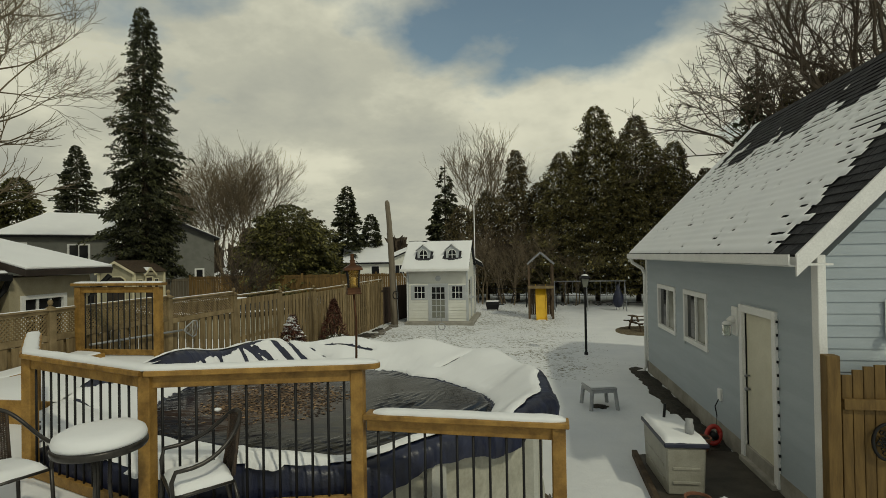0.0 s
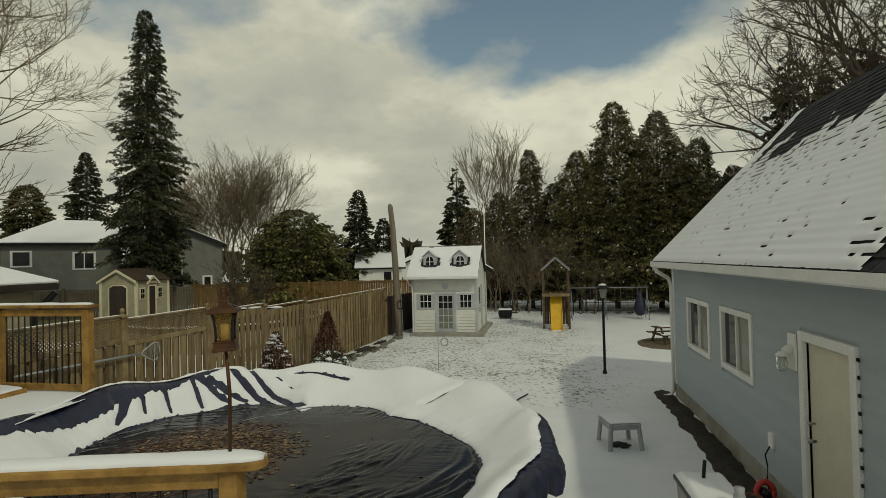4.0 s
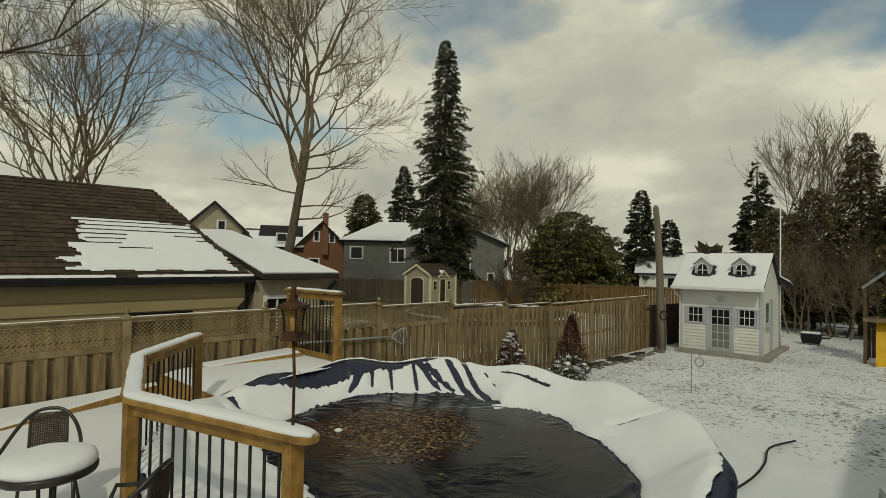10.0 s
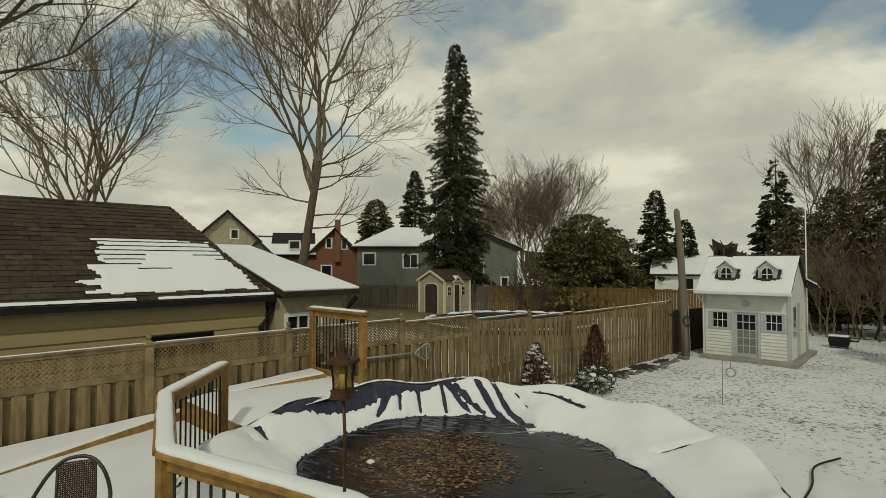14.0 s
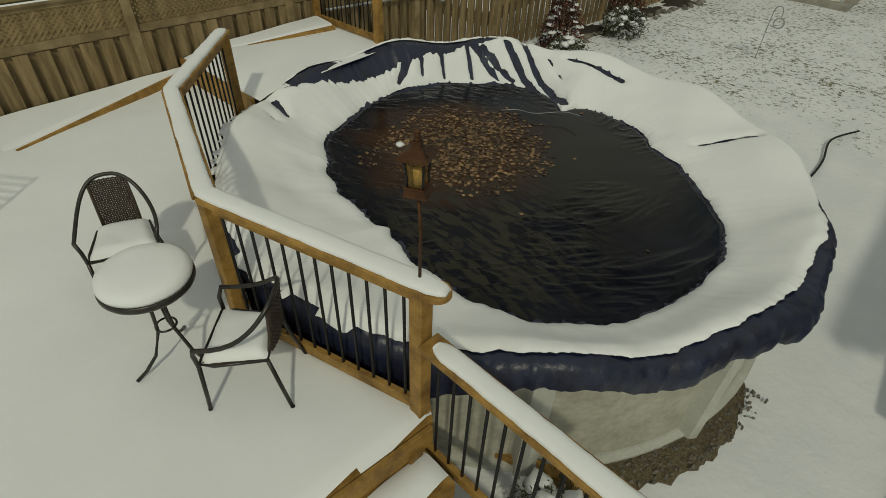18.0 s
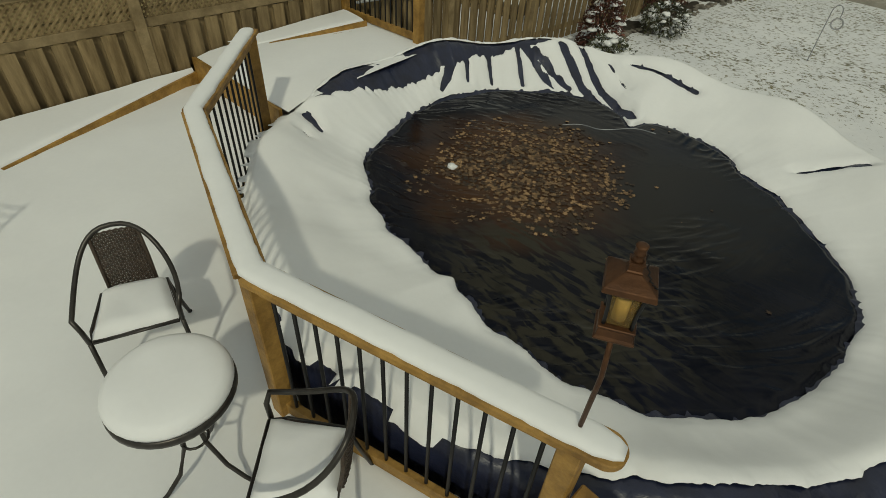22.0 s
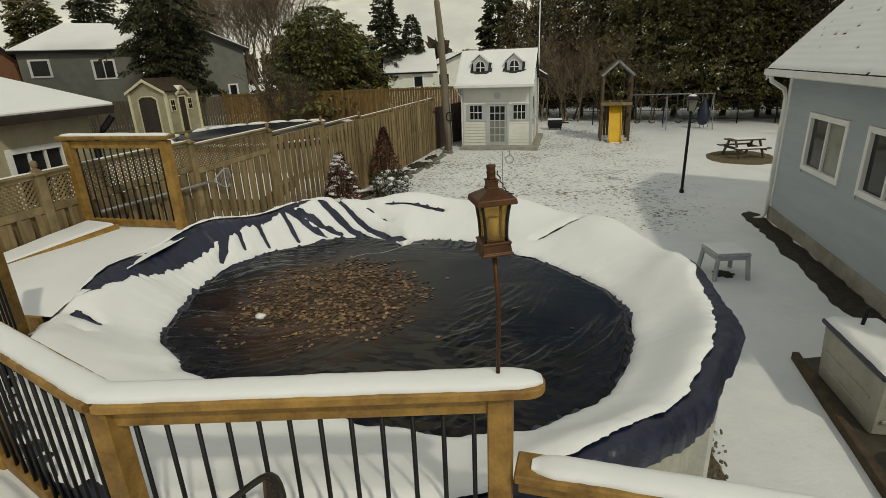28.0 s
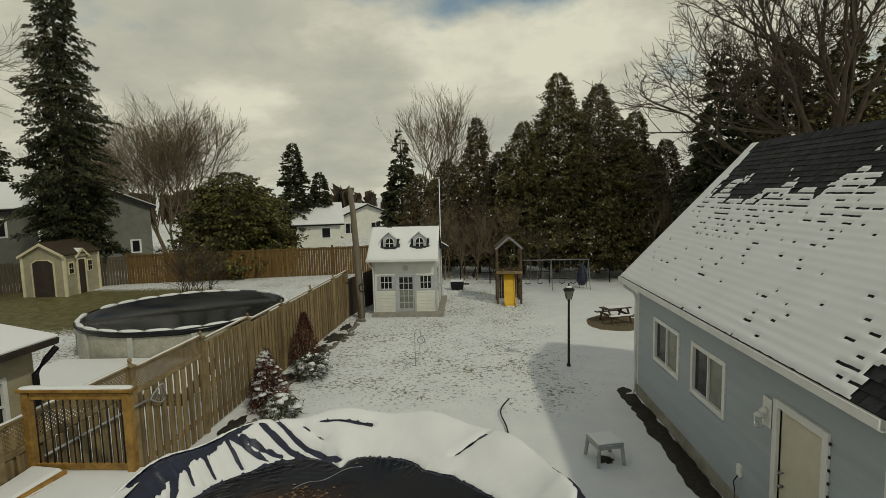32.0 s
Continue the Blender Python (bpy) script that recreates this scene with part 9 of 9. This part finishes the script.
# ---- trees ----
def bare_tree(name, label, x, y, h, spread, seed, fork=0.42, trunk_r=0.22, levels=5, lean=(0, 0), kids=3, stems=1, twig=0.012, z=-0.2, up=0.5, mat_t=BARK, first=6, droop=0, mat_b=TWIG, shrink=(0.55, 0.82)):
    """A leafless tree: tapered trunk, limbs and fine twigs."""
    rng = random.Random(seed)
    t = thing(name, label, "tree", at=(x, y, z))
    trunk, limbs = MB(), MB()

    def grow(mb, p, d, length, r0, r1, lev):
        n = 4 if lev < 3 else 2
        pts, rad = [p], [r0]
        cur, dd = Vector(p), Vector(d)
        for i in range(n):
            dd = (dd + Vector((rng.gauss(0, 0.17), rng.gauss(0, 0.17), rng.gauss(0.03, 0.1))) * (1.0 if lev else 0.4)).normalized()
            cur = cur + dd * length / n
            pts.append(cur.copy())
            rad.append(r0 + (r1 - r0) * (i + 1) / n)
        mb.tube(pts, rad, 9 if lev == 0 else (6 if lev == 1 else (4 if lev < 4 else 3)), caps=lev < 2)
        return pts, rad, dd

    def branch(p, d, length, r, lev):
        pts, rad, dd = grow(limbs, p, d, length, r, max(twig * 0.5, r * 0.5), lev)
        if lev >= levels:
            return
        k = kids + (1 if lev == 1 and rng.random() < 0.5 else 0)
        for i in range(k):
            f = rng.uniform(0.35, 1.0) if i else 1.0
            j = min(int(f * (len(pts) - 1)), len(pts) - 2)
            g = f * (len(pts) - 1) - j
            q = pts[j].lerp(pts[j + 1], g)
            ang = rng.uniform(0.3, 0.85) if i else rng.uniform(0.05, 0.35)
            axis = dd.orthogonal().normalized()
            axis.rotate(Matrix.Rotation(rng.uniform(0, 6.28), 3, dd))
            nd = dd.copy()
            nd.rotate(Matrix.Rotation(ang, 3, axis))
            nd = (nd + Vector((0, 0, up * 0.22))).normalized()
            branch(q, nd, length * rng.uniform(*shrink), max(twig, r * (0.62 if i else 0.7)) * 0.9, lev + 1)

    for s in range(stems):
        a = 6.28 * s / stems + rng.random()
        base = Vector((0.35 * math.cos(a), 0.35 * math.sin(a), -0.2)) if stems > 1 else Vector((0, 0, -0.2))
        d = Vector((lean[0] + (0.58 * spread * math.cos(a) if stems > 1 else 0), lean[1] + (0.58 * spread * math.sin(a) if stems > 1 else 0), 1)).normalized()
        pts, rad, dd = grow(trunk, base, d, h * fork, trunk_r, trunk_r * 0.62, 0)
        for i in range(droop):
            # short low limbs that hang away from the stem
            f = 0.62 + 0.36 * i / max(1, droop)
            j = min(int(f * (len(pts) - 1)), len(pts) - 2)
            q = pts[j].lerp(pts[j + 1], f * (len(pts) - 1) - j)
            aa = 0.76 + rng.uniform(-0.9, 0.9) + (3.14 if i == 2 else 0)
            branch(q, Vector((math.cos(aa), math.sin(aa), 0.15)).normalized(), h * 0.085, trunk_r * 0.22, 4)
        for i in range(first):
            f = 1.0 if i < 2 else rng.uniform(0.62, 1.0)
            j = min(int(f * (len(pts) - 1)), len(pts) - 2)
            q = pts[j].lerp(pts[j + 1], f * (len(pts) - 1) - j)
            aa = 6.28 * i / first + rng.uniform(-0.4, 0.4)
            tilt = spread * rng.uniform(0.45, 1.0) if i else 0.1
            nd = Vector((math.cos(aa) * tilt, math.sin(aa) * tilt, 1)).normalized()
            nd = (nd + d * 0.3).normalized()
            branch(q, nd, h * (1 - fork) * rng.uniform(0.34, 0.46), trunk_r * (0.40 if i else 0.55), 1)
    part("trunk", trunk, mat_t, t, smooth=True)
    part("branchwork", limbs, mat_b, t, kind="stuff")
    return t


def conifer(name, label, x, y, h, r, seed, material, count=14000, start=0.06, droop=0.35, spray=0.22, z=-0.25, power=0.85, layers=0, trunk_r=None, hang=0.4, ragged=0.3, dens=2.0):
    """A spruce or cedar: a trunk and, along its boughs, many small sprays that thin out to an uneven edge."""
    rng = random.Random(seed)
    t = thing(name, label, "tree", at=(x, y, z))
    tr = MB()
    tr.tube([(0, 0, -0.2), (0.02, 0, h * 0.4), (0, 0, h * 0.98)], [trunk_r or h * 0.014, h * 0.010, 0.02], 8)
    part("trunk", tr, BARK, t, smooth=True)
    cr = MB()
    v, f_ = cr.v, cr.f
    made = 0
    while made < count:
        # one bough at a time
        f = 1 - math.sqrt(rng.random()) if power > 0.7 else rng.random() ** 1.2
        f = start + (1 - start) * f
        if layers:
            f = (int(f * layers) + 0.5 + rng.gauss(0, 0.15)) / layers
            f = min(0.995, max(start, f))
        a = rng.uniform(0, 6.2832)
        ca, sa = math.cos(a), math.sin(a)
        lump = 1 + ragged * noise.noise(Vector((ca * 1.7, sa * 1.7, f * h * 0.55 + seed * 3))) + 0.5 * ragged * noise.noise(Vector((ca * 4, sa * 4, f * h * 1.5 + seed)))
        L = (r * (1 - f) ** power * lump * rng.uniform(0.72, 1.08) + 0.10) * (0.8 if f < start + 0.08 else 1.0)
        zz = h * f
        n = max(6, int((5 + 9 * L) * dens))
        for k in range(n):
            g = 0.25 + 0.75 * math.sqrt((k + rng.random()) / n)
            d = L * g
            side = rng.uniform(-1, 1) * (0.10 + 0.22 * L * (1.1 - g))
            px, py = ca * d - sa * side, sa * d + ca * side
            pz = zz - droop * d * (0.6 + 0.5 * g) + rng.uniform(-0.07, 0.07) + 0.10 * L * max(0, g - 0.75)
            s = spray * rng.uniform(0.6, 1.25) * (0.55 + 0.45 * math.sqrt(1 - f))
            aa = a + rng.uniform(-1.0, 1.0)
            c2, s2 = math.cos(aa), math.sin(aa)
            dz = s * (rng.uniform(-1.2, 0.5) * hang - droop * 0.5)
            wd = s * rng.uniform(0.22, 0.4)
            roll = rng.uniform(0, 3.1416)
            wh, wv = wd * math.cos(roll), wd * math.sin(roll)
            o = len(v)
            v += [(px, py, pz), (px + c2 * s * 0.45 - s2 * wh, py + s2 * s * 0.45 + c2 * wh, pz + dz * 0.4 + wv * 0.6), (px + c2 * s, py + s2 * s, pz + dz), (px + c2 * s * 0.55 + s2 * wh, py + s2 * s * 0.55 - c2 * wh, pz + dz * 0.5 - wv * 1.3)]
            f_ += [(o, o + 1, o + 2), (o, o + 2, o + 3)]
            made += 1
    part("crown", cr, material, t, kind="stuff")
    return t


conifer("spruce_tree", "tall dark spruce standing over the neighbouring yards", -24.3, 32.5, 19.5, 2.15, 1, SPRUCE, 60000, 0.13, 0.30, 0.20, power=0.55, hang=0.9, ragged=1.2, dens=2.2)
conifer("spruce_tree", "dark spruce far behind the grey bungalow", -38.6, 42.3, 13.2, 2.5, 2, SPRUCE, 26000, 0.08, 0.15, 0.30, power=0.62, ragged=0.6, dens=1.2)
conifer("cedar_tree", "rounded cedar beyond the brick house", -41.0, 39.0, 10.0, 2.6, 3, YEW, 26000, 0.05, 0.05, 0.32, power=0.42, ragged=0.4, dens=0.8)
conifer("spruce_tree", "slender conifer on the far street", -18.2, 54.5, 10.4, 1.9, 4, SPRUCE, 12000, 0.05, 0.1, 0.36, power=0.5, ragged=0.6, dens=1.0)
conifer("spruce_tree", "shorter conifer on the far street", -16.3, 56.5, 7.6, 1.7, 5, SPRUCE, 9000, 0.05, 0.1, 0.36, power=0.5, ragged=0.5, dens=1.0)
conifer("spruce_tree", "narrow spruce behind the playhouse", -5.9, 41.0, 10.2, 1.9, 6, SPRUCE, 20000, 0.05, 0.2, 0.28, power=0.8, ragged=0.45)
for i, (cx, cy, ch, cr_, cm, lab) in enumerate((
        (4.3, 34.8, 12.0, 2.7, CEDAR, "tall snow-flecked cedar in the hedge"), (6.6, 34.4, 11.2, 2.5, CEDAR, "tall snow-flecked cedar in the hedge"),
        (8.9, 34.9, 9.7, 1.9, CEDAR, "slim cedar at the end of the hedge"), (-0.5, 35.0, 9.6, 1.3, CEDAR_BROWN, "thin cedar above the playhouse"),
        (2.2, 34.2, 9.2, 2.2, CEDAR, "dense cedar in the hedge"), (0.9, 35.6, 7.6, 2.0, CEDAR_BROWN, "rusty cedar in the hedge"),
        (-2.4, 35.8, 7.2, 1.9, CEDAR_BROWN, "rusty cedar behind the playhouse"), (5.4, 33.2, 8.4, 2.0, CEDAR, "dense cedar in the hedge"),
        (7.9, 33.4, 8.2, 2.0, CEDAR, "dense cedar in the hedge"), (10.6, 34.8, 8.0, 2.0, CEDAR_BROWN, "rusty cedar in the hedge"),
        (12.8, 33.4, 7.6, 2.0, CEDAR_BROWN, "rusty cedar behind the garage"), (-4.2, 37.0, 6.4, 1.8, CEDAR_BROWN, "low cedar behind the playhouse"))):
    conifer("cedar_tree", lab, cx, cy, ch, cr_ * 1.28, 20 + i, cm, int(2300 * ch * cr_), 0.10, 0.03, 0.17, power=0.64, hang=0.85, ragged=0.85, dens=1.3)
conifer("spruce_tree", "dark spruce behind the garage roof", 11.6, 30.2, 12.6, 2.5, 40, SPRUCE, 34000, 0.05, 0.30, 0.28, power=0.75, layers=26, hang=0.6)
conifer("spruce_tree", "second spruce behind the garage", 15.6, 31.6, 12.6, 2.6, 41, CEDAR_BROWN, 26000, 0.05, 0.2, 0.3, power=0.6)
for cx, cy, ch, cr_, sd in ((13.8, 31.6, 11.6, 2.0, 45), (18.2, 31.0, 13.6, 2.6, 46), (20.8, 31.6, 12.8, 2.6, 47)):
    conifer("cedar_tree", "dark evergreen in the row behind the garage roof", cx, cy, ch, cr_, sd, CEDAR, 22000, 0.05, 0.1, 0.28, power=0.66, ragged=0.7, dens=1.2)
conifer("round_evergreen", "broad rounded evergreen behind the brown fence", -16.8, 37.4, 6.9, 4.5, 44, YEW, 36000, 0.03, 0.0, 0.27, z=-0.3, power=0.42, hang=0.8, ragged=0.5, dens=0.8)
bare_tree("bare_maple", "tall leafless maple with a leaning trunk", -22.2, 17.6, 20.0, 0.52, 3, 0.44, 0.27, 7, (0.20, 0.16), 3, up=0.6, first=6, twig=0.011, droop=5, mat_b=PALE_TWIG)
bare_tree("bare_maple", "spreading leafless tree behind the brown roof", -32.5, 12.0, 17.5, 0.75, 5, 0.3, 0.26, 6, (0, 0), 3, stems=1, up=0.6, first=9, twig=0.012, mat_b=PALE_TWIG)
bare_tree("bare_birch", "leafless tree at the edge of the neighbouring lot", -20.6, 4.2, 17.0, 0.7, 8, 0.45, 0.26, 6, (0.02, 0.05), 3, up=0.3, first=7)
bare_tree("bare_thicket", "brown multi-stemmed leafless tree", -25.6, 45.2, 15.5, 0.5, 9, 0.22, 0.13, 5, (0, 0), 4, stems=5, twig=0.012, up=0.55, first=6, shrink=(0.48, 0.7), mat_t=PALE_TWIG, mat_b=PALE_TWIG)
bare_tree("bare_thicket", "smaller brown leafless tree beside the bungalow", -31.2, 44.5, 12.0, 0.5, 10, 0.22, 0.1, 5, (0, 0), 4, stems=4, twig=0.012, up=0.55, first=6, shrink=(0.48, 0.7), mat_t=PALE_TWIG, mat_b=PALE_TWIG)
bare_tree("bare_thicket", "leafless grey treetop rising above the hedge", -3.2, 41.5, 12.4, 0.2, 11, 0.45, 0.1, 5, (0, 0), 3, stems=4, twig=0.013, up=1.6, first=4, mat_t=PALE_TWIG, mat_b=PALE_TWIG)
bare_tree("bare_maple", "large leafless tree reaching over the garage", 14.6, 26.8, 18.4, 1.3, 12, 0.34, 0.36, 7, (-0.05, 0), 3, up=-0.1, first=10, twig=0.014, shrink=(0.5, 0.78))
bare_tree("bare_maple", "leafless tree behind the garage", 19.5, 34.0, 15.0, 0.8, 13, 0.35, 0.3, 5, (0, 0), 3, up=0.3, first=7)
bare_tree("bare_shrub", "thin leafless shrub over the neighbour's pool", -13.2, 25.2, 3.8, 0.6, 14, 0.25, 0.04, 4, (0, 0), 3, stems=4, up=0.5, first=4, mat_t=TWIG)
bare_tree("bare_shrub", "leafless stems beside the playhouse", -1.2, 33.4, 5.5, 0.5, 15, 0.3, 0.05, 4, (0, 0), 3, stems=5, up=0.7, first=4, mat_t=TWIG)

for i, (sx, sy, sh) in enumerate(((-2.7, 33.0, 6.2), (-1.0, 32.6, 5.2), (0.8, 32.9, 6.4), (2.6, 32.3, 4.6), (9.4, 32.4, 6.8), (10.9, 32.0, 6.0))):
    bare_tree("bare_shrub", "brown leafless shrub tangled in the hedge", sx, sy, sh * 0.72, 0.3, 60 + i, 0.3, 0.05, 5, (0, 0), 3, stems=4, up=0.9, first=3, twig=0.007, mat_t=PALE_TWIG, mat_b=PALE_TWIG)


def build_far_woods():
    rng = random.Random(77)
    m = MB()
    for k in range(520):
        a = rng.uniform(-0.3, 3.3)
        d = rng.uniform(95, 260)
        x, y = d * math.cos(a), d * math.sin(a)
        h = rng.uniform(3.5, 8.5)
        for s in range(9):
            b = rng.uniform(0, 6.28)
            w = h * rng.uniform(0.15, 0.35)
            m.add([(x + rng.uniform(-2, 2), y + rng.uniform(-2, 2), -1), (x + w * math.cos(b), y + w * math.sin(b), h * rng.uniform(0.6, 1.0)), (x - w * math.cos(b), y - w * math.sin(b), h * rng.uniform(0.5, 0.9))], [(0, 1, 2)])
    w = part("far_woods", m, TWIG, kind="stuff")
    tagged(w, "distant leafless treeline along the horizon", "trees", kind="stuff")


build_far_woods()


def build_hedge_fence():
    f = thing("chain_fence", "low dark wire fence in front of the hedge", "fence", kind="structure")
    for i in range(9):
        m = MB()
        m.tube([(-1.6 + 1.6 * i, 31.0, -0.4), (-1.6 + 1.6 * i, 31.0, 1.0)], 0.03, 6)
        part("fence_post", m, BLACK_METAL, f)
    for z in (0.15, 0.55, 0.95):
        m = MB()
        m.tube([(-1.8, 31.0, z), (11.4, 31.0, z)], 0.014, 5)
        part("wire", m, BLACK_METAL, f)


build_hedge_fence()
